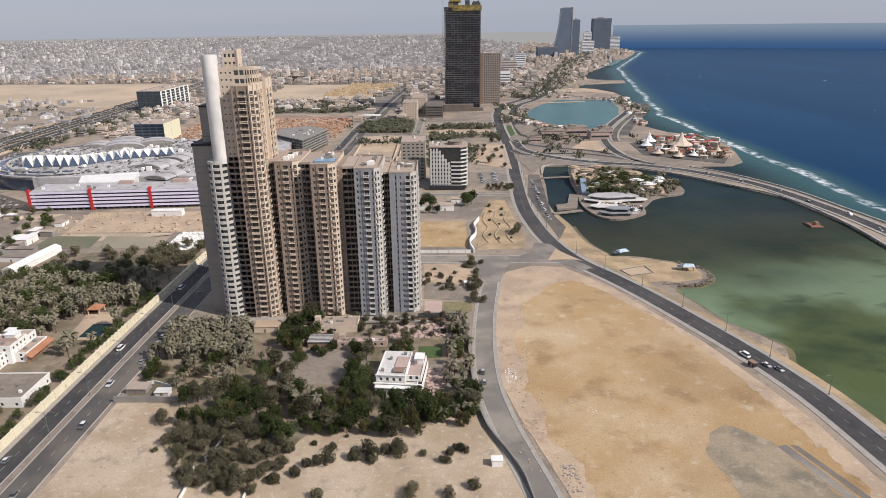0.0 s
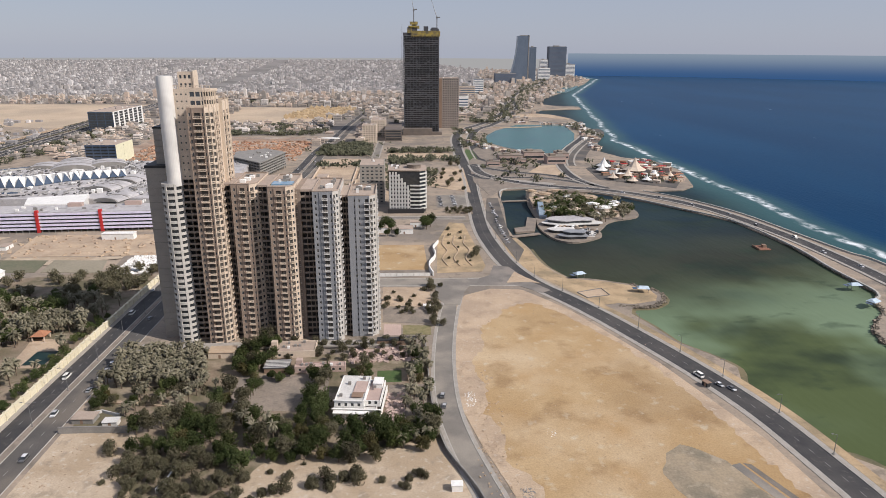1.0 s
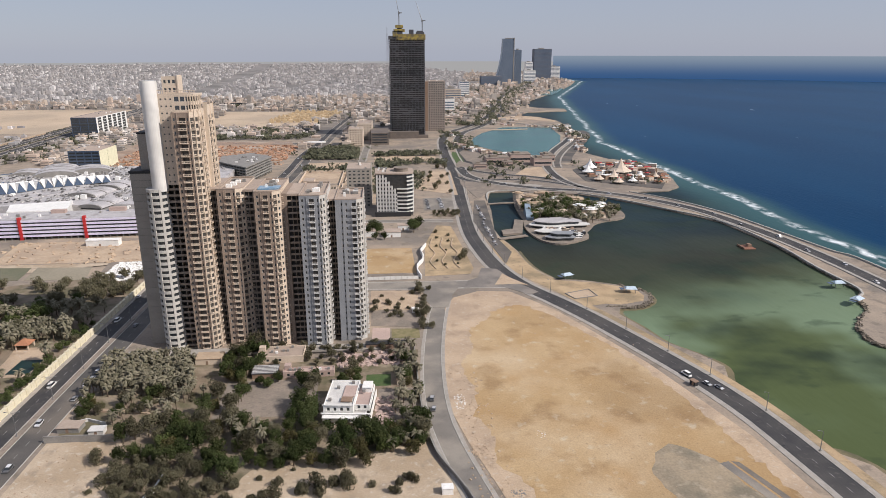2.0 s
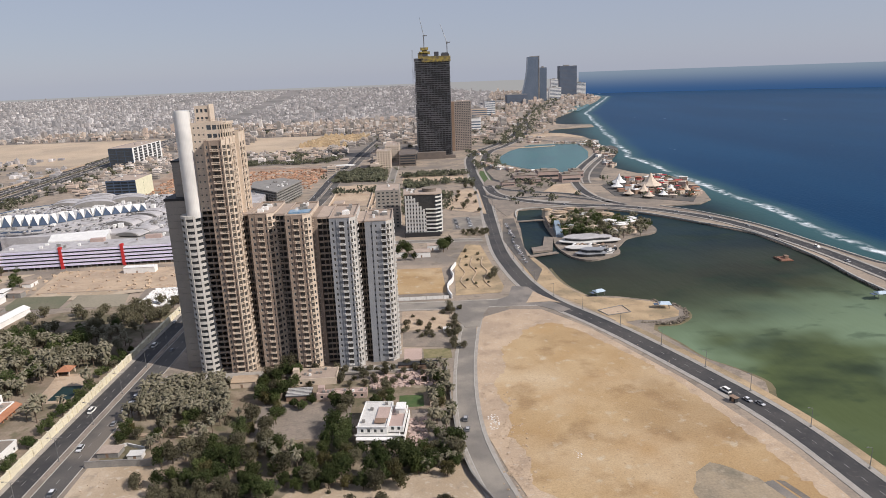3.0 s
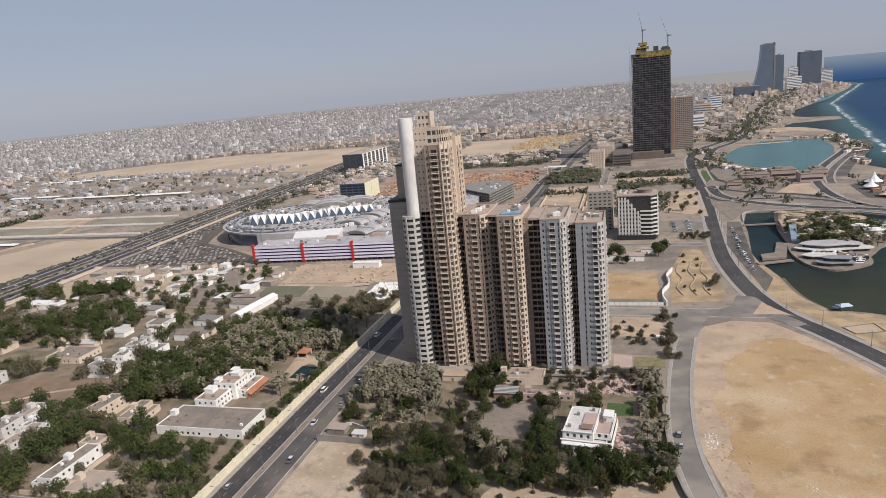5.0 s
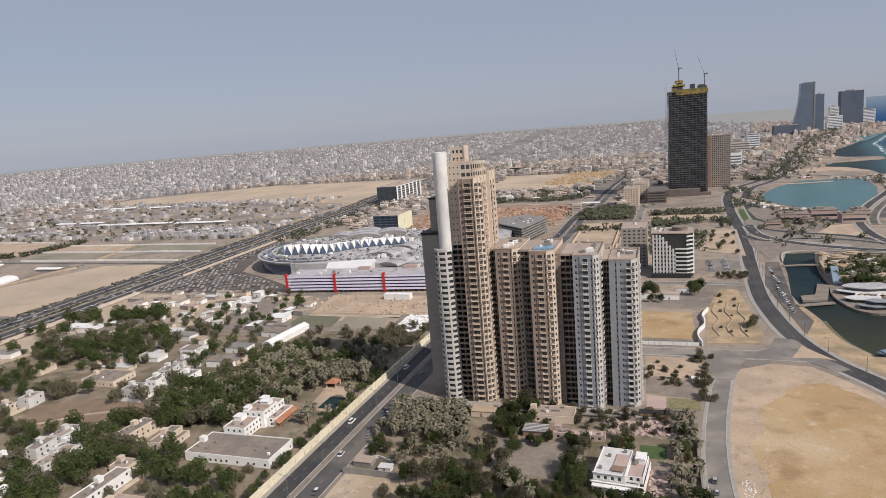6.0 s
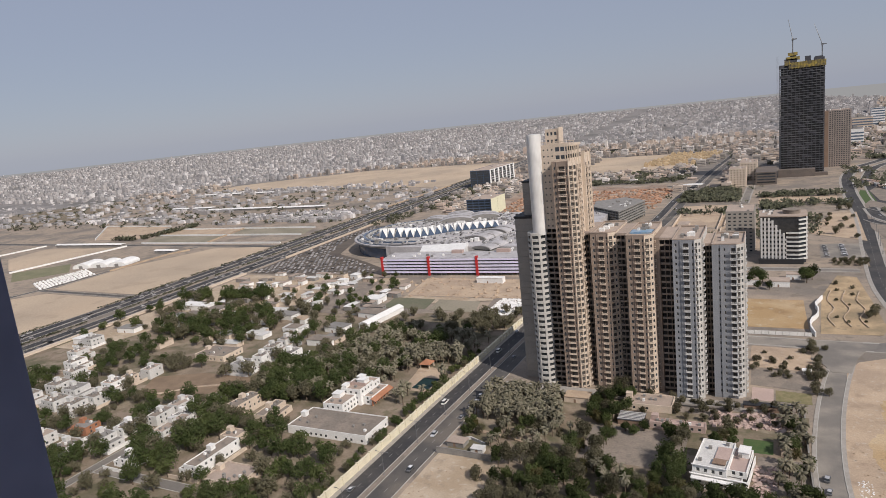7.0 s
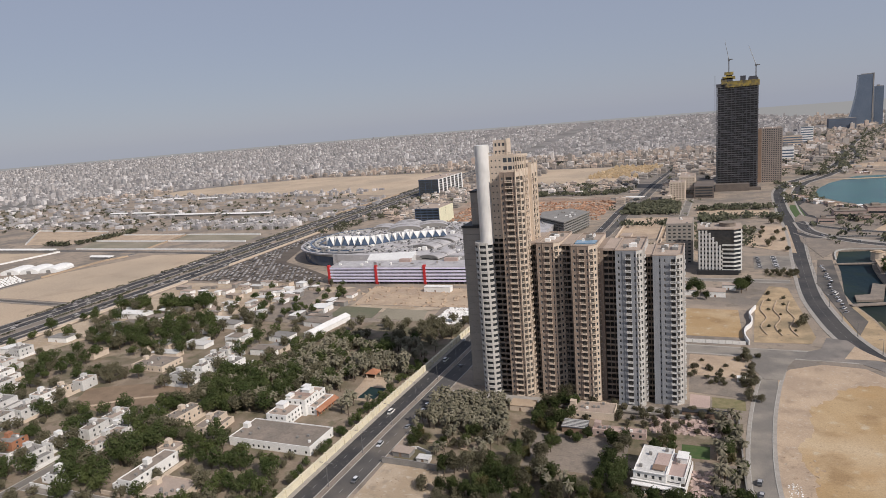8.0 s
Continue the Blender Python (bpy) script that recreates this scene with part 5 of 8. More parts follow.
    r3 = random.Random(3)

    def on_roof(x, y):
        if x < 0 and (x / 84) ** 2 + (y / 86) ** 2 > 1:
            return False
        if x > 0 and not (-92 < y < 120):
            return False
        return min(math.hypot(x - px_, y - py_ - 6) for px_, py_ in path[::12]) > 13
    for i in range(95):
        x, y = r3.uniform(-70, 208), r3.uniform(-78, 116)
        if not on_roof(x, y):
            continue
        ww = r3.uniform(2, 6)
        part("roof_unit", Shape().box(x, y, 15.6, x + ww, y + r3.uniform(2, 6), 17.2 + r3.uniform(1, 3.0)), M_WHITE if i % 3 else M_CONC, m)
    for x, y, r, ln, a in ((98, -60, 15, 34, -14), (108, -22, 15, 30, -14), (127, -112, 12, 34, -14), (22, 52, 24, 40, 20), (52, 76, 22, 34, 24), (-18, 62, 16, 34, 14), (6, 96, 20, 26, 20)):
        prof = [(r * math.cos(radians(q)), 0.27 * r * math.sin(radians(q))) for q in range(0, 181, 15)]
        k = len(prof)
        for nm, s0, s1, up, mt_ in (("vault", 0, ln, 0, M_DECK), ("vault_rib", -0.6, 1.2, 0.5, M_CONC), ("vault_rib", ln * 0.5, ln * 0.5 + 1.4, 0.3, M_CONC)):
            v = Shape().add([(px_, s0, pz + up) for px_, pz in prof] + [(px_, s1, pz + up) for px_, pz in prof], [(i, k + i, k + i + 1, i + 1) for i in range(k - 1)] + [tuple(range(k)), tuple(range(2 * k - 1, k - 1, -1))])
            part(nm, v, mt_, m, "pale barrel-vaulted roof", pose(x, y, 16.0, 0, 0, a))
    rc = Shape()
    for row in range(26):
        for i in range(76):
            x, y = -74 + i * 3.7, -80 + row * 7.6 + (i % 2) * 3.4
            if r3.random() < 0.5 or not on_roof(x, y):
                continue
            z = 16.9 if (x / 80) ** 2 + (y / 82) ** 2 < 1 else 15.9
            rc.box(x - 402 - 0.9, y + 730 - 2.1, z, x - 402 + 0.9, y + 730 + 2.1, z + 0.9).box(x - 402 - 0.75, y + 730 - 1.2, z + 0.9, x - 402 + 0.75, y + 730 + 1.1, z + 1.45)
    solid("roof_cars", rc, mat("mixed car paint", (0.34, 0.33, 0.32), (0.26, 0.25, 0.24), 0.5, 3, 0.4, island=0.95), "rows of cars parked on the mall's roof", "cars", kind="stuff")


mall()

# ---------------- villas and houses ----------------


def villa(x, y, w, dp, h, wall, label, rz=0.0, seed=1, roof=M_ROOF, name="villa", group="villas"):
    """A flat-roofed house: stepped masses, parapets, windows, a stair head and roof units."""
    r = random.Random(seed * 7 + 3)
    t = thing(name, (x, y, 0), label, "house", group, rz=rz)
    floors = max(1, round(h / 3.4))
    fh = (h - 0.7) / floors
    step = r.uniform(0.22, 0.38) * w if floors > 1 and w > 9 else 0
    lefty = r.random() < 0.5
    masses = [(0, w, h)] if not step else ([(0, step, h - fh), (step, w, h)] if lefty else [(0, w - step, h), (w - step, w, h - fh)])
    for a, b, hh in masses:
        n = max(1, round(hh / 3.4))
        bw = b - a
        part("core", Shape().box(a + 0.36, 0.36, 0, b - 0.36, dp - 0.36, hh - 0.7), M_DARK, t)
        sh = Shape()
        k = max(1, int(bw / 3.2))
        facade(sh, t, (a, 0), 0, bw, 0, n, fh, every(bw, k, min(1.4, bw / (k + 1))), 0.9, 2.3, miss=r, top=0.7 + hh - 0.7 - n * fh)
        m2 = max(1, int(dp / 3.6))
        facade(sh, t, (b, 0.36), 90, dp - 0.36, 0, n, fh, every(dp - 0.36, m2, min(1.3, dp / (m2 + 1.5))), 0.9, 2.3, miss=r, top=0.7 + hh - 0.7 - n * fh)
        sh.box(a, 0.36, 0, a + 0.35, dp, hh).box(a + 0.36, dp - 0.35, 0, b - 0.36, dp, hh)
        part("wall", sh, wall, t)
        part("roof", Shape().box(a + 0.36, 0.36, hh - 0.7, b - 0.36, dp - 0.36, hh - 0.45), roof, t)
    a, b, hh = masses[-1] if lefty or not step else masses[0]
    part("stair_head", Shape().box(a + 0.6, dp * 0.5, hh - 0.45, a + 3.6, dp * 0.5 + 3.0, hh + 2.0).box(a + 0.5, dp * 0.5 - 0.1, hh + 2.0, a + 3.7, dp * 0.5 + 3.1, hh + 2.2), wall, t)
    for i in range(6):
        q, v = r.uniform(a + 1, b - 2.2), r.uniform(1, dp - 2.4)
        part("roof_unit", Shape().box(q, v, hh - 0.45, q + 1.2, v + 1.1, hh + 0.7), M_CONC if i else M_WHITE, t)
    return t


VW, VC = "white flat-roofed compound villa among trees", "cream flat-roofed compound villa among trees"
VILLAS = [(-257, 197, 12, 29, 7, M_WHITE, "long white compound villa with a grey roof"), (-301, 219, 11, 22, 7, M_WHITE, VW), (-334, 204, 17, 10, 7, M_WHITE, VW), (-331, 216, 10, 14, 7, M_WHITE, VW), (-325, 232, 11, 14, 7, M_WHITE, VW),
          (-325, 248, 12, 14, 7, M_WHITE, VW), (-299, 193, 10, 8, 6, M_WHITE, "small white compound house beside a lane"), (-394, 226, 14, 14, 8, M_WHITE, VW), (-394, 242, 14, 16, 8, M_WHITE, VW), (-400, 261, 14, 11, 8, M_WHITE, VW),
          (-419, 246, 17, 12, 8, M_WHITE, VW), (-419, 230, 17, 12, 8, M_WHITE, VW), (-400, 274, 11, 8, 7, M_CREAM, VC), (-395, 285, 12, 12, 8, M_WHITE, VW), (-331, 309, 14, 11, 8, M_WHITE, VW), (-328, 322, 13, 12, 9, M_WHITE, VW),
          (-330, 341, 12, 12, 8, M_WHITE, VW), (-329, 355, 12, 13, 9, M_WHITE, VW), (-311, 336, 9, 14, 6, M_WHITE, VW), (-257, 250, 11, 20, 7, M_CREAM, "cream compound villa with grey roof units"), (-284, 256, 9, 20, 7, M_CREAM, VC),
          (-237, 193, 21, 16, 4.5, M_CREAM, "low cream house with a dusty roof"), (-362, 211, 15, 10, 6, M_ORANGE, "terracotta-coloured low house among trees"), (-453, 270, 16, 12, 8, M_WHITE, VW), (-472, 283, 15, 13, 8, M_WHITE, VW),
          (-493, 300, 16, 12, 8, M_WHITE, VW), (-520, 328, 18, 12, 8, M_WHITE, VW), (-381, 324, 28, 20, 5, M_CREAM, "low cream hall among trees"), (-346, 190, 13, 11, 7, M_WHITE, VW), (-374, 192, 13, 13, 7, M_WHITE, VW),
          (-310, 240, 11, 9, 5, M_WHITE, VW), (-440, 248, 16, 13, 8, M_WHITE, VW), (-445, 228, 18, 14, 8, M_WHITE, VW), (-262, 229, 11, 9, 4.5, M_CREAM, VC),
          (-420, 206, 18, 12, 8, M_WHITE, VW)]
for i, (x, y, w, dp, h, mt, lab) in enumerate(VILLAS):
    villa(x, y, w, dp, h * 0.86, M_FIN if mt is M_WHITE and i % 3 else mt, lab, (0, 4, -3)[i % 3], i + 1, (M_YARD, M_ROOF, M_CONC, M_YARD)[i % 4], group="compound villas")


def mansion():
    t = thing("mansion", (-226, 272, 0), "large stepped white villa with an orange-tiled arcade", "house")
    for a, b, c, e, h in ((0, 0, 13, 14, 6.5), (3, 14, 16, 28, 9.5), (0, 28, 14, 38, 7.0), (16, 16, 22, 34, 5.0)):
        part("core", Shape().box(a + 0.36, b + 0.36, 0, c - 0.36, e - 0.36, h - 0.7), M_DARK, t)
        sh = Shape()
        n = max(1, round(h / 3.3))
        facade(sh, t, (a, b), 0, c - a, 0, n, (h - 0.7) / n, every(c - a, max(1, int((c - a) / 3.5)), 1.3), 0.9, 2.3, top=0.7)
        facade(sh, t, (c, b + 0.36), 90, e - b - 0.36, 0, n, (h - 0.7) / n, every(e - b - 0.36, max(1, int((e - b) / 3.2)), 1.3), 0.9, 2.3, top=0.7)
        sh.box(a, b + 0.36, 0, a + 0.35, e, h).box(a + 0.36, e - 0.35, 0, c - 0.36, e, h)
        part("wall", sh, M_WHITE, t)
        part("roof", Shape().box(a + 0.36, b + 0.36, h - 0.7, c - 0.36, e - 0.36, h - 0.45), M_ROOF, t)
    for i in range(6):
        part("arch_pier", Shape().box(22.3, 15 + i * 3.2, 0, 23.0, 15.8 + i * 3.2, 3.0), M_ORANGE, t)
    part("arcade_roof", Shape().add([(22, 14.6, 4.4), (25, 14.6, 3.0), (25, 35, 3.0), (22, 35, 4.4), (22, 14.6, 4.1), (25, 14.6, 2.7), (25, 35, 2.7), (22, 35, 4.1)], [(0, 1, 2, 3), (7, 6, 5, 4), (0, 4, 5, 1), (1, 5, 6, 2), (2, 6, 7, 3), (3, 7, 4, 0)]), M_ORANGE, t, "orange tiled arcade roof")
    part("roof_screen", Shape().box(3, 20, 8.8, 16, 20.4, 11), M_PINK, t, "pink roof screen")
    part("roof_screen", Shape().box(5, 30, 6.3, 12, 30.4, 8.6), M_PINK, t, "pink roof screen")
    for x, y, z, w, dp, hh in ((1, 8, 6.0, 5, 5, 2.4), (9, 22, 9.0, 5, 5, 2.6), (3, 15, 9.0, 3, 4, 1.6), (2, 32, 6.5, 4, 4, 2.4)):
        part("roof_room", Shape().box(x, y, z, x + w, y + dp, z + hh).box(x - 0.3, y - 0.3, z + hh, x + w + 0.3, y + dp + 0.3, z + hh + 0.25), M_WHITE, t)
    for x, y, z in ((3, 3, 6.0), (8, 4, 6.0), (10, 17, 9.0), (6, 25, 9.0), (18, 20, 4.5), (18, 28, 4.5)):
        part("roof_unit", Shape().box(x, y, z, x + 1.5, y + 1.3, z + 1.2), M_CONC, t)


mansion()
villa(-231, 247, 49, 22, 4.8, M_WHITE, "broad flat-roofed hall with white walls", 0, 40, M_YARD, "hall", "")


def white_villa():
    t = thing("villa", (-31, 256.5, 0), "white two-storey villa with roof terraces", "house", rz=-6)
    for nm, x0, y0, x1, y1, h in (("body", 0, 0, 19, 25, 4.2), ("upper_storey", 0.5, 0.8, 13.5, 24, 7.8), ("wing", 13.6, 3.0, 20.5, 22, 7.0)):
        sh = Shape().prism([(x0 + 0.36, y0 + 0.36), (x1 - 0.36, y0 + 0.36), (x1 - 0.36, y1 - 0.36), (x0 + 0.36, y1 - 0.36)], 0, h - 0.8)
        part(nm + "_core", sh, M_DARK, t)
        w = Shape()
        z0, n = (0, 1) if nm == "body" else (4.3, 1)
        if nm != "body":
            w.box(x0, y0, 4.22, x1, y0 + 0.35, 4.3).box(x1 - 0.35, y0 + 0.36, 4.22, x1, y1, 4.3)
        facade(w, t, (x0, y0), 0, x1 - x0, z0, n, 3.4, every(x1 - x0, 4 if x1 - x0 > 10 else 2, 1.3), 0.9, 2.5, top=h - z0 - 3.4)
        facade(w, t, (x1, y0 + 0.36), 90, y1 - y0 - 0.36, z0, n, 3.4, every(y1 - y0 - 0.36, 5, 1.2), 0.9, 2.5, top=h - z0 - 3.4)
        w.box(x0, y0 + 0.36, z0, x0 + 0.35, y1, h).box(x0 + 0.36, y1 - 0.35, z0, x1 - 0.36, y1, h)
        part(nm + "_wall", w, M_WHITE, t)
        part(nm + "_roof", Shape().box(x0 + 0.36, y0 + 0.36, h - 0.8, x1 - 0.36, y1 - 0.36, h - 0.5), M_FIN if nm != "wing" else M_PINK, t)
    part("cornice", Shape().box(-0.5, -0.5, 4.3, 21, 0.2, 4.65).box(0.2, 0.3, 8.0, 13.7, 0.75, 8.3), M_WHITE, t)
    part("roof_terrace", Shape().box(7.5, 9, 7.5, 13.0, 19, 7.75), M_PINK, t, "dull pink tiled roof terrace")
    part("roof_room", Shape().box(15.7, 15, 6.5, 19.8, 21, 8.8).box(15.5, 14.8, 8.8, 20.0, 21.2, 9.0), M_WHITE, t)
    part("shade_roof", Shape().box(7.5, 4, 7.9, 12.5, 8, 8.2), M_BROWN, t, "brown shade roof")
    for i in range(4):
        part("porch_pillar", Shape().box(1 + i * 4.6, -2.6, 0, 1.4 + i * 4.6, -2.2, 3.6), M_WHITE, t)
    part("porch_roof", Shape().box(0.4, -3, 3.6, 16, -0.52, 3.95), M_WHITE, t)
    for x, y in ((2, 5), (4, 16), (16, 13), (10, 21)):
        part("roof_unit", Shape().box(x, y, 7.5, x + 1.3, y + 1.1, 8.7), M_CONC, t)
    part("frame_wall", Shape().box(20.7, -2, 0, 21.0, 24, 3.4), M_WHITE, t, "white garden wall")


white_villa()
villa(-70, 316, 24, 13, 3.8, M_CREAM, "low dusty house with a flat roof", 0, 42, M_ROOF, "low_house", "")
villa(-54, 299, 25, 5, 3.4, M_PINK, "long low pinkish house with flat roof", 0, 43, M_PINK, "low_house", "")
shed = thing("long_shed", (-292, 408, 0), "long white shed with a pitched roof", "shed", rz=-6)
part("wall", Shape().box(0, 0, 0, 9, 48, 4), M_WHITE, shed)
s = Shape()
s.add([(-0.5, -0.5, 4), (9.5, -0.5, 4), (4.5, -0.5, 6), (-0.5, 48.5, 4), (9.5, 48.5, 4), (4.5, 48.5, 6)], [(0, 1, 2), (3, 5, 4), (0, 2, 5, 3), (1, 4, 5, 2), (0, 3, 4, 1)])
part("roof", s, M_WHITE, shed)
gz = thing("gazebo", (-199, 346, 0), "small gazebo with an orange tiled roof beside a pool", "gazebo")
for i in range(4):
    part("post", Shape().box(-3.4, -3.4, 0, -2.9, -2.9, 3.2), M_CREAM, gz, m=pose(6.3 * (i % 2), 6.3 * (i // 2), 0))
part("roof", Shape().prism([(-4, -4), (4, -4), (4, 4), (-4, 4)], 3.2, 5.6, top=[(-0.4, -0.4), (0.4, -0.4), (0.4, 0.4), (-0.4, 0.4)]), M_ORANGE, gz)
flat("pool_terrace", [(-199, 311), (-179, 311), (-179, 334), (-186, 346), (-204, 346), (-201, 330)], 0.18, M_PALE, "pale paved terrace round the garden pool", "terrace", 0.3)
flat("garden_pool", [(-193, 314), (-182, 314), (-182, 330), (-193, 330)], 0.25, mat("pool water", (0.016, 0.038, 0.036), None, 0.2, 3, 0.4, spec=0.1), "dark green garden pool with a pale rim", "pool", 0.3)
hut = thing("hut", (17, 203, 0), "small white hut by the boundary wall", "hut")
part("wall", Shape().box(0, 0, 0, 4, 3, 2.6), M_WHITE, hut)
part("roof", Shape().box(-0.2, -0.2, 2.6, 4.2, 3.2, 2.8), M_WHITE, hut)

# ---------------- trees ----------------


def crown_mesh(name, seed, rx, rz, blobs, per, size, material, flatn=0.0):
    r = random.Random(seed)
    s = Shape()
    for b in range(blobs):
        while True:
            c = Vector((r.uniform(-1, 1), r.uniform(-1, 1), r.uniform(-0.8, 1)))
            if 0.25 < c.length < 0.95:
                break
        c = Vector((c.x * rx * 0.72, c.y * rx * 0.72, c.z * rz * 0.72))
        br = r.uniform(0.28, 0.50) * rx
        for i in range(per):
            dv = Vector((r.gauss(0, 1), r.gauss(0, 1), r.gauss(0, 1)))
            dv.normalize()
            p = c + dv * br * r.uniform(0.6, 1.1)
            sz = size * r.uniform(0.6, 1.3)
            nrm = (dv + 0.38 * Vector((r.gauss(0, 1), r.gauss(0, 1), r.gauss(0, 1) + 0.4))).normalized()
            u = nrm.orthogonal().normalized()
            w = nrm.cross(u)
            a = r.uniform(0, 6.28)
            u, w = u * math.cos(a) + w * math.sin(a), w * math.cos(a) - u * math.sin(a)
            s.add([tuple(p - u * sz), tuple(p + w * sz * 0.55 + nrm * 0.1), tuple(p + u * sz), tuple(p - w * sz * 0.55 + nrm * 0.1)], [(0, 1, 2, 3)])
    return s.data(name, material)


def tree_proto(name, seed, height, rx, rz, material, label, category, blobs=13, per=34, size=0.55, multi=1):
    t = thing(name, (0, 0, 0), label, category, category + "s")
    r = random.Random(seed + 90)
    s = Shape()
    top = max(0.4, height - rz * 1.3)
    for k in range(multi):
        ox, oy = (r.uniform(-0.4, 0.4), r.uniform(-0.4, 0.4)) if multi > 1 else (0, 0)
        s.tube((ox, oy, -0.1), (ox * 1.5, oy * 1.5, top), 0.22 * height / 8 + 0.04, 0.14 * height / 8 + 0.03)
        for q in range(4):
            a = q * 1.57 + r.uniform(-0.4, 0.4)
            s.tube((ox * 1.5, oy * 1.5, top * 0.85), (math.cos(a) * rx * 0.55, math.sin(a) * rx * 0.55, top + rz * 0.7), 0.11 * height / 8 + 0.02, 0.04)
    part("trunk", s, M_TRUNK, t)
    part("crown", crown_mesh("crown", seed, rx, rz, blobs, per, size, material), None, t, m=pose(0, 0, height - rz))
    return t


def palm_proto(seed, height, label):
    t = thing("palm_tree", (0, 0, 0), label, "palm tree", "palm trees")
    r = random.Random(seed)
    s = Shape()
    lean = r.uniform(-0.4, 0.4)
    for i in range(4):
        s.tube((lean * (i / 4) ** 2, 0, height * i / 4 - 0.05), (lean * ((i + 1) / 4) ** 2, 0, height * (i + 1) / 4), 0.24 - 0.02 * i, 0.22 - 0.02 * i, 7)
    part("trunk", s, M_TRUNK, t)
    f = Shape()
    for i in range(34):
        a, el0, ln = r.uniform(0, 6.28), r.uniform(-0.5, 1.35), r.uniform(2.6, 3.6)
        pts = [(0.0, 0.0)]
        e = el0
        for k in range(3):
            pts.append((pts[-1][0] + ln / 3 * math.cos(e), pts[-1][1] + ln / 3 * math.sin(e)))
            e -= 0.55 + 0.25 * math.cos(el0)
        for k in range(3):
            w0, w1 = (0.14, 0.40, 0.42, 0.08)[k], (0.14, 0.40, 0.42, 0.08)[k + 1]
            for sgn in (-1, 1):
                vs = []
                for (rr, zz), ww in ((pts[k], 0), (pts[k + 1], 0), (pts[k + 1], w1), (pts[k], w0)):
                    x, y = rr * math.cos(a), rr * math.sin(a)
                    vs.append((x - sgn * ww * math.sin(a), y + sgn * ww * math.cos(a), zz - ww * 0.5))
                f.add(vs, [(0, 1, 2, 3)])
    part("crown", f, M_PALM, t, m=pose(lean, 0, height))
    return t


BROAD = [tree_proto("tree", 20 + i, h, rx, rz, M_LEAF, "dense dark green broadleaf tree", "tree", 17, 62, 0.42) for i, (h, rx, rz) in enumerate(((7.5, 3.6, 3.0), (8.8, 4.2, 3.6), (6.2, 3.2, 2.6), (9.5, 3.8, 4.0)))]
BROAD += [tree_proto("tree", 30, 7.0, 3.5, 3.0, M_LEAF2, "fresh green broadleaf tree with gaps", "tree", 16, 56, 0.42), tree_proto("tree", 31, 6.4, 3.2, 2.7, M_LEAF3, "yellowish dry broadleaf tree with gaps", "tree", 14, 50, 0.4), tree_proto("tree", 32, 8.2, 3.9, 3.4, M_OLIVE, "tall grey-green broadleaf tree with gaps", "tree", 16, 56, 0.42)]
OLIVE = [tree_proto("tree", 40 + i, h, rx, rz, M_OLIVE, "dusty olive-grey tree with thin foliage", "tree", 14, 52, 0.36, 2) for i, (h, rx, rz) in enumerate(((5.0, 3.0, 2.2), (6.0, 3.4, 2.6), (4.2, 2.6, 1.9)))]
SHRUB = [tree_proto("shrub", 60 + i, h, rx, rz, M_OLIVE, "round dusty green shrub on sand", "shrub", 13, 44, 0.25, 3) for i, (h, rx, rz) in enumerate(((2.4, 1.9, 1.3), (2.9, 2.4, 1.6), (1.7, 1.4, 0.95)))]
PALMS = [palm_proto(80 + i, h, "date palm with dusty drooping fronds") for i, h in enumerate((5.2, 6.4, 4.2))]
FARBROAD = [tree_proto("tree", 120 + i, h, rx, rz, mt_, "dark green broadleaf tree", "tree", 14, 46, 0.46) for i, (h, rx, rz, mt_) in enumerate(((7.5, 3.8, 3.0, M_LEAF), (9.0, 4.4, 3.6, M_LEAF), (6.6, 3.6, 2.6, M_LEAF2), (8.2, 4.0, 3.4, M_OLIVE), (9.5, 4.2, 3.8, M_LEAF)))]
FAROLIVE = [tree_proto("tree", 140 + i, h, rx, rz, M_OLIVE, "dusty olive-grey tree", "tree", 12, 40, 0.42, 2) for i, (h, rx, rz) in enumerate(((5.0, 3.2, 2.2), (6.0, 3.6, 2.6)))]
USED = set()


def plant(kinds, x, y, s=1.0, r=rg):
    k = r.randrange(len(kinds))
    p = kinds[k]
    m = pose(x, y, 0, 0, 0, r.uniform(0, 360)) @ Matrix.Diagonal((s, s, s * r.uniform(0.9, 1.12), 1))
    if p.name not in USED:
        USED.add(p.name)
        p.matrix_basis = m
        return p
    q = copy_thing(p, Matrix.Identity(4))
    q.matrix_basis = m
    return q


FARPLANT = []


CLEAR = [[(-386, 292), (-374, 266), (-340, 260), (-312, 280), (-292, 292), (-298, 306), (-330, 302), (-352, 302)], [(-204, 310), (-180, 310), (-180, 344), (-202, 344), (-208, 330)]]


def grove(kinds, poly, n, gap, s0=0.8, s1=1.2, avoid=(), far=False):
    xs, ys = [p[0] for p in poly], [p[1] for p in poly]
    got, tries = [], 0
    while len(got) < n and tries < n * 40:
        tries += 1
        x, y = rg.uniform(min(xs), max(xs)), rg.uniform(min(ys), max(ys))
        if not inside(x, y, poly) or any(inside(x, y, q) for q in CLEAR) or any(a < x < b and c < y < e for a, b, c, e in avoid):
            continue
        if any((x - a) ** 2 + (y - b) ** 2 < gap * gap for a, b in got):
            continue
        got.append((x, y))
        if far:
            s = rg.uniform(s0, s1)
            FARPLANT.append((kinds[rg.randrange(len(kinds))], pose(x, y, 0, 0, 0, rg.uniform(0, 360)) @ Matrix.Diagonal((s, s, s * rg.uniform(0.9, 1.12), 1))))
        else:
            plant(kinds, x, y, rg.uniform(s0, s1))


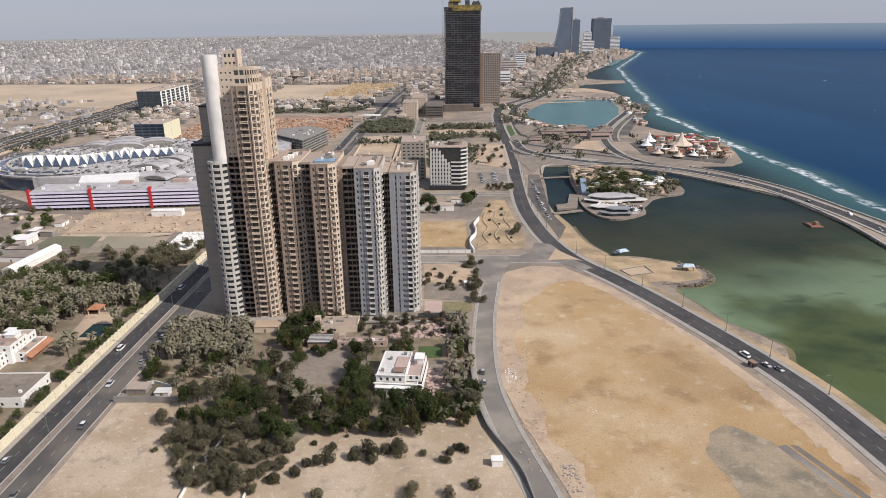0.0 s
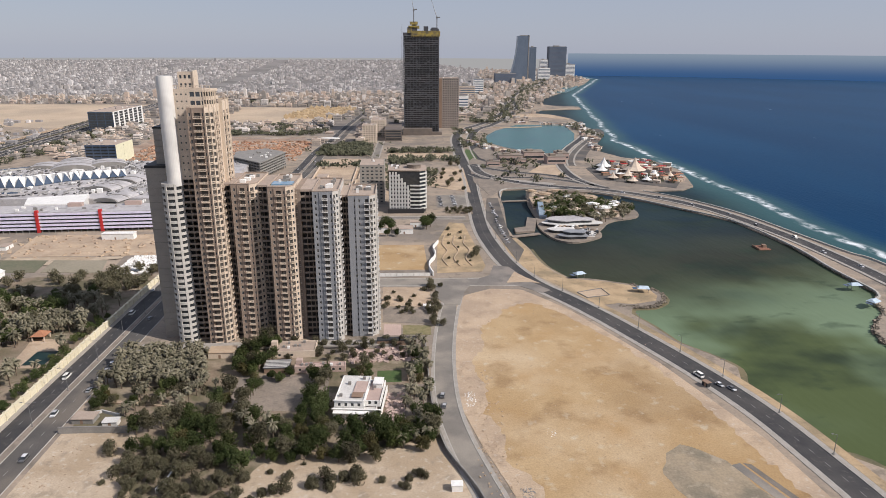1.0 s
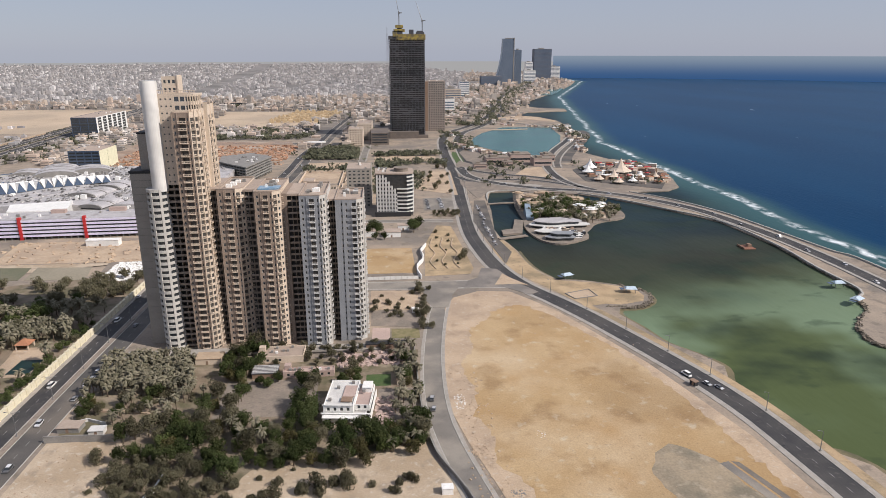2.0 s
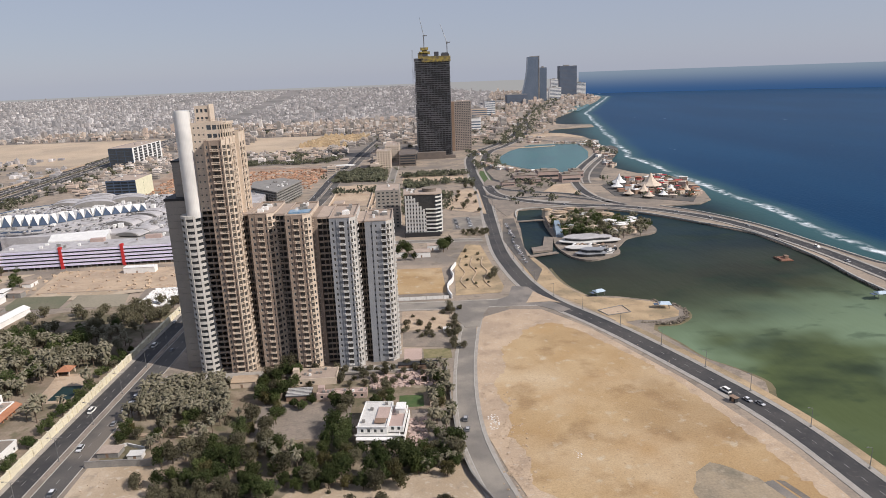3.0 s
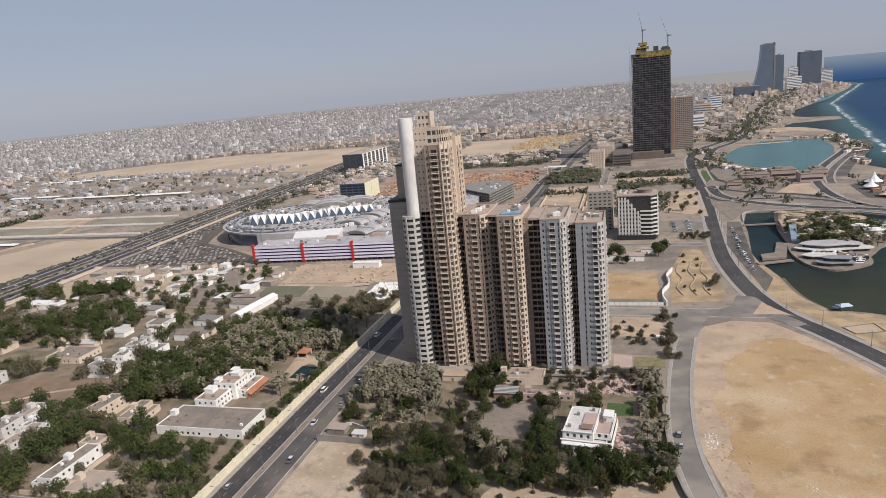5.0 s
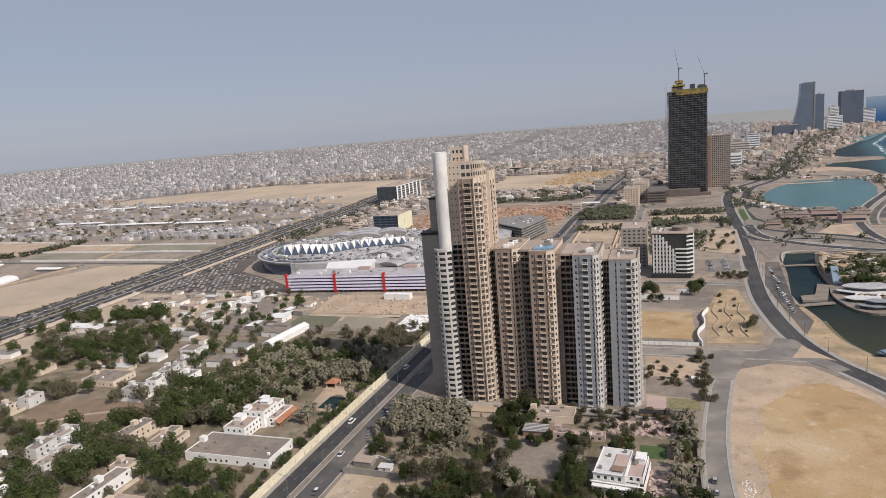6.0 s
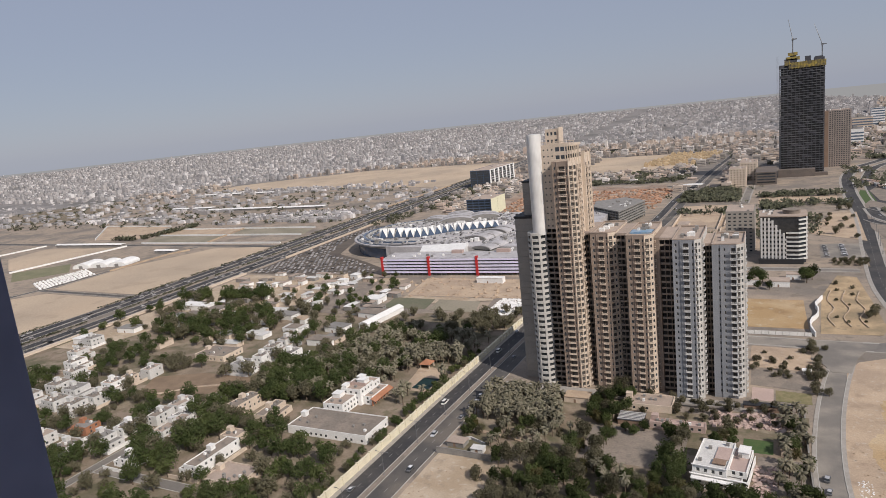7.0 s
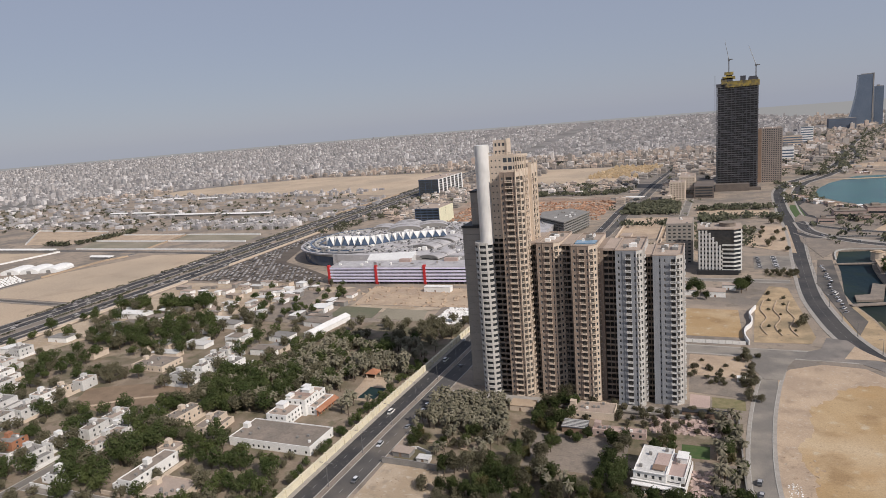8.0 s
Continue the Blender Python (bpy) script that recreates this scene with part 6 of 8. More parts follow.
def join_far(name, label, category):
    """All the planting past the gardens that can be told apart, joined."""
    vs, fs, mi, mats, off = [], [], [], [], 0
    for proto, m in FARPLANT:
        for ch in proto.children:
            me = ch.data
            k = len(me.vertices)
            co = np.empty(k * 3)
            me.vertices.foreach_get("co", co)
            w = np.array(m @ ch.matrix_basis)
            co = co.reshape(-1, 3) @ w[:3, :3].T + w[:3, 3]
            vs += co.tolist()
            mt = me.materials[0]
            if mt not in mats:
                mats.append(mt)
            for p in me.polygons:
                fs.append([off + i for i in p.vertices])
            mi += [mats.index(mt)] * len(me.polygons)
            off += k
    me = bpy.data.meshes.new(name)
    me.from_pydata(vs, [], fs)
    for mt in mats:
        me.materials.append(mt)
    me.polygons.foreach_set("material_index", mi)
    me.update()
    tagged(new(name, me), label, category, kind="stuff")
    for proto in FARBROAD + FAROLIVE:
        for ob in (*proto.children, proto):
            bpy.data.objects.remove(ob)


HOUSES = [(x - 1.5, x + w + 1.5, y - 1.5, y + dp + 1.5) for x, y, w, dp, *_ in VILLAS] + [(-228, -200, 270, 312), (-233, -180, 244, 272), (-34, -8, 253, 281), (-72, -44, 314, 331), (-56, -27, 296, 306), (-72, -54, 296, 310), (-196, -178, 309, 352), (-295, -278, 405, 460)]
LANES = [(-312, -304, 150, 300), (-300, -236, 184, 192), (-345, -336, 205, 330)]
path = thing("garden_path", (0, 0, 0), "pale sandy footpath across the brown park", "path", kind="structure")
part("surface", strip(Shape(), smooth([(-372, 262), (-355, 269), (-336, 284), (-316, 292), (-300, 297), (-290, 305)], 4), -1.3, 1.3, -0.1, 0.27), M_PALE, path)
road("road", [(-308, 150), (-308, 300)], 6.0, "narrow grey compound lane", 0.09, M_OLDROAD, 0, False)
road("road", [(-304, 188), (-240, 188)], 6.0, "narrow grey compound lane", 0.09, M_OLDROAD, 0, False)
road("road", [(-341, 205), (-341, 256)], 5.0, "narrow grey compound lane", 0.09, M_OLDROAD, 0, False)
road("road", smooth([(-121, 1085), (-128, 1130), (-150, 1165), (-200, 1186), (-273, 1197), (-430, 1206)], 10), 13.0, "grey asphalt road curving behind the construction site", 0.1, M_TARMAC, 2.0, False)
road("road", [(-37, 965), (-35, 1060), (-33, 1150)], 9.0, "grey lane between the tree plantation and a sand plot", 0.1, M_OLDROAD, 1.5, False)
road("road", [(-60, 610), (20, 608), (61, 605.5)], 8.0, "dusty lane in front of the hotel", 0.06, M_OLDROAD, 1.5, False)

# ground of the gardens and yards
flat("garden_ground", [(-570, 120), (-174, 120), (-172, 300), (-170, 440), (-185, 470), (-300, 440), (-560, 440)], 0.04, M_GARDEN, "dark garden soil and dry grass between villas", "garden ground", 0.2)
soil = smooth([(-113, 250), (-109, 236), (-104, 222), (-97, 206), (-88, 199), (-76, 197), (-66, 204), (-60, 216), (-52, 228), (-42, 226), (-34, 232), (-22, 228), (-10, 232), (2, 236), (11, 240)], 3)
flat("garden_ground", [(x + jag.uniform(-1.5, 1.5), y + jag.uniform(-1.5, 1.5)) for x, y in soil] + [(12, 300), (14, 326), (-141, 324), (-141, 254)], 0.06, M_GARDEN, "dark soil under the trees", "garden ground", 0.2)
for zi, (poly, mt, lab) in enumerate((([(-80, 263), (-36, 263), (-36, 297), (-80, 297)], M_YARD, "pale dusty yard behind the trees"), ([(-7, 251), (11, 251), (10, 284), (-7, 284)], M_YARD, "grey fenced yard beside the villa"),
                      ([(-70, 320), (-20, 318), (-20, 334), (-70, 334)], M_YARD, "dusty forecourt of the apartment block"), ([(-13, 287), (-1, 287), (-1, 299), (-13, 299)], M_GRASS, "small square green lawn"),
                      ([(-28, 310), (2, 310), (2, 324), (-28, 324)], M_PINK, "pinkish rubble yard"), ([(-384, 290), (-372, 268), (-340, 262), (-314, 282), (-294, 293), (-300, 304), (-330, 306), (-352, 304)], M_EARTH, "bare brown earth park"),
                      ([(-13, 386), (18, 383), (18, 417), (-13, 419)], M_PALE, "bare sand plot by the cross road"), ([(-12, 360), (18, 356), (18, 378), (-12, 383)], M_YARD, "dusty plot with hedges"),
                      ([(0, 342), (16, 341), (16, 354), (0, 355)], M_DRYGRASS, "dry grass garden plot"), ([(-11, 341), (-1, 341), (-1, 356), (-11, 357)], M_PINK, "pale terracotta court"),
                      ([(-60, 455), (19, 455), (18, 518), (-60, 520)], M_LOT, "ochre sand plot behind a white fence"), ([(25, 447), (58, 449), (62, 462), (60, 520), (57, 585), (44, 590), (30, 530)], M_SPIT, "landscaped yellow sand park"),
                      ([(36, 650), (72, 648), (72, 708), (38, 708)], M_OLDROAD, "grey car park of the hotel"), ([(43, 622), (70, 620), (70, 642), (43, 644)], M_GARDEN, "planted square by the road"),
                      ([(30, 760), (78, 720), (84, 880), (60, 880)], M_PALE, "bare sand verge"), ([(-20, 960), (70, 960), (74, 1010), (-20, 1015)], M_PALE, "empty pale sand plot"),
                      ([(-110, 788), (-44, 812), (-50, 960), (-112, 955)], M_PALE, "dusty walled sand plot"), ([(-430, 985), (-160, 985), (-140, 1060), (-170, 1200), (-430, 1220)], mat("reddish earth", (0.33, 0.225, 0.155), (0.27, 0.195, 0.145), 0.03, 0.5, 0.95, c=(0.40, 0.32, 0.25), patch=0.02, more=((0.08, 0.55, 0.62, (0.16, 0.12, 0.095), 0.7),)), "reddish earth of a construction site"),
                      ([(-400, 1400), (-150, 1440), (-130, 1800), (-430, 1830)], M_DESERT, "empty sand field"), ([(-551, 566), (-385, 562), (-385, 596), (-430, 628), (-490, 665), (-520, 745), (-535, 860), (-566, 860)], mat("dusty car park", (0.095, 0.078, 0.064), (0.13, 0.108, 0.088), 0.05, 1.0, 0.9), "dusty dark car park of the mall"),
                      ([(-538, 448), (-405, 446), (-330, 556), (-545, 558)], M_PLOT, "pale dusty workshop yards"), ([(-540, 320), (-500, 320), (-480, 400), (-470, 436), (-540, 440)], M_PLOT, "pale dusty yard beside the highway"), ([(-300, 468), (-186, 500), (-190, 497), (-300, 498)], M_PLOT, "pale strip between the field plots"), ([(-258, 462), (-215, 459), (-222, 488), (-262, 490)], M_FIELD, "grey-green field plot"), ([(-304, 462), (-262, 462), (-266, 490), (-308, 492)], mat("dark field", (0.13, 0.135, 0.085), (0.16, 0.15, 0.10), 0.05, 0.6, 0.95), "dark green field plot"),
                      ([(-300, 500), (-190, 500), (-186, 560), (-310, 560)], M_PALE, "bare pale construction plot"), ([(-370, 440), (-330, 440), (-360, 560), (-400, 560)], M_YARD, "dusty lane between plots"),
                      ([(-208, 452), (-182, 450), (-182, 500), (-214, 500)], M_YARD, "grey stony plot"),
                      ([(-949, 745), (-800, 742), (-815, 800), (-985, 805)], M_FIELD, "grey-green walled field"), ([(-796, 742), (-645, 738), (-655, 795), (-810, 800)], M_SAND, "dusty walled field"), ([(-988, 810), (-815, 805), (-835, 862), (-1035, 868)], M_PALE, "pale walled field"), ([(-810, 805), (-656, 800), (-674, 855), (-830, 862)], M_FIELD, "grey-green walled field"),
                      ([(-1120, 781), (-1006, 776), (-1064, 901), (-1276, 922)], M_PALE, "pale fallow field"), ([(-907, 500), (-868, 556), (-928, 600), (-977, 543)], mat("thin turf", (0.17, 0.17, 0.095), (0.22, 0.20, 0.12), 0.06, 0.6, 0.95), "thin green sports field"), ([(-1779, 987), (-1429, 1021), (-2100, 1520), (-2452, 1373)], M_GARDEN, "dark scrubland beyond the fields"), ([(-1330, 935), (-1100, 915), (-1120, 985), (-1430, 1010)], M_SAND, "dusty ground beyond the fields"),
                      ([(88, 470), (84, 530), (80, 600), (92, 690), (104, 690), (97, 600), (93, 540), (98, 500)], M_TARMAC, "narrow asphalt car park by the lagoon"),
                      ([(98, 700), (116, 736), (192, 736), (244, 700), (300, 690), (240, 760), (226, 800), (214, 870), (190, 905), (130, 905), (106, 960), (97, 930), (92, 860), (88, 780)], M_YARD, "dusty paved ground of the corniche junction"), ([(138, 905), (196, 905), (222, 960), (236, 990), (175, 1030), (130, 1090), (114, 1040), (116, 960)], M_YARD, "paved corniche plaza"), ([(206, 800), (226, 800), (222, 900), (190, 890), (160, 830)], M_PALE, "pale paved forecourt by the looping road"), ([(245, 790), (320, 735), (350, 790), (364, 915), (300, 935), (250, 870)], M_TARMAC, "dark ground of the seaside park"), ([(120, 790), (180, 760), (186, 768), (130, 800)], M_PAVE, "pale curved terrace below the junction"),
                      ([(225, 1545), (330, 1555), (384, 1495), (391, 1528), (368, 1610), (328, 1650), (262, 1600)], M_PALE, "pale beach of the corniche"))):
    flat("ground_patch", poly, 0.09 + 0.004 * zi, mt, lab, "ground", 0.25)

# ---------------- walls and fences ----------------


def wall_line(pts, h, w, material, label, name="boundary_wall", z=0.0, step=6.0):
    t = thing(name, (0, 0, 0), label, "wall", kind="structure")
    ln = smooth(pts, step) if len(pts) > 2 else pts
    part("wall", strip(Shape(), ln, -w / 2, w / 2, -0.3, h), material, t)
    part("coping", strip(Shape(), ln, -w / 2 - 0.08, w / 2 + 0.08, h, h + 0.15), material, t)
    return t


wall_line([(30, 120), (30, 186), (23, 213), (17, 228), (13, 260), (12, 330)], 1.8, 0.5, M_CONC, "weathered concrete wall beside the side road")
wall_line([(-144, 250), (-130, 250), (-115, 249)], 3.0, 0.4, M_CONC, "grey block wall of the garden")
wall_line([(-93, 204), (-92, 195), (-92, 150)], 1.2, 0.4, M_WHITE, "low white wall across the sand")
wall_line([(-87, 224), (-88, 214), (-90, 208)], 2.0, 0.5, M_WHITE, "short white wall between trees")
wall_line([(-70, 192), (-70, 187), (-71, 160)], 1.0, 0.4, M_WHITE, "low white wall across the sand")
wall_line([(22, 441), (20, 455), (21, 468), (25, 480), (26, 492), (25, 504), (30, 522)], 3.0, 0.7, M_WHITE, "curving white park wall", step=2.0)
for o in (0, 9, 18):
    wall_line([(34 + o, 462), (31 + o, 480), (36 + o, 500), (33 + o, 520), (37 + o, 545)], 0.6, 0.5, M_PALE, "low curving terrace edge in the sand park")
fence = thing("fence", (-60, 440.5, 0), "white panel fence along the cross road", "fence", kind="structure")
pnl = Shape().box(0.1, 0, 0.2, 3.9, 0.12, 2.7).data("panel", M_WHITE)
pst = Shape().box(-0.12, -0.06, 0, 0.12, 0.18, 2.9).data("post", M_KERB)
for i in range(20):
    part("panel", pnl, None, fence, m=pose(i * 4, 0, 0))
    part("post", pst, None, fence, m=pose(i * 4, 0, 0))
wall_line([(-652, 1020), (-657, 1150), (-665, 1354)], 2.2, 6.0, M_PALE, "pale embankment wall along the highway")
wall_line([(-557, 640), (-566, 800), (-574, 900)], 2.5, 0.5, M_CREAM, "cream wall along the highway")
wall_line([(-545, 240), (-548, 420), (-553, 562)], 1.6, 5.0, M_CREAM, "broad cream wall beside the highway")
for a, b in (((-949, 742), (-645, 735)), ((-985, 807), (-656, 797)), ((-1036, 866), (-674, 857)), ((-798, 741), (-832, 862)), ((-1276, 922), (-1060, 902)), ((-1120, 780), (-1276, 922)), ((-980, 541), (-957, 719)), ((-1189, 640), (-1180, 725)), ((-791, 562), (-793, 662)), ((-793, 662), (-780, 690))):
    wall_line([a, b], 2.2, 1.1, M_PALE if a[0] > -900 else M_WHITE, "pale field wall beyond the highway")
road("road", [(-1400, 748), (-1181, 739), (-736, 720), (-640, 714)], 12.0, "dusty dark road between the fields", 0.06, M_TARMAC, 0, False)
road("road", smooth([(-815, 300), (-804, 445), (-795, 488), (-797, 578), (-800, 662), (-788, 712)], 12), 8.0, "dusty dark road beside the sand field", 0.07, M_TARMAC, 0, False)
road("road", [(-796, 470), (-700, 465), (-622, 461)], 7.0, "dark track across the sand field", 0.08, M_TARMAC, 0, False)
for i, (x, y, w, dp, *_) in enumerate(VILLAS):
    if i % 2 == 0:
        wall_line([(x - 3, y - 4), (x + w + 4, y - 4), (x + w + 4, y + dp + 3)], 1.9, 0.3, M_WHITE if i % 4 else M_CREAM, "low pale garden wall round a villa", step=40.0)

for x0, y0, x1, y1 in ((-108, 640, -62, 700), (-108, 705, -60, 770), (-108, 776, -58, 880), (-54, 720, -8, 790), (-52, 800, 24, 884)):
    wall_line([(x0, y0), (x1, y0), (x1, y1), (x0, y1), (x0, y0)], 2.6, 0.5, M_CREAM, "low cream wall round a dusty plot", step=400.0)
# ---------------- near plot: boundary sheds, rubble ----------------


def shed_box(x, y, w, dp, h, wall, roof, label, rz=0.0, name="shed"):
    t = thing(name, (x, y, 0), label, "shed", "sheds", rz=rz)
    part("wall", Shape().box(0, 0, 0, w, 0.3, h).box(0, dp - 0.3, 0, w, dp, h).box(0, 0.3, 0, 0.3, dp - 0.3, h).box(w - 0.3, 0.3, 0, w, dp - 0.3, h), wall, t)
    part("roof", Shape().box(-0.3, -0.3, h, w + 0.3, dp + 0.3, h + 0.25), roof, t)
    part("door", Shape().box(w * 0.4, -0.05, 0, w * 0.4 + 1.2, 0.0, 2.1), M_BROWN, t)
    return t


shed_box(-142, 257, 9, 6, 2.4, M_CONC, M_ROOF, "low grey shed inside the garden wall", -2)
shed_box(-128, 254, 6, 4, 2.2, M_FIN, M_FIN, "low pale shed inside the garden wall")
wall_line([(-139, 275), (-120, 273), (-102, 269)], 0.5, 2.2, M_PALE, "low pale garden terrace edge")
wall_line([(-142, 262), (-133, 266), (-124, 262)], 1.4, 0.4, M_FIN, "broken pale garden wall")
shed_box(-101, 317, 13, 8, 3.2, M_CREAM, M_PALE, "low flat-roofed gatehouse by the palms")
carport = shed_box(-69, 299, 12, 9, 2.8, M_BROWN, M_DCONC, "dark car port with a ribbed roof")
for i in range(6):
    part("roof_rib", Shape().box(-0.2, 0.4 + i * 1.5, 3.05, 12.2, 0.8 + i * 1.5, 3.3), M_FIN, carport)
shed_box(-14, 328, 12, 4, 3.0, M_BROWN, M_BLACK, "dark long shed at the block's foot")
shed_box(-2, 328, 9, 4, 3.0, M_BROWN, M_BLACK, "dark long shed at the block's foot")
shed_box(2, 287, 6, 7, 3.0, M_CREAM, M_PALE, "small cream outbuilding by the lawn")
shed_box(13, 378, 4, 3, 2.6, M_WHITE, M_WHITE, "small white guard hut")
shed_box(-250, 545, 26, 7, 5.0, M_WHITE, M_WHITE, "long white site office before the garage")
for x, y, w, dp in ((-512, 428, 34, 12), (-488, 385, 30, 14), (-530, 330, 24, 12)):
    shed_box(x, y, w, dp, 5.0, M_WHITE, M_WHITE, "long pale workshop beside the highway")
for x, y, w, dp in ((-4, 552, 14, 12), (-30, 556, 18, 10), (8, 574, 10, 8)):
    shed_box(x, y, w, dp, 4.5, M_WHITE, M_ROOF, "low white house by the hotel")
r4 = random.Random(21)


def rubble(name, x0, x1, y0, y1, n, s0, s1, material, label):
    s = Shape()
    for i in range(n):
        x, y, q = r4.uniform(x0, x1), r4.uniform(y0, y1), r4.uniform(s0, s1)
        s.box(-q, -q * 0.7, -q * 0.3, q, q * 0.7, q * 0.6, 0, pose(x, y, 0.1, r4.uniform(-25, 25), r4.uniform(-25, 25), r4.uniform(0, 180)))
    solid(name, s, material, label, "rubble", kind="stuff")


rubble("rubble", -8, 0, 252, 276, 160, 0.3, 1.1, M_PINK, "pale broken rubble beside the villa")
for x, y, w, dp in ((-104, 650, 12, 8), (-84, 676, 14, 9), (-100, 720, 16, 10), (-80, 745, 10, 8), (-102, 800, 12, 20), (-44, 730, 14, 10), (-30, 765, 10, 12), (-44, 820, 20, 9), (0, 850, 12, 10), (-20, 835, 8, 8)):
    shed_box(x, y, w, dp, 3.8, M_CREAM, M_ROOF, "low dusty house in a walled plot", 0, "plot_house")
rubble("rubble", -28, 6, 308, 326, 260, 0.3, 1.2, M_PINK, "pinkish rubble before the apartment block")
shed_box(143.5, 276, 3.2, 2.2, 2.4, M_BLACK, M_BROWN, "small dark cabin beside the coast road", -68)
rubble("rubble", 28, 44, 200, 300, 180, 0.15, 0.5, M_PALE, "scattered stones along the lot's edge")
rubble("rubble", 40, 140, 190, 400, 120, 0.1, 0.3, M_PALE, "scattered stones on the sand lot")
rubble("rubble", -140, -100, 190, 244, 120, 0.1, 0.35, M_PALE, "scattered stones on the sand plot")
rubble("stones", -206, -182, 455, 498, 700, 0.4, 1.0, M_WHITE, "field of piled white stones")
rubble("rubble", -320, -190, 495, 560, 150, 0.5, 1.8, M_PALE, "heaps on the construction plot")
rubble("building_materials", -400, -150, 945, 1150, 1500, 0.6, 2.6, mat("timber and clay", (0.30, 0.15, 0.09), (0.40, 0.26, 0.17), 0.05, 0.5, 0.9, island=0.4), "heaps and formwork on the reddish construction site")


def boulders(name, pts, w, n, s0, s1, material, label):
    s, ln = Shape(), smooth(pts, 1.5)
    for i in range(n):
        x, y = r4.choice(ln)
        q = r4.uniform(s0, s1)
        s.box(-q, -q * 0.7, -q * 0.5, q, q * 0.7, q * 0.5, 0, pose(x + r4.uniform(-w, w), y + r4.uniform(-w, w), r4.uniform(-1.0, 0.1), r4.uniform(-30, 30), r4.uniform(-30, 30), r4.uniform(0, 180)))
    solid(name, s, material, label, "boulders", kind="stuff")


boulders("riprap", [(137, 379), (147, 377.5), (158, 378), (167, 385), (171, 395), (169, 405), (158, 417)], 1.6, 420, 0.4, 0.9, mat("brown-grey boulders", (0.20, 0.165, 0.125), (0.14, 0.12, 0.095), 0.4, 3.0, 0.95, island=0.4), "brown-grey boulders round the sandy spit")
boulders("riprap", [(303, 378), (298, 361), (280, 343), (271, 330), (268, 312), (290, 300)], 1.6, 300, 0.4, 1.0, bpy.data.materials["brown-grey boulders"], "brown-grey boulders round the small headland")
boulders("riprap", [(316, 392), (317, 440), (321, 500), (313, 581), (283, 633)], 1.0, 420, 0.4, 0.9, bpy.data.materials["brown-grey boulders"], "brown-grey boulders along the causeway")
verge = thing("shore_verge", (0, 0, 0), "yellow sandy verge between footpath and lagoon", "verge", kind="structure")
part("verge", strip(Shape(), [p for p in side(COAST, 11.4) if p[1] < 385], -2.3, 2.3, -0.3, 0.09), M_SPIT, verge)
shallow = thing("shallows", (0, 0, 0), "brown sandy shallows along the lagoon shore", "shallows", kind="structure")
part("sand_bed", strip(Shape(), smooth(SHORE[2:26], 4), -3.5, 3.5, -1.6, -1.17), mat("wet sand bed", (0.19, 0.155, 0.085), (0.14, 0.12, 0.065), 0.15, 1.5, 0.7, more=((0.1, 0.5, 0.62, (0.09, 0.085, 0.045), 0.7),)), shallow)
for q in ([(116, 403), (134, 410), (136, 397), (120, 393)],):
    flat("sand_court", q, 0.10, M_PALE, "level pale sand court with a low kerb on the spit", "sand court", 0.2)
    wall_line(q + q[:1], 0.35, 0.4, M_CONC, "low concrete kerb of the sand court", step=20.0)
rubble("rubble", 31, 38, 226, 235, 90, 0.08, 0.32, M_PALE, "dumped pale debris at the lot's edge")
rubble("rubble", 28, 33, 262, 275, 60, 0.1, 0.35, M_WHITE, "dumped pale debris at the lot's edge")
rubble("rubble", 42, 48, 188, 204, 110, 0.1, 0.4, M_CONC, "dumped grey debris at the lot's edge")
rubble("rubble", 60, 64, 236, 242, 14, 0.1, 0.3, M_WHITE, "small pile of pale debris on the sand lot")

# ---------------- lagoon island ----------------


def pavilion(name, poly, h, roof, wall, label, cat="pavilion"):
    cx, cy = sum(p[0] for p in poly) / len(poly), sum(p[1] for p in poly) / len(poly)
    t = thing(name, (cx, cy, 0.3), label, cat)
    q = [(x - cx, y - cy) for x, y in poly]
    part("wall", Shape().prism([(x * 0.92, y * 0.92) for x, y in q], 0, h), wall, t)
    part("roof", Shape().prism([(x * 1.04, y * 1.04) for x, y in q], h, h + 0.6, bottom=True), roof, t)
    part("upper_roof", Shape().prism([(x * 0.6, y * 0.6) for x, y in q], h + 0.6, h + 1.6), roof, t)
    return t




def layered(x, y, rx, ry, tiers, seed, label):
    """A low restaurant of wavy stacked roofs over dark glass."""
    t, rr = thing("restaurant", (x, y, 0.4), label, "restaurant"), random.Random(seed)
    for k in range(tiers):
        f, ox, oy = 1 - 0.2 * k, rr.uniform(-3, 3) * k, 2.2 * k
        ph = rr.uniform(0, 6)
        out = [(ox + rx * f * math.cos(a) * (1 + 0.13 * math.sin(3 * a + ph)), oy + ry * f * math.sin(a) * (1 + 0.16 * math.sin(4 * a + ph))) for a in (2 * math.pi * i / 32 for i in range(32))]
        z = 2.6 * k
        part("glass_wall", Shape().prism([(ox + (px - ox) * 0.9, oy + (py - oy) * 0.9) for px, py in out], z, z + 2.1), M_GLASS, t)
        part("roof", Shape().prism(out, z + 2.1, z + 2.6, bottom=True), (M_FIN, M_DECK, M_PINK)[k % 3] if y > 540 else M_COOL, t)
    return t


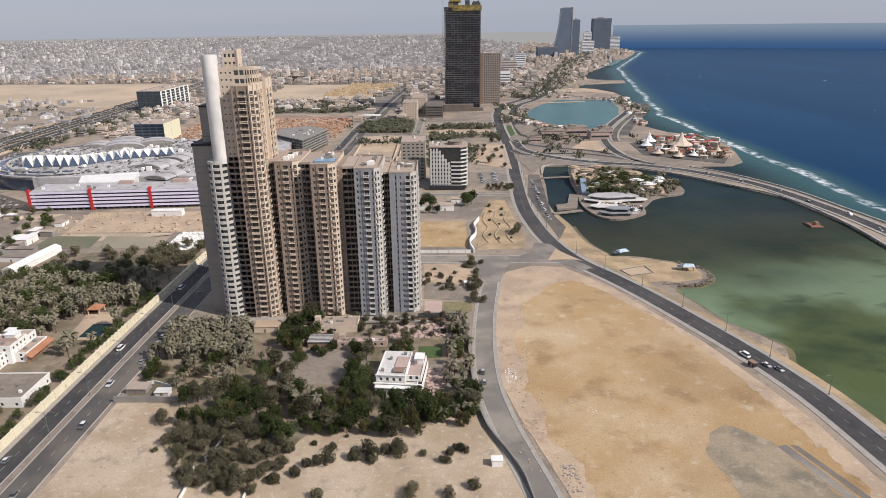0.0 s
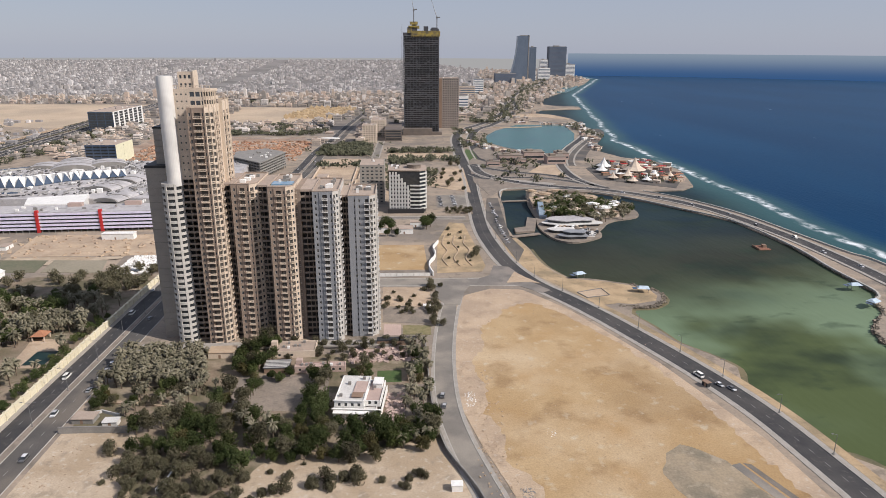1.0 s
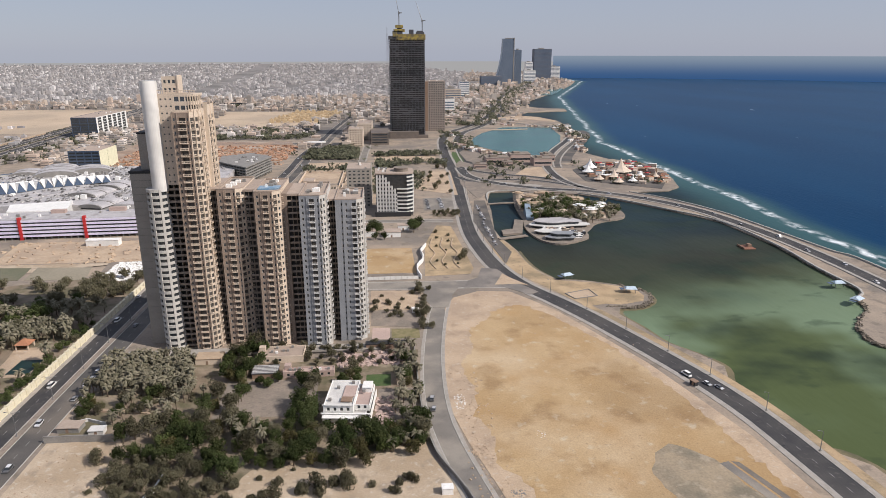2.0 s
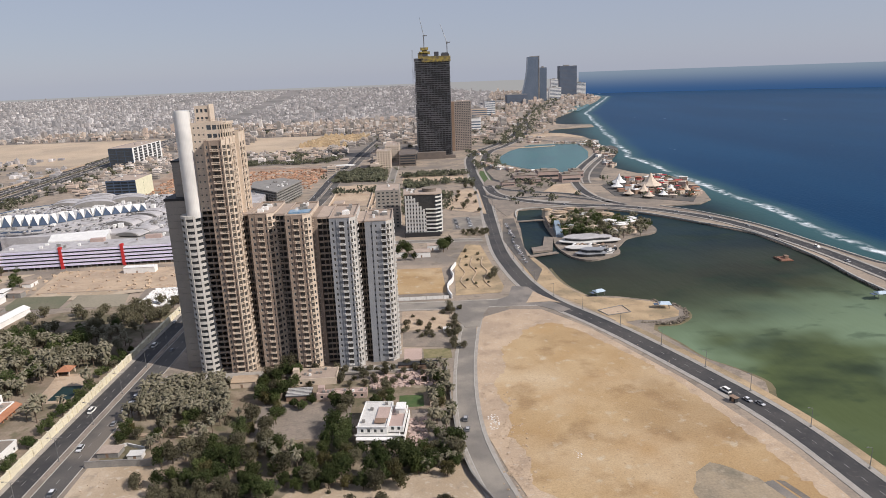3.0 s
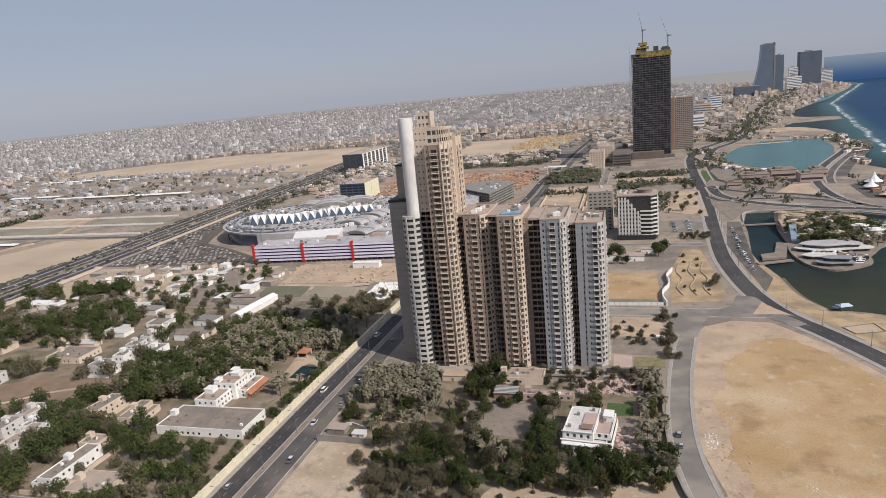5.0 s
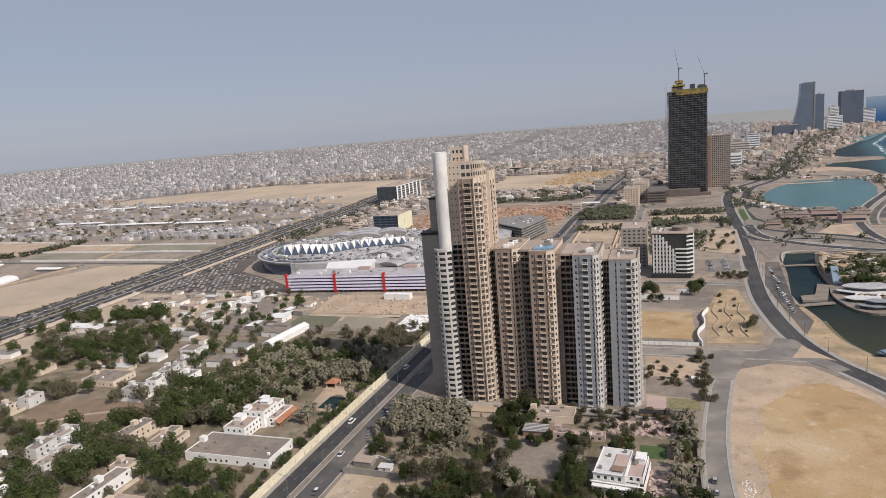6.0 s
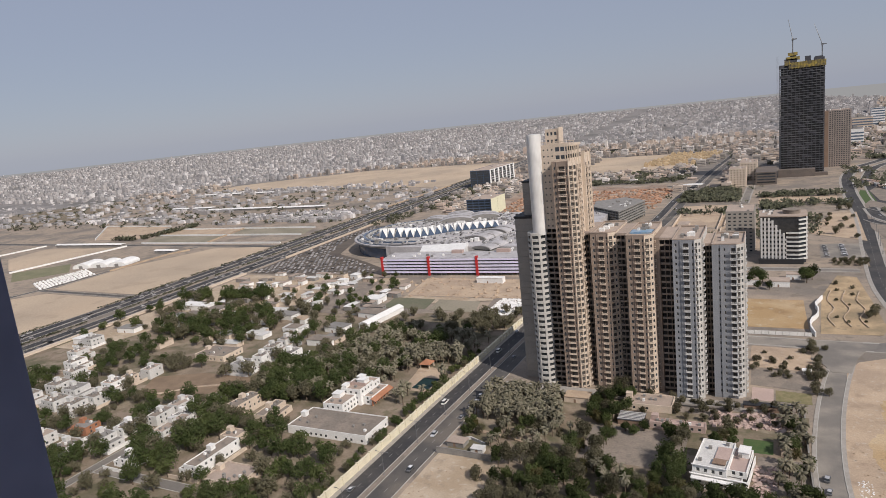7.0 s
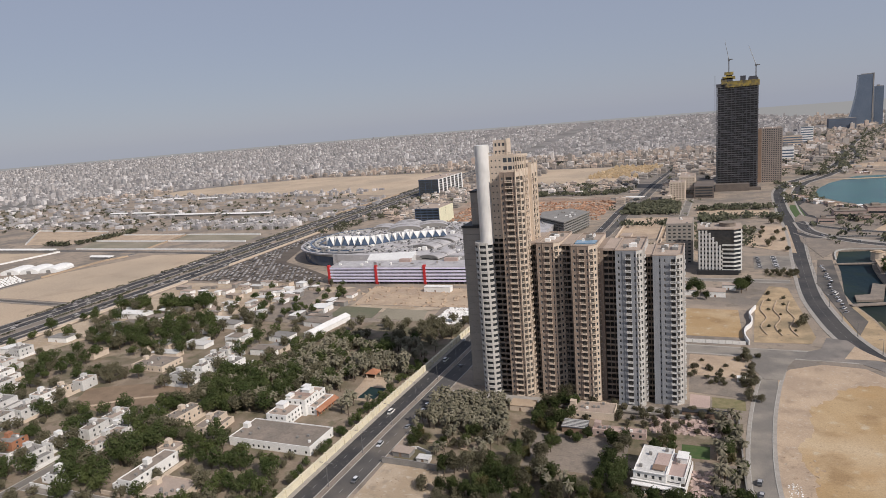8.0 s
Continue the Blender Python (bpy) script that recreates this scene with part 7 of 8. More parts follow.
layered(156, 577, 27, 13, 2, 3, "broad pale restaurant with layered wavy roofs")
layered(141, 552, 12, 7, 1, 8, "low pale restaurant wing with a wavy roof")
layered(147, 533, 13, 7, 2, 5, "dark glazed restaurant wing with a wavy roof")
steps = thing("terrace", (163, 544, 0.4), "stepped black and white waterfront terrace", "terrace")
for i in range(9):
    part("step", Shape().box(-8 + i * 0.5, -9 + i * 2.0, 0, 3 + i * 0.9, -7.1 + i * 2.0, 0.4 + i * 0.22), (M_WHITE, M_BLACK)[i % 2], steps)
for i in range(7):
    part("planter", Shape().box(-9 + (i * 5) % 19, -7.5 + i * 2.2, 0.5, -6.5 + (i * 5) % 19, -5.5 + i * 2.2, 3.0), (M_WHITE, M_GLASS)[i % 2], steps)
for i in range(14):
    um = thing("parasol", (136 + (i * 5.3) % 30, 556 + (i * 3.7) % 9, 0.4), "pale parasol on the waterfront terrace", "parasol", "parasols")
    part("pole", Shape().tube((0, 0, 0), (0, 0, 2.5), 0.06), M_STEEL, um)
    part("canopy", Shape().prism(ring(0, 0, 1.7, 8), 2.3, 3.0, top=ring(0, 0, 0.1, 8), bottom=True), (M_WHITE, M_CREAM, M_BROWN)[i % 3], um)
pavilion("restaurant", [(140, 690), (168, 694), (205, 690), (206, 702), (170, 708), (142, 704)], 5, M_YARD, M_CREAM, "long beige pavilion by the causeway", "restaurant")
for i, (x, y, r) in enumerate(((142, 612, 6), (152, 624, 7), (168, 612, 6), (160, 640, 6), (176, 676, 7), (146, 660, 6), (186, 606, 6), (184, 596, 5), (196, 602, 4), (206, 606, 5), (152, 684, 6), (172, 652, 6))):
    pavilion("pavilion", ring(x, y, r, 10, r * 0.8), 3.6 + i % 3, (M_PALE, M_WHITE, M_CREAM)[i % 3], M_CREAM, "small pale pavilion among the island palms")
for x, y, r in ((196, 612, 8), (207, 622, 7), (190, 628, 7), (214, 634, 5)):
    pavilion("pavilion", ring(x, y, r, 9, r * 0.7), 7.0, M_WHITE, M_CREAM, "white-roofed pavilion among the island palms")
for x, y, r in ((150, 676, 9), (166, 690, 8), (140, 690, 6)):
    pavilion("pavilion", ring(x, y, r, 12, r * 0.75), 7.5, M_PALE, M_CREAM, "pale layered pavilion among the island palms")
pavilion("restaurant", [(132, 640), (158, 645), (160, 668), (134, 668)], 5, M_PALE, M_CREAM, "beige pavilion among palms", "restaurant")
pavilion("restaurant", ring(196, 664, 9, 16), 6, M_PALE, M_CREAM, "round domed beige pavilion", "restaurant")
wedge = thing("glass_canopy", (135, 608, 0.3), "pale blue sloping glass canopy", "canopy", rz=-8)
part("canopy", Shape().add([(-3, -9, 0.2), (4, -9, 0.2), (3, 26, 0.2), (-4, 26, 0.2), (-3, -9, 2.4), (4, -9, 2.4), (2, 26, 8.5), (-3, 26, 8.5)], [(3, 2, 1, 0), (4, 5, 6, 7), (0, 1, 5, 4), (1, 2, 6, 5), (2, 3, 7, 6), (3, 0, 4, 7)]), mat("pale blue glass", (0.26, 0.33, 0.39), None, 0.3, 2, 0.25), wedge)
pavilion("terrace_deck", ring(168, 552, 6, 16, 5), 1.6, M_YARD, M_CONC, "white terrace with umbrellas at the water's edge", "terrace")


def tent(x, y, r, h, material, label, n=8, group="tents"):
    t = thing("tent", (x, y, 0.1), label, "tent", group)
    s = Shape()
    prof = [(r, 0.30 * h), (r * 0.55, 0.48 * h), (r * 0.22, 0.74 * h), (0.05 * r, h)]
    vs = []
    for q, z in prof:
        vs += [(q * math.cos(2 * math.pi * i / n), q * math.sin(2 * math.pi * i / n), z) for i in range(n)]
    fs = [(k * n + i, k * n + (i + 1) % n, (k + 1) * n + (i + 1) % n, (k + 1) * n + i) for k in range(3) for i in range(n)]
    s.add(vs, fs)
    part("canopy", s, material, t)
    p = Shape().tube((0, 0, 0), (0, 0, h), 0.15)
    part("mast", p, M_STEEL, t)
    pm_ = Shape().tube((0, 0, 0), (0, 0, 0.3 * h), 0.12).data("pole", M_STEEL)
    for i in range(0, n, 2):
        part("pole", pm_, None, t, m=pose(r * 0.97 * math.cos(2 * math.pi * i / n), r * 0.97 * math.sin(2 * math.pi * i / n), 0))
    return t


for x, y in ((190, 626), (199, 634), (208, 628), (216, 636), (205, 642), (194, 640), (184, 634), (212, 618), (221, 622)):
    tent(x, y, 5.5, 6.0, M_WHITE, "white canvas canopy on the island", group="island canopies")
for x, y, r, h, mt in ((300, 822, 15, 22, M_CREAM), (272, 862, 10, 16, M_WHITE), (262, 838, 8, 12, M_WHITE), (284, 800, 9, 12, M_CREAM), (318, 800, 8, 10, M_WHITE), (280, 770, 7, 9, M_CREAM), (300, 776, 6, 8, M_WHITE), (338, 800, 6, 9, M_CREAM), (330, 770, 6, 8, M_ORANGE), (262, 790, 7, 9, M_CREAM)):
    tent(x, y, r, h, mt, "cream and white peaked tent of the seaside park", group="seaside tents")
for i in range(60):
    x, y = r4.uniform(250, 350), r4.uniform(760, 915)
    if not inside(x, y, [(255, 775), (318, 738), (350, 790), (364, 915), (300, 925), (258, 850)]):
        continue
    shed_box(x, y, r4.uniform(4, 10), r4.uniform(4, 8), r4.uniform(3, 6), r4.choice((M_CREAM, M_PINK, M_WHITE, M_BROWN)), r4.choice((M_ORANGE, M_BROWN, M_CREAM, M_WHITE, M_RED)), "small kiosk of the seaside park", r4.uniform(-30, 30), "kiosk")
for x, y, w, dp, h in ((140, 925, 34, 22, 9), (178, 940, 30, 26, 11), (205, 905, 26, 24, 10), (228, 940, 16, 30, 9), (118, 890, 18, 14, 6), (160, 900, 14, 12, 7)):
    t = thing("corniche_building", (x, y, 0), "low brown and beige building on the corniche", "building", "corniche buildings")
    part("wall", Shape().box(0, 0, 0, w, dp, h), M_PINK, t)
    part("window_band", Shape().box(1, -0.1, h * 0.3, w - 1, 0, h * 0.55), M_GLASS, t)
    part("roof", Shape().box(-0.4, -0.4, h, w + 0.4, dp + 0.4, h + 0.6).box(w * 0.2, dp * 0.3, h + 0.6, w * 0.5, dp * 0.7, h + 3), M_YARD, t)
for (x, y, rot_) in ((125, 433, 20), (160, 402, -10), (306, 401, 0), (298, 371, 30)):
    t = thing("beach_pavilion", (x, y, 0.06), "beach pavilion with a pale blue and white roof", "pavilion", "beach pavilions", rz=rot_)
    for i in range(4):
        part("post", Shape().box(-0.15, -0.15, 0, 0.15, 0.15, 3.0), M_STEEL, t, m=pose(-3 + 6 * (i % 2), -2 + 4 * (i // 2), 0))
    part("roof", Shape().add([(-4, -3, 3.0), (4, -3, 3.0), (4, 3, 3.0), (-4, 3, 3.0), (-2.4, 0, 4.4), (2.4, 0, 4.4)], [(0, 1, 5, 4), (1, 2, 5), (2, 3, 4, 5), (3, 0, 4), (3, 2, 1, 0)]), mat("pale blue roof", (0.50, 0.60, 0.68), None, 0.5, 3, 0.6), t)
    part("side_roof", Shape().box(-7, -2, 2.4, -4.1, 2, 2.6), M_BGLASS, t)
bridge = thing("footbridge", (0, 0, 0), "low pale bridge to the island", "bridge", kind="structure")
part("deck", strip(Shape(), [(94, 537), (120, 546)], -2.5, 2.5, 0.1, 0.9), M_YARD, bridge)
part("deck", strip(Shape(), [(104, 672), (136, 676)], -2, 2, 0.1, 0.9), M_YARD, bridge)
raft = thing("raft", (295, 500, -1.2), "small red-brown floating platform", "raft")
part("deck", Shape().box(-5, -6, -0.2, 5, 6, 0.6), mat("faded red deck", (0.27, 0.12, 0.075), (0.22, 0.11, 0.075), 0.3, 2.0, 0.9), raft)
part("rail", Shape().box(-5, -6, 0.6, -4.7, 6, 1.5), M_BROWN, raft)
part("hut", Shape().box(1, -1, 0.6, 4, 3, 2.8), M_BROWN, raft)
flat("quay", [(100, 552), (118, 556), (128, 600), (120, 604), (112, 570), (101, 566)], 0.5, M_YARD, "paved quay round the small basin", "quay", 3.0)
# quay edges
for pts, lab in ((QUAY[1:12], "pale concrete sea wall of the causeway"), (QUAY[20:27], "pale concrete sea wall of the causeway")):
    wall_line(pts, 1.0, 1.2, M_KERB, lab, "sea_wall")

# ---------------- vehicles and lamps ----------------


def car_proto(kind):
    t = thing("car", (0, 0, 0), {"car": "small parked passenger car", "van": "white delivery van on the road", "suv": "dark large passenger car"}[kind] + " with dark windows", "car", "cars")
    ln, w, h = {"car": (4.5, 1.8, 1.45), "van": (5.6, 2.0, 2.3), "suv": (4.9, 1.95, 1.8)}[kind]
    a = -ln / 2
    mt = M_WHITE if kind == "van" else M_CAR
    z1 = h * 0.56
    body = Shape().add([(a, -w / 2, 0.35), (-a, -w / 2, 0.35), (-a, w / 2, 0.35), (a, w / 2, 0.35), (a, -w / 2, z1), (-a, -w / 2, z1 * 0.9), (-a, w / 2, z1 * 0.9), (a, w / 2, z1)],
                       [(3, 2, 1, 0), (4, 5, 6, 7), (0, 1, 5, 4), (1, 2, 6, 5), (2, 3, 7, 6), (3, 0, 4, 7)])
    part("body", body, mt, t)
    c0, c1 = (a + 0.2, -a - 1.0) if kind == "van" else (a + 0.5, -a - 1.2)
    g = Shape().prism([(c0, -w / 2 + 0.05), (c1, -w / 2 + 0.05), (c1, w / 2 - 0.05), (c0, w / 2 - 0.05)], z1 * 0.95, h - 0.08, top=[(c0 + 0.35, -w / 2 + 0.2), (c1 - 0.7, -w / 2 + 0.2), (c1 - 0.7, w / 2 - 0.2), (c0 + 0.35, w / 2 - 0.2)])
    part("window", g, M_GLASS, t)
    part("roof", Shape().box(c0 + 0.35, -w / 2 + 0.2, h - 0.08, c1 - 0.7, w / 2 - 0.2, h), mt, t)
    wm = Shape().tube((0, -0.11, 0), (0, 0.11, 0), 0.34, n=10).data("wheel", M_BLACK)
    for x in (a + 0.85, -a - 0.85):
        for y in (-w / 2 + 0.1, w / 2 - 0.1):
            part("wheel", wm, None, t, m=pose(x, y, 0.34))
    return t


CARS = [car_proto(k) for k in ("car", "suv", "van")]
DONE = set()


def park(kind, x, y, rz, z=0.06):
    p = CARS[kind]
    if kind not in DONE:
        DONE.add(kind)
        p.matrix_basis = pose(x, y, z, 0, 0, rz)
    else:
        copy_thing(p, pose(x, y, z, 0, 0, rz))


for x, y, rz, k in ((152, 275, -72, 0), (156, 271, -72, 0), (146, 285, 108, 2), (-164, 300, 90, 2), (-153, 265, -88, 1), (-148, 300, 90, 0), (-147.5, 306, 90, 0), (-147.6, 313, 90, 1), (-147.4, 286, 90, 0), (-148.5, 232, -90, 1), (-165, 420, 90, 0),
                    (-150, 372, 90, 0), (-166, 210, 90, 0), (-151, 190, -90, 0), (18, 272, 80, 1), (18.2, 263, 80, 0)):
    park(k, x, y, rz, 0.08)
for i in range(9):
    park(i % 2, -134 + i * 3.0, 323, 90, 0.07)
for i in range(16):
    park(i % 3 if i % 5 == 0 else i % 2, 88 + r4.uniform(-1, 1) + (3.0 if i > 8 else 0), 520 + i * 9.5, 60, 0.1)
for i in range(14):
    park(i % 2, 41 + (i % 2) * 14, 655 + i * 3.4, 0, 0.12)
for line, offs in ((BOULEVARD, (-8, 5)), (FARROAD, (-3, 3)), (CAUSEWAY, (-2.6, 2.6))):
    for i in range(6, len(line) - 2, 5):
        if line[i][1] < 330 and line is BOULEVARD:
            continue
        o = offs[i % 2]
        p = side(line, o)[i]
        q = side(line, o)[i + 1]
        if p[1] < 2200:
            park(i % 3 if i % 7 == 0 else i % 2, p[0], p[1], math.degrees(math.atan2(q[1] - p[1], q[0] - p[0])), 0.08)
cs = Shape()
for row in range(30):
    for i in range(64):
        x, y = -578 + i * 3.0, 566 + row * 10.5 + (i % 2) * 4.9
        if r4.random() < 0.34 or not inside(x, y, [(-546, 570), (-390, 566), (-390, 590), (-432, 622), (-505, 660), (-535, 740), (-545, 850), (-560, 850)]):
            continue
        cs.box(x - 0.9, y - 2.2, 0.4, x + 0.9, y + 2.2, 1.0).box(x - 0.8, y - 1.2, 1.0, x + 0.8, y + 1.3, 1.5)
M_CARS = mat("assorted car paint", (0.26, 0.245, 0.235), (0.22, 0.21, 0.205), 0.5, 3, 0.4, island=0.98)
solid("parked_cars", cs, M_CARS, "rows of parked cars outside the mall", "cars", kind="stuff")
hs = Shape()
for off in (-30, -24, -16, -10, 10, 16, 24, 30):
    ln = side(HIGHWAY, off)
    for a, b in zip(ln, ln[1:]):
        for q in range(1):
            u = r4.random()
            x, y = a[0] + (b[0] - a[0]) * u, a[1] + (b[1] - a[1]) * u
            if 250 < y < 2200:
                hs.box(x - 0.95, y - 2.3, 0.35, x + 0.95, y + 2.3, 1.1).box(x - 0.85, y - 1.2, 1.1, x + 0.85, y + 1.3, 1.6)
solid("highway_cars", hs, M_CARS, "cars spread along the highway", "cars", kind="stuff")


def lamp_proto(h, arm, double, label):
    t = thing("street_lamp", (0, 0, 0), label, "street lamp", "street lamps")
    part("pole", Shape().tube((0, 0, 0), (0, 0, h), 0.16, 0.09, 8), M_STEEL, t)
    for s in ((-1, 1) if double else (1,)):
        arm_ob = part("arm", Shape().tube((0, 0, h - 0.1), (s * arm, 0, h + 0.5), 0.08, 0.06), M_STEEL, t)
        part("lamp_head", Shape().box(min(s * arm, s * (arm + 1.0)), -0.2, h + 0.42, max(s * arm, s * (arm + 1.0)), 0.2, h + 0.6), M_STEEL, arm_ob)
    part("base", Shape().box(-0.4, -0.4, -0.1, 0.4, 0.4, 0.4), M_CONC, t)
    return t


l1 = lamp_proto(11, 2.2, True, "grey double-armed street lamp on the median")
ys = [p for p in BOULEVARD if 60 < p[1] < 900]
for k, y in enumerate(range(70, 900, 31)):
    i = min(range(len(ys)), key=lambda q: abs(ys[q][1] - y))
    a = ys[i]
    m = pose(a[0] - 0.3, y, 0.2)
    if k == 0:
        l1.matrix_basis = m
    else:
        copy_thing(l1, m)
l2 = lamp_proto(9, 1.8, False, "grey street lamp beside the coast road")
first = True
acc = 0
ln = side(COAST, 7.2)
for a, b in zip(ln, ln[1:]):
    acc += math.hypot(b[0] - a[0], b[1] - a[1])
    if acc > 30:
        acc = 0
        m = pose(a[0], a[1], 0.15, 0, 0, math.degrees(math.atan2(b[1] - a[1], b[0] - a[0])) + 90)
        if first:
            l2.matrix_basis, first = m, False
        else:
            copy_thing(l2, m)

# ---------------- planting ----------------
grove(BROAD, [(-112, 230), (-113, 250), (-86, 262), (-46, 246), (-8, 245), (14, 250), (13, 229), (-20, 221), (-48, 224), (-58, 218), (-80, 222)], 84, 4.0, 0.85, 1.35, HOUSES)
grove(OLIVE, [(-112, 230), (-96, 194), (-68, 191), (-56, 207), (-60, 220), (-84, 226)], 40, 3.8, 0.8, 1.25, HOUSES)
grove(PALMS, [(-143, 287), (-143, 322), (-103, 322), (-94, 287)], 118, 2.7, 0.95, 1.25, [(-103, -86, 315, 327)])
grove(PALMS, [(-70, 236), (-50, 236), (-50, 250), (-70, 262)], 8, 4, 0.9, 1.2, HOUSES)
grove(BROAD, [(-87, 290), (-85, 324), (-72, 332), (-66, 312), (-74, 296)], 16, 3.8, 0.9, 1.2, HOUSES)
grove(BROAD, [(-86, 262), (-64, 262), (-66, 284), (-84, 284)], 6, 5, 0.9, 1.3, HOUSES)
grove(BROAD, [(-140, 268), (-100, 260), (-100, 286), (-140, 284)], 16, 3.6, 0.5, 0.9, [(-145, -127, 250, 267)])
grove(PALMS, [(-126, 262), (-104, 258), (-88, 284), (-126, 284)], 14, 3.2, 0.8, 1.1)
grove(SHRUB, [(-140, 268), (-100, 260), (-88, 288), (-140, 286)], 18, 3.0, 0.7, 1.3)
grove(PALMS, [(-2, 230), (14, 234), (12, 332), (2, 332)], 30, 3.0, 0.9, 1.3, HOUSES)
grove(BROAD, [(0, 236), (13, 236), (11, 330), (5, 330)], 14, 4.5, 0.7, 1.0, HOUSES)
grove(OLIVE, [(-62, 310), (4, 310), (4, 332), (-62, 334)], 30, 4.0, 0.6, 1.0, HOUSES)
grove(BROAD, [(-78, 298), (-40, 300), (-36, 290), (-78, 290)], 7, 4.5, 0.7, 1.0, HOUSES)
grove(BROAD, [(-30, 284), (-14, 284), (-14, 304), (-22, 304)], 6, 4.0, 0.7, 1.0, HOUSES)
for x, y, s_ in ((-16, 251, 0.7), (-72, 331, 1.5), (-69, 328, 1.3), (-74, 326, 1.2)):
    plant(BROAD, x, y, s_)
grove(BROAD, [(-44, 246), (-34, 246), (-34, 284), (-44, 290)], 12, 4.2, 0.9, 1.25, HOUSES)
grove(PALMS, [(-230, 286), (-178, 292), (-176, 400), (-230, 405)], 70, 3.8, 1.0, 1.4, HOUSES, True)
grove(PALMS, [(-290, 286), (-231, 286), (-231, 405), (-262, 405)], 110, 3.8, 1.0, 1.4, HOUSES, True)
grove(FARBROAD + FAROLIVE, [(-300, 270), (-232, 280), (-200, 360), (-184, 415), (-290, 400)], 140, 3.8, 0.9, 1.45, HOUSES, True)
grove(FARBROAD, [(-182, 150), (-175.5, 150), (-173.5, 372), (-178.5, 372)], 64, 2.8, 0.5, 0.75, HOUSES[:-4], True)
grove(PALMS, [(-214, 330), (-180, 346), (-178, 372), (-214, 372)], 34, 3.2, 1.0, 1.4, HOUSES)
grove(FARBROAD, [(-260, 150), (-180, 150), (-182, 250), (-260, 262)], 46, 4.4, 1.0, 1.5, HOUSES + LANES, True)
grove(FAROLIVE, [(-260, 150), (-180, 150), (-182, 250), (-260, 262)], 44, 4.0, 0.7, 1.2, HOUSES + LANES, True)
grove(FARBROAD + FAROLIVE, [(-370, 150), (-261, 150), (-261, 262), (-300, 290), (-470, 330), (-490, 190)], 200, 4.6, 0.9, 1.5, HOUSES + LANES, True)
grove(FARBROAD + FAROLIVE, [(-350, 150), (-200, 150), (-200, 262), (-350, 270)], 46, 4.6, 0.8, 1.3, HOUSES + LANES, True)
grove(FAROLIVE, [(-535, 310), (-300, 300), (-190, 400), (-190, 455), (-300, 450), (-535, 440)], 110, 5.5, 1.0, 1.7, HOUSES, True)
grove(FARBROAD, [(-492, 372), (-470, 400), (-430, 428), (-395, 425), (-360, 380), (-372, 362), (-430, 356)], 46, 5.5, 1.2, 1.8, HOUSES, True)
grove(FARBROAD, [(-530, 446), (-520, 462), (-502, 460), (-506, 446)], 8, 4.0, 1.5, 2.0, (), True)
grove(FARBROAD, [(-486, 458), (-470, 474), (-440, 482), (-440, 466), (-470, 452)], 18, 4.4, 1.4, 1.9, (), True)
grove(FARBROAD, [(-300, 268), (-262, 272), (-232, 284), (-232, 300), (-300, 330)], 38, 4.6, 1.2, 1.7, HOUSES, True)
grove(FARBROAD, [(-300, 200), (-262, 200), (-262, 250), (-300, 250)], 12, 5.0, 1.2, 1.7, HOUSES + LANES, True)
grove(FARBROAD, [(-545, 310), (-300, 300), (-300, 440), (-545, 440)], 40, 8, 1.1, 1.6, HOUSES, True)
grove(FAROLIVE, [(-215, 418), (-176, 418), (-172, 470), (-205, 455)], 30, 4.2, 1.0, 1.5, (), True)
grove(FARBROAD, [(-420, 450), (-310, 450), (-330, 560), (-420, 560)], 34, 8, 0.7, 1.2, (), True)
grove(FAROLIVE, [(-545, 445), (-400, 445), (-400, 480), (-545, 480)], 24, 8, 0.9, 1.4, (), True)
grove(OLIVE, [(-12, 374), (20, 370), (20, 380), (-12, 386)], 12, 3.2, 0.6, 0.9)
grove(OLIVE, [(16, 350), (24, 350), (26, 420), (16, 420)], 14, 3.8, 0.7, 1.1)
grove(SHRUB, [(-12, 386), (18, 384), (18, 417), (-12, 419)], 7, 6, 0.8, 1.3)
for x, y, s in ((-14, 572, 1.7), (-9, 566, 1.4), (22, 566, 1.6), (26, 575, 1.4), (-18, 560, 1.3), (20, 580, 1.2), (-4, 545, 0.8), (-12, 545, 0.8)):
    plant(BROAD[:4], x, y, s)
grove(SHRUB, [(28, 455), (56, 455), (56, 570), (40, 570)], 9, 9, 0.7, 1.2)
plant(OLIVE, 58, 486, 1.4)
plant(OLIVE, 54, 482, 0.9)
grove(OLIVE, [(44, 623), (69, 621), (69, 641), (44, 643)], 16, 4.5, 0.6, 1.0)
grove(OLIVE, [(32, 740), (78, 730), (80, 900), (50, 900)], 14, 9, 0.8, 1.5)
grove(PALMS, [(134, 596), (180, 580), (212, 590), (228, 618), (226, 655), (190, 694), (140, 684)], 150, 3.0, 0.9, 1.3, (), True)
grove(FARBROAD, [(134, 596), (176, 588), (220, 612), (214, 660), (184, 684), (138, 676)], 100, 3.8, 0.9, 1.3, (), True)
grove(FARBROAD + PALMS, [(196, 600), (222, 604), (230, 622), (228, 650), (206, 650)], 30, 3.4, 0.7, 1.1, (), True)
for x, y, s in ((-117, 235, 1.3), (-112, 215, 0.6), (-45, 206, 1.3), (-34, 209, 1.5), (-29, 211, 1.4), (-18, 212, 1.4), (-23, 213, 1.3), (0, 206, 0.8), (5, 214, 0.7), (10, 192, 1.1), (-12, 188, 1.2), (1, 187, 1.0), (-45, 188, 1.3), (-81, 193, 1.1), (-55, 200, 1.2), (-100, 232, 1.3), (-106, 226, 1.4), (-108, 220, 1.2), (-62, 196, 1.4), (-66, 203, 1.4)):
    plant(SHRUB, x, y, s * 1.45)
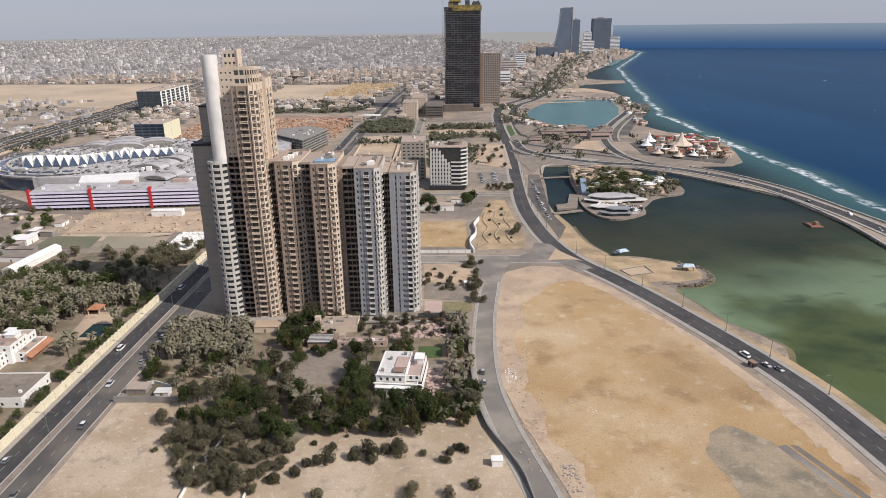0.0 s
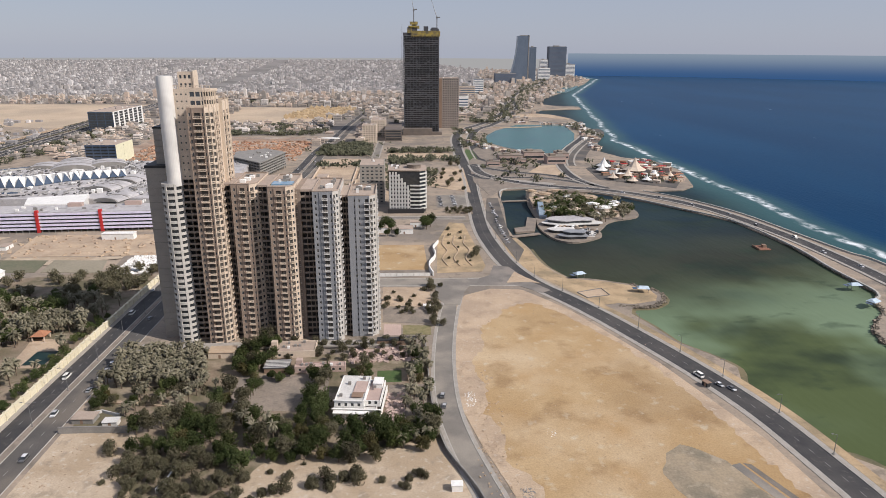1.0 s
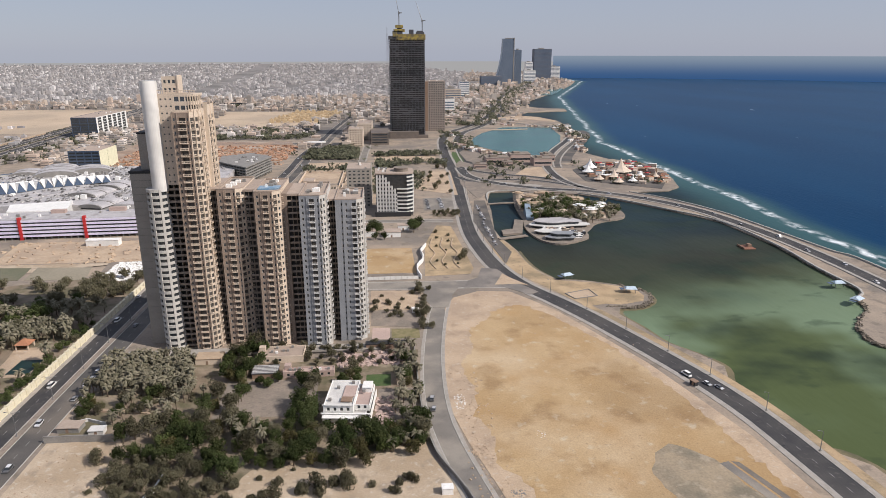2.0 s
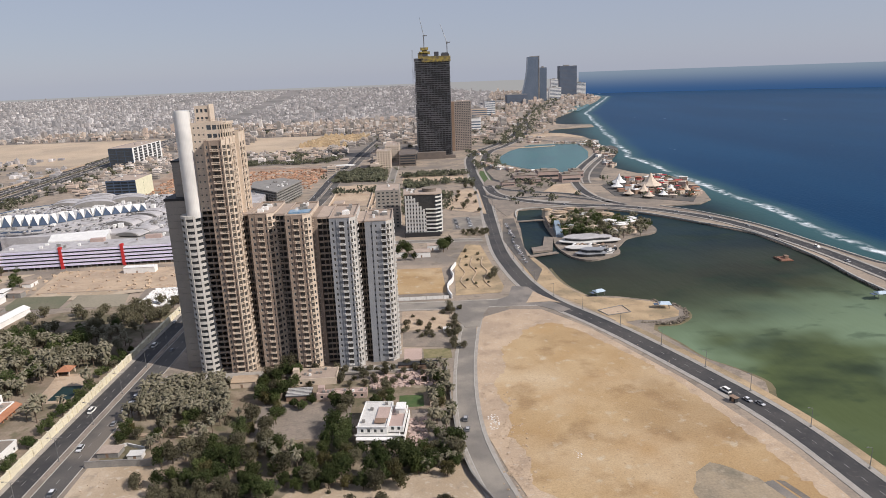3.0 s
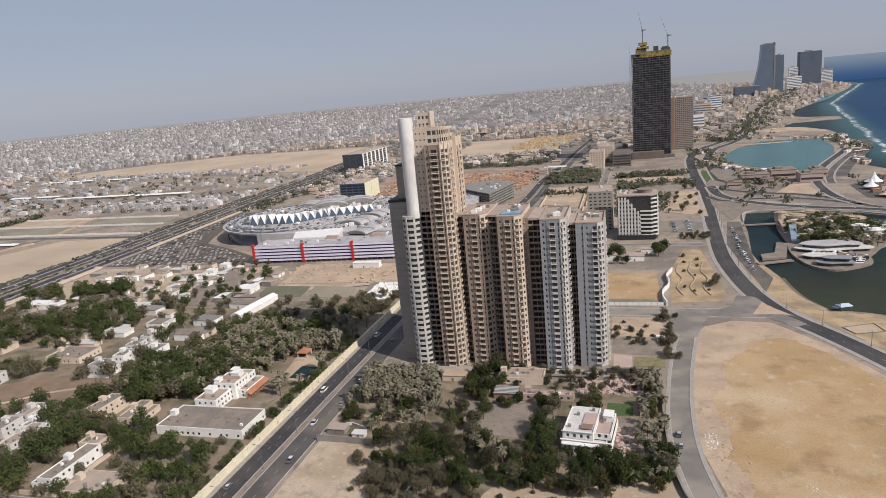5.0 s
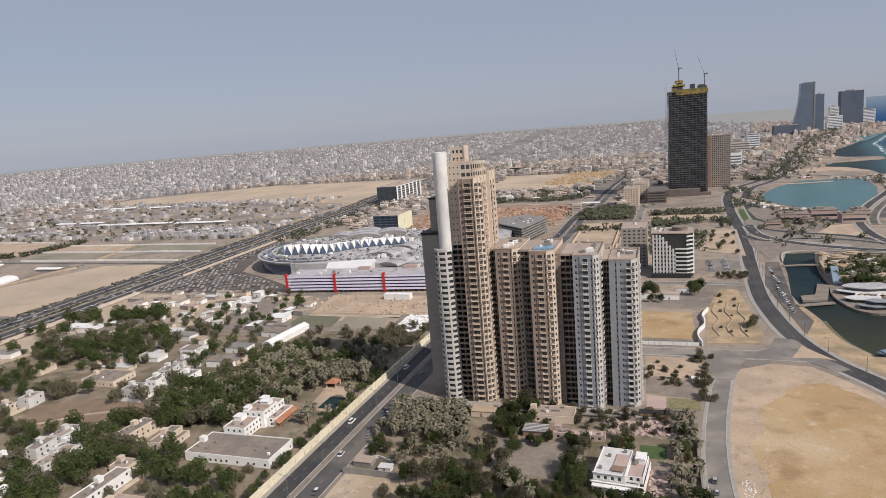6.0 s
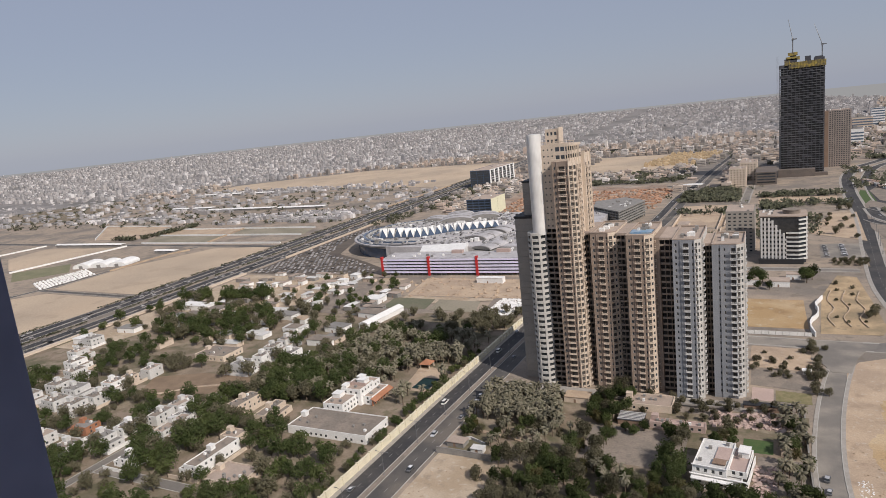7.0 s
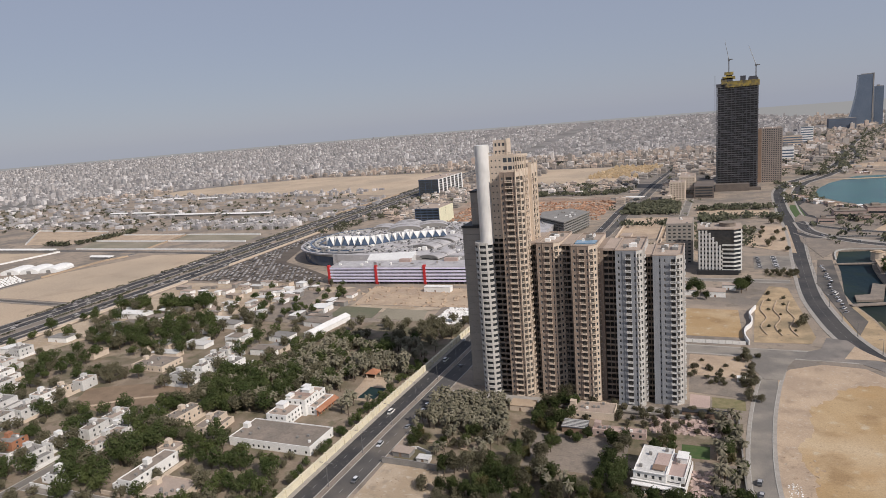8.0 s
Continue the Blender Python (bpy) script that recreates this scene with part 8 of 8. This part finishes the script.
grove(SHRUB, [(-110, 222), (-94, 192), (-66, 186), (-40, 205), (12, 212), (10, 226), (-50, 224)], 26, 4.5, 0.7, 1.6)
join_far("garden_trees", "palms and broadleaf trees of the farther gardens and island", "trees")

# far planting, too far to pick apart
ft = Shape()
r5 = random.Random(9)


def far_tree(x, y, s):
    for i in range(20):
        p = Vector((x + r5.gauss(0, 0.8) * s, y + r5.gauss(0, 0.8) * s, s * r5.uniform(0.4, 2.0)))
        u = Vector((r5.gauss(0, 1), r5.gauss(0, 1), r5.gauss(0, 0.6))).normalized()
        w = u.orthogonal().normalized()
        q = s * r5.uniform(0.3, 0.6)
        ft.add([tuple(p - u * q), tuple(p - w * q), tuple(p + u * q), tuple(p + w * q)], [(0, 1, 2, 3)])


for x0, x1, y0, y1, n in ((-122, -46, 985, 1070, 330), (-100, -60, 1070, 1110, 60), (-106, -60, 650, 780, 30), (-50, 22, 725, 880, 40), (-112, -50, 880, 900, 20), (-470, -380, 1960, 2040, 160), (-320, -150, 1225, 1300, 110), (30, 44, 745, 900, 14), (-14, 18, 905, 925, 40), (-20, 80, 1008, 1030, 70), (-20, 85, 925, 955, 50), (100, 150, 1060, 1300, 40), (250, 350, 760, 910, 14), (110, 230, 760, 900, 16), (140, 190, 910, 1000, 20), (345, 372, 1180, 1400, 26), (-575, -530, 860, 1280, 120), (-1000, -980, 778, 904, 60), (-1064, -998, 766, 776, 22), (-380, -140, 1220, 1400, 160)):
    for i in range(n):
        far_tree(r5.uniform(x0, x1), r5.uniform(y0, y1), r5.uniform(2, 4))
for i in range(800):
    y = 1420 + 2600 * r5.random() ** 1.4
    x = 40 + max(0, y - 1100) * 0.24 + r5.uniform(-120, 220)
    if x < sea_x(y) and inside(x, y, LAND):
        far_tree(x, y, r5.uniform(2.5, 5))
for i in range(3200):
    y = 900 + 3000 * r5.random() ** 1.3
    x = -r5.random() * y * 1.8
    if y > 900 and rise(x, y) == 0 and road_clear(x, y) and not any(inside(x, y, q) for q in NOGO) and not (-640 < x < -120 and y < 990) and not (-430 < x < -150 and y < 1230):
        far_tree(x, y, r5.uniform(1.5, 3.5))
for off in (-35, 0.3):
    for x, y in side(HIGHWAY, off):
        for i in range(22):
            if 250 < y < 1500:
                far_tree(x + r5.uniform(-1.2, 1.2), y + i * 1.85, r5.uniform(0.5, 1.1))
solid("far_trees", ft, mat("dark dusty foliage", (0.058, 0.062, 0.034), (0.085, 0.084, 0.05), 0.05, 0.6, 0.8, island=0.35), "scattered dusty trees of the distant city", "trees", kind="stuff")

# low sheds and clutter between the villas and the mall
for i in range(84):
    x, y = r4.uniform(-536, -310), r4.uniform(445, 558)
    if -372 < x < -330:
        continue
    shed_box(x, y, r4.uniform(4, 16), r4.uniform(4, 9), r4.uniform(2.6, 4.5), r4.choice((M_CREAM, M_WHITE, M_WHITE, M_CONC)), r4.choice((M_ROOF, M_WHITE, M_FIN, M_YARD)), "low workshop shed behind the villas", r4.choice((0, 90, -6)))
for i in range(26):
    x, y = r4.uniform(-520, -300), r4.uniform(330, 440)
    shed_box(x, y, r4.uniform(10, 26), r4.uniform(8, 14), r4.uniform(3.0, 4.5), r4.choice((M_CREAM, M_WHITE, M_WHITE)), r4.choice((M_FIN, M_YARD, M_PALE, M_CONC)), "low flat-roofed building among trees", r4.choice((0, 4, -6)), "low_building")
RAMP = smooth([(232, 745), (217, 800), (221, 890), (240, 970), (275, 1062), (322, 1168), (356, 1260), (362, 1330), (330, 1420), (270, 1480)], 10)
road("road", RAMP, 9.0, "dark looping corniche road round the lagoon", 0.34, M_ASPHALT, 2.5, False)
road("road", side(RAMP, 15)[14:-6], 8.0, "second carriageway of the looping corniche road", 0.34, M_TARMAC, 2.0, False)
outer = thing("parking_strip", (0, 0, 0), "dark parking strip outside the looping road", "car park", kind="structure")
part("tarmac", strip(Shape(), [p for p in RAMP if 940 < p[1] < 1330], 21, 36, -0.2, 0.12), M_TARMAC, outer)
flat("breakwater", smooth([(190, 1345), (230, 1340), (290, 1352), (292, 1360), (230, 1352), (190, 1356)], 8), 0.6, M_PALE, "low pale breakwater in the lagoon", "breakwater", 0.6)
for i in range(330):
    a = r4.uniform(0, 6.28)
    x, y = 245 + 128 * math.cos(a) * r4.uniform(1.0, 1.12), 1200 + 225 * math.sin(a) * r4.uniform(1.0, 1.1)
    if inside(x, y, [(150, 960), (215, 960), (330, 1180), (352, 1380), (250, 1440), (120, 1300), (115, 1100)]) and not inside(x, y, [(144, 1134), (160, 1220), (187, 1295), (243, 1389), (300, 1392), (345, 1378), (330, 1240), (290, 1090), (236, 995), (200, 1020), (175, 1060)]):
        shed_box(x, y, r4.uniform(4, 9), r4.uniform(4, 9), r4.uniform(2.5, 4.5), r4.choice((M_CREAM, M_PINK, M_WHITE)), r4.choice((M_BROWN, M_CREAM, M_WHITE, M_PINK)), "small beach kiosk round the lagoon", r4.uniform(-40, 40), "kiosk")


def marquee(x, y, rz):
    t = thing("marquee", (x, y, 0), "large white rounded event marquee beyond the highway", "marquee", "event marquees", rz=rz)
    prof = [(13 * math.cos(radians(a)), 2.2 + 4.6 * math.sin(radians(a))) for a in range(0, 181, 20)]
    prof = [(13, 0)] + prof + [(-13, 0)]
    k = len(prof)
    part("canopy", Shape().add([(a, 0, b) for a, b in prof] + [(a, 34, b) for a, b in prof], [(i, k + i, k + i + 1, i + 1) for i in range(k - 1)] + [tuple(range(k)), tuple(range(2 * k - 1, k - 1, -1))]), M_WHITE, t)
    part("door", Shape().box(-3, -0.15, 0, 3, 0, 4), M_CONC, t)


for i in range(3):
    marquee(-868 + i * 27, 574 + i * 8, 16)
stalls = Shape()
for row in range(6):
    for i in range(18):
        x, y = -800 - row * 9 - r4.uniform(0, 3), 474 + i * 4.2 + row * 4
        stalls.prism([(x - 1.4, y - 1.4), (x + 1.4, y - 1.4), (x + 1.4, y + 1.4), (x - 1.4, y + 1.4)], 0.3, 2.6, top=[(x - 0.2, y - 0.2), (x + 0.2, y - 0.2), (x + 0.2, y + 0.2), (x - 0.2, y + 0.2)])
solid("market_tents", stalls, M_WHITE, "rows of small white tents beside the sports field", "tents", kind="stuff")

for i in range(60):
    u = r4.random()
    x, y = 318 + 62 * u + r4.uniform(-16, 6), 1010 + 400 * u + r4.uniform(-14, 14)
    if inside(x, y, LAND):
        shed_box(x, y, r4.uniform(3, 9), r4.uniform(4, 9), r4.uniform(2.5, 4.5), r4.choice((M_CREAM, M_PINK, M_WHITE)), r4.choice((M_BROWN, M_CREAM, M_WHITE, M_YARD)), "small kiosk on the outer corniche", r4.uniform(-40, 40), "kiosk")
for i in range(40):
    x, y = r4.uniform(280, 362), r4.uniform(770, 915)
    if inside(x, y, [(300, 780), (345, 770), (358, 820), (364, 905), (300, 925), (262, 860)]):
        shed_box(x, y, r4.uniform(4, 11), r4.uniform(4, 9), r4.uniform(3, 6), r4.choice((M_CREAM, M_PINK, M_BROWN)), r4.choice((M_ORANGE, M_BROWN, M_CREAM, M_WHITE)), "small kiosk of the seaside park", r4.uniform(-30, 30), "kiosk")
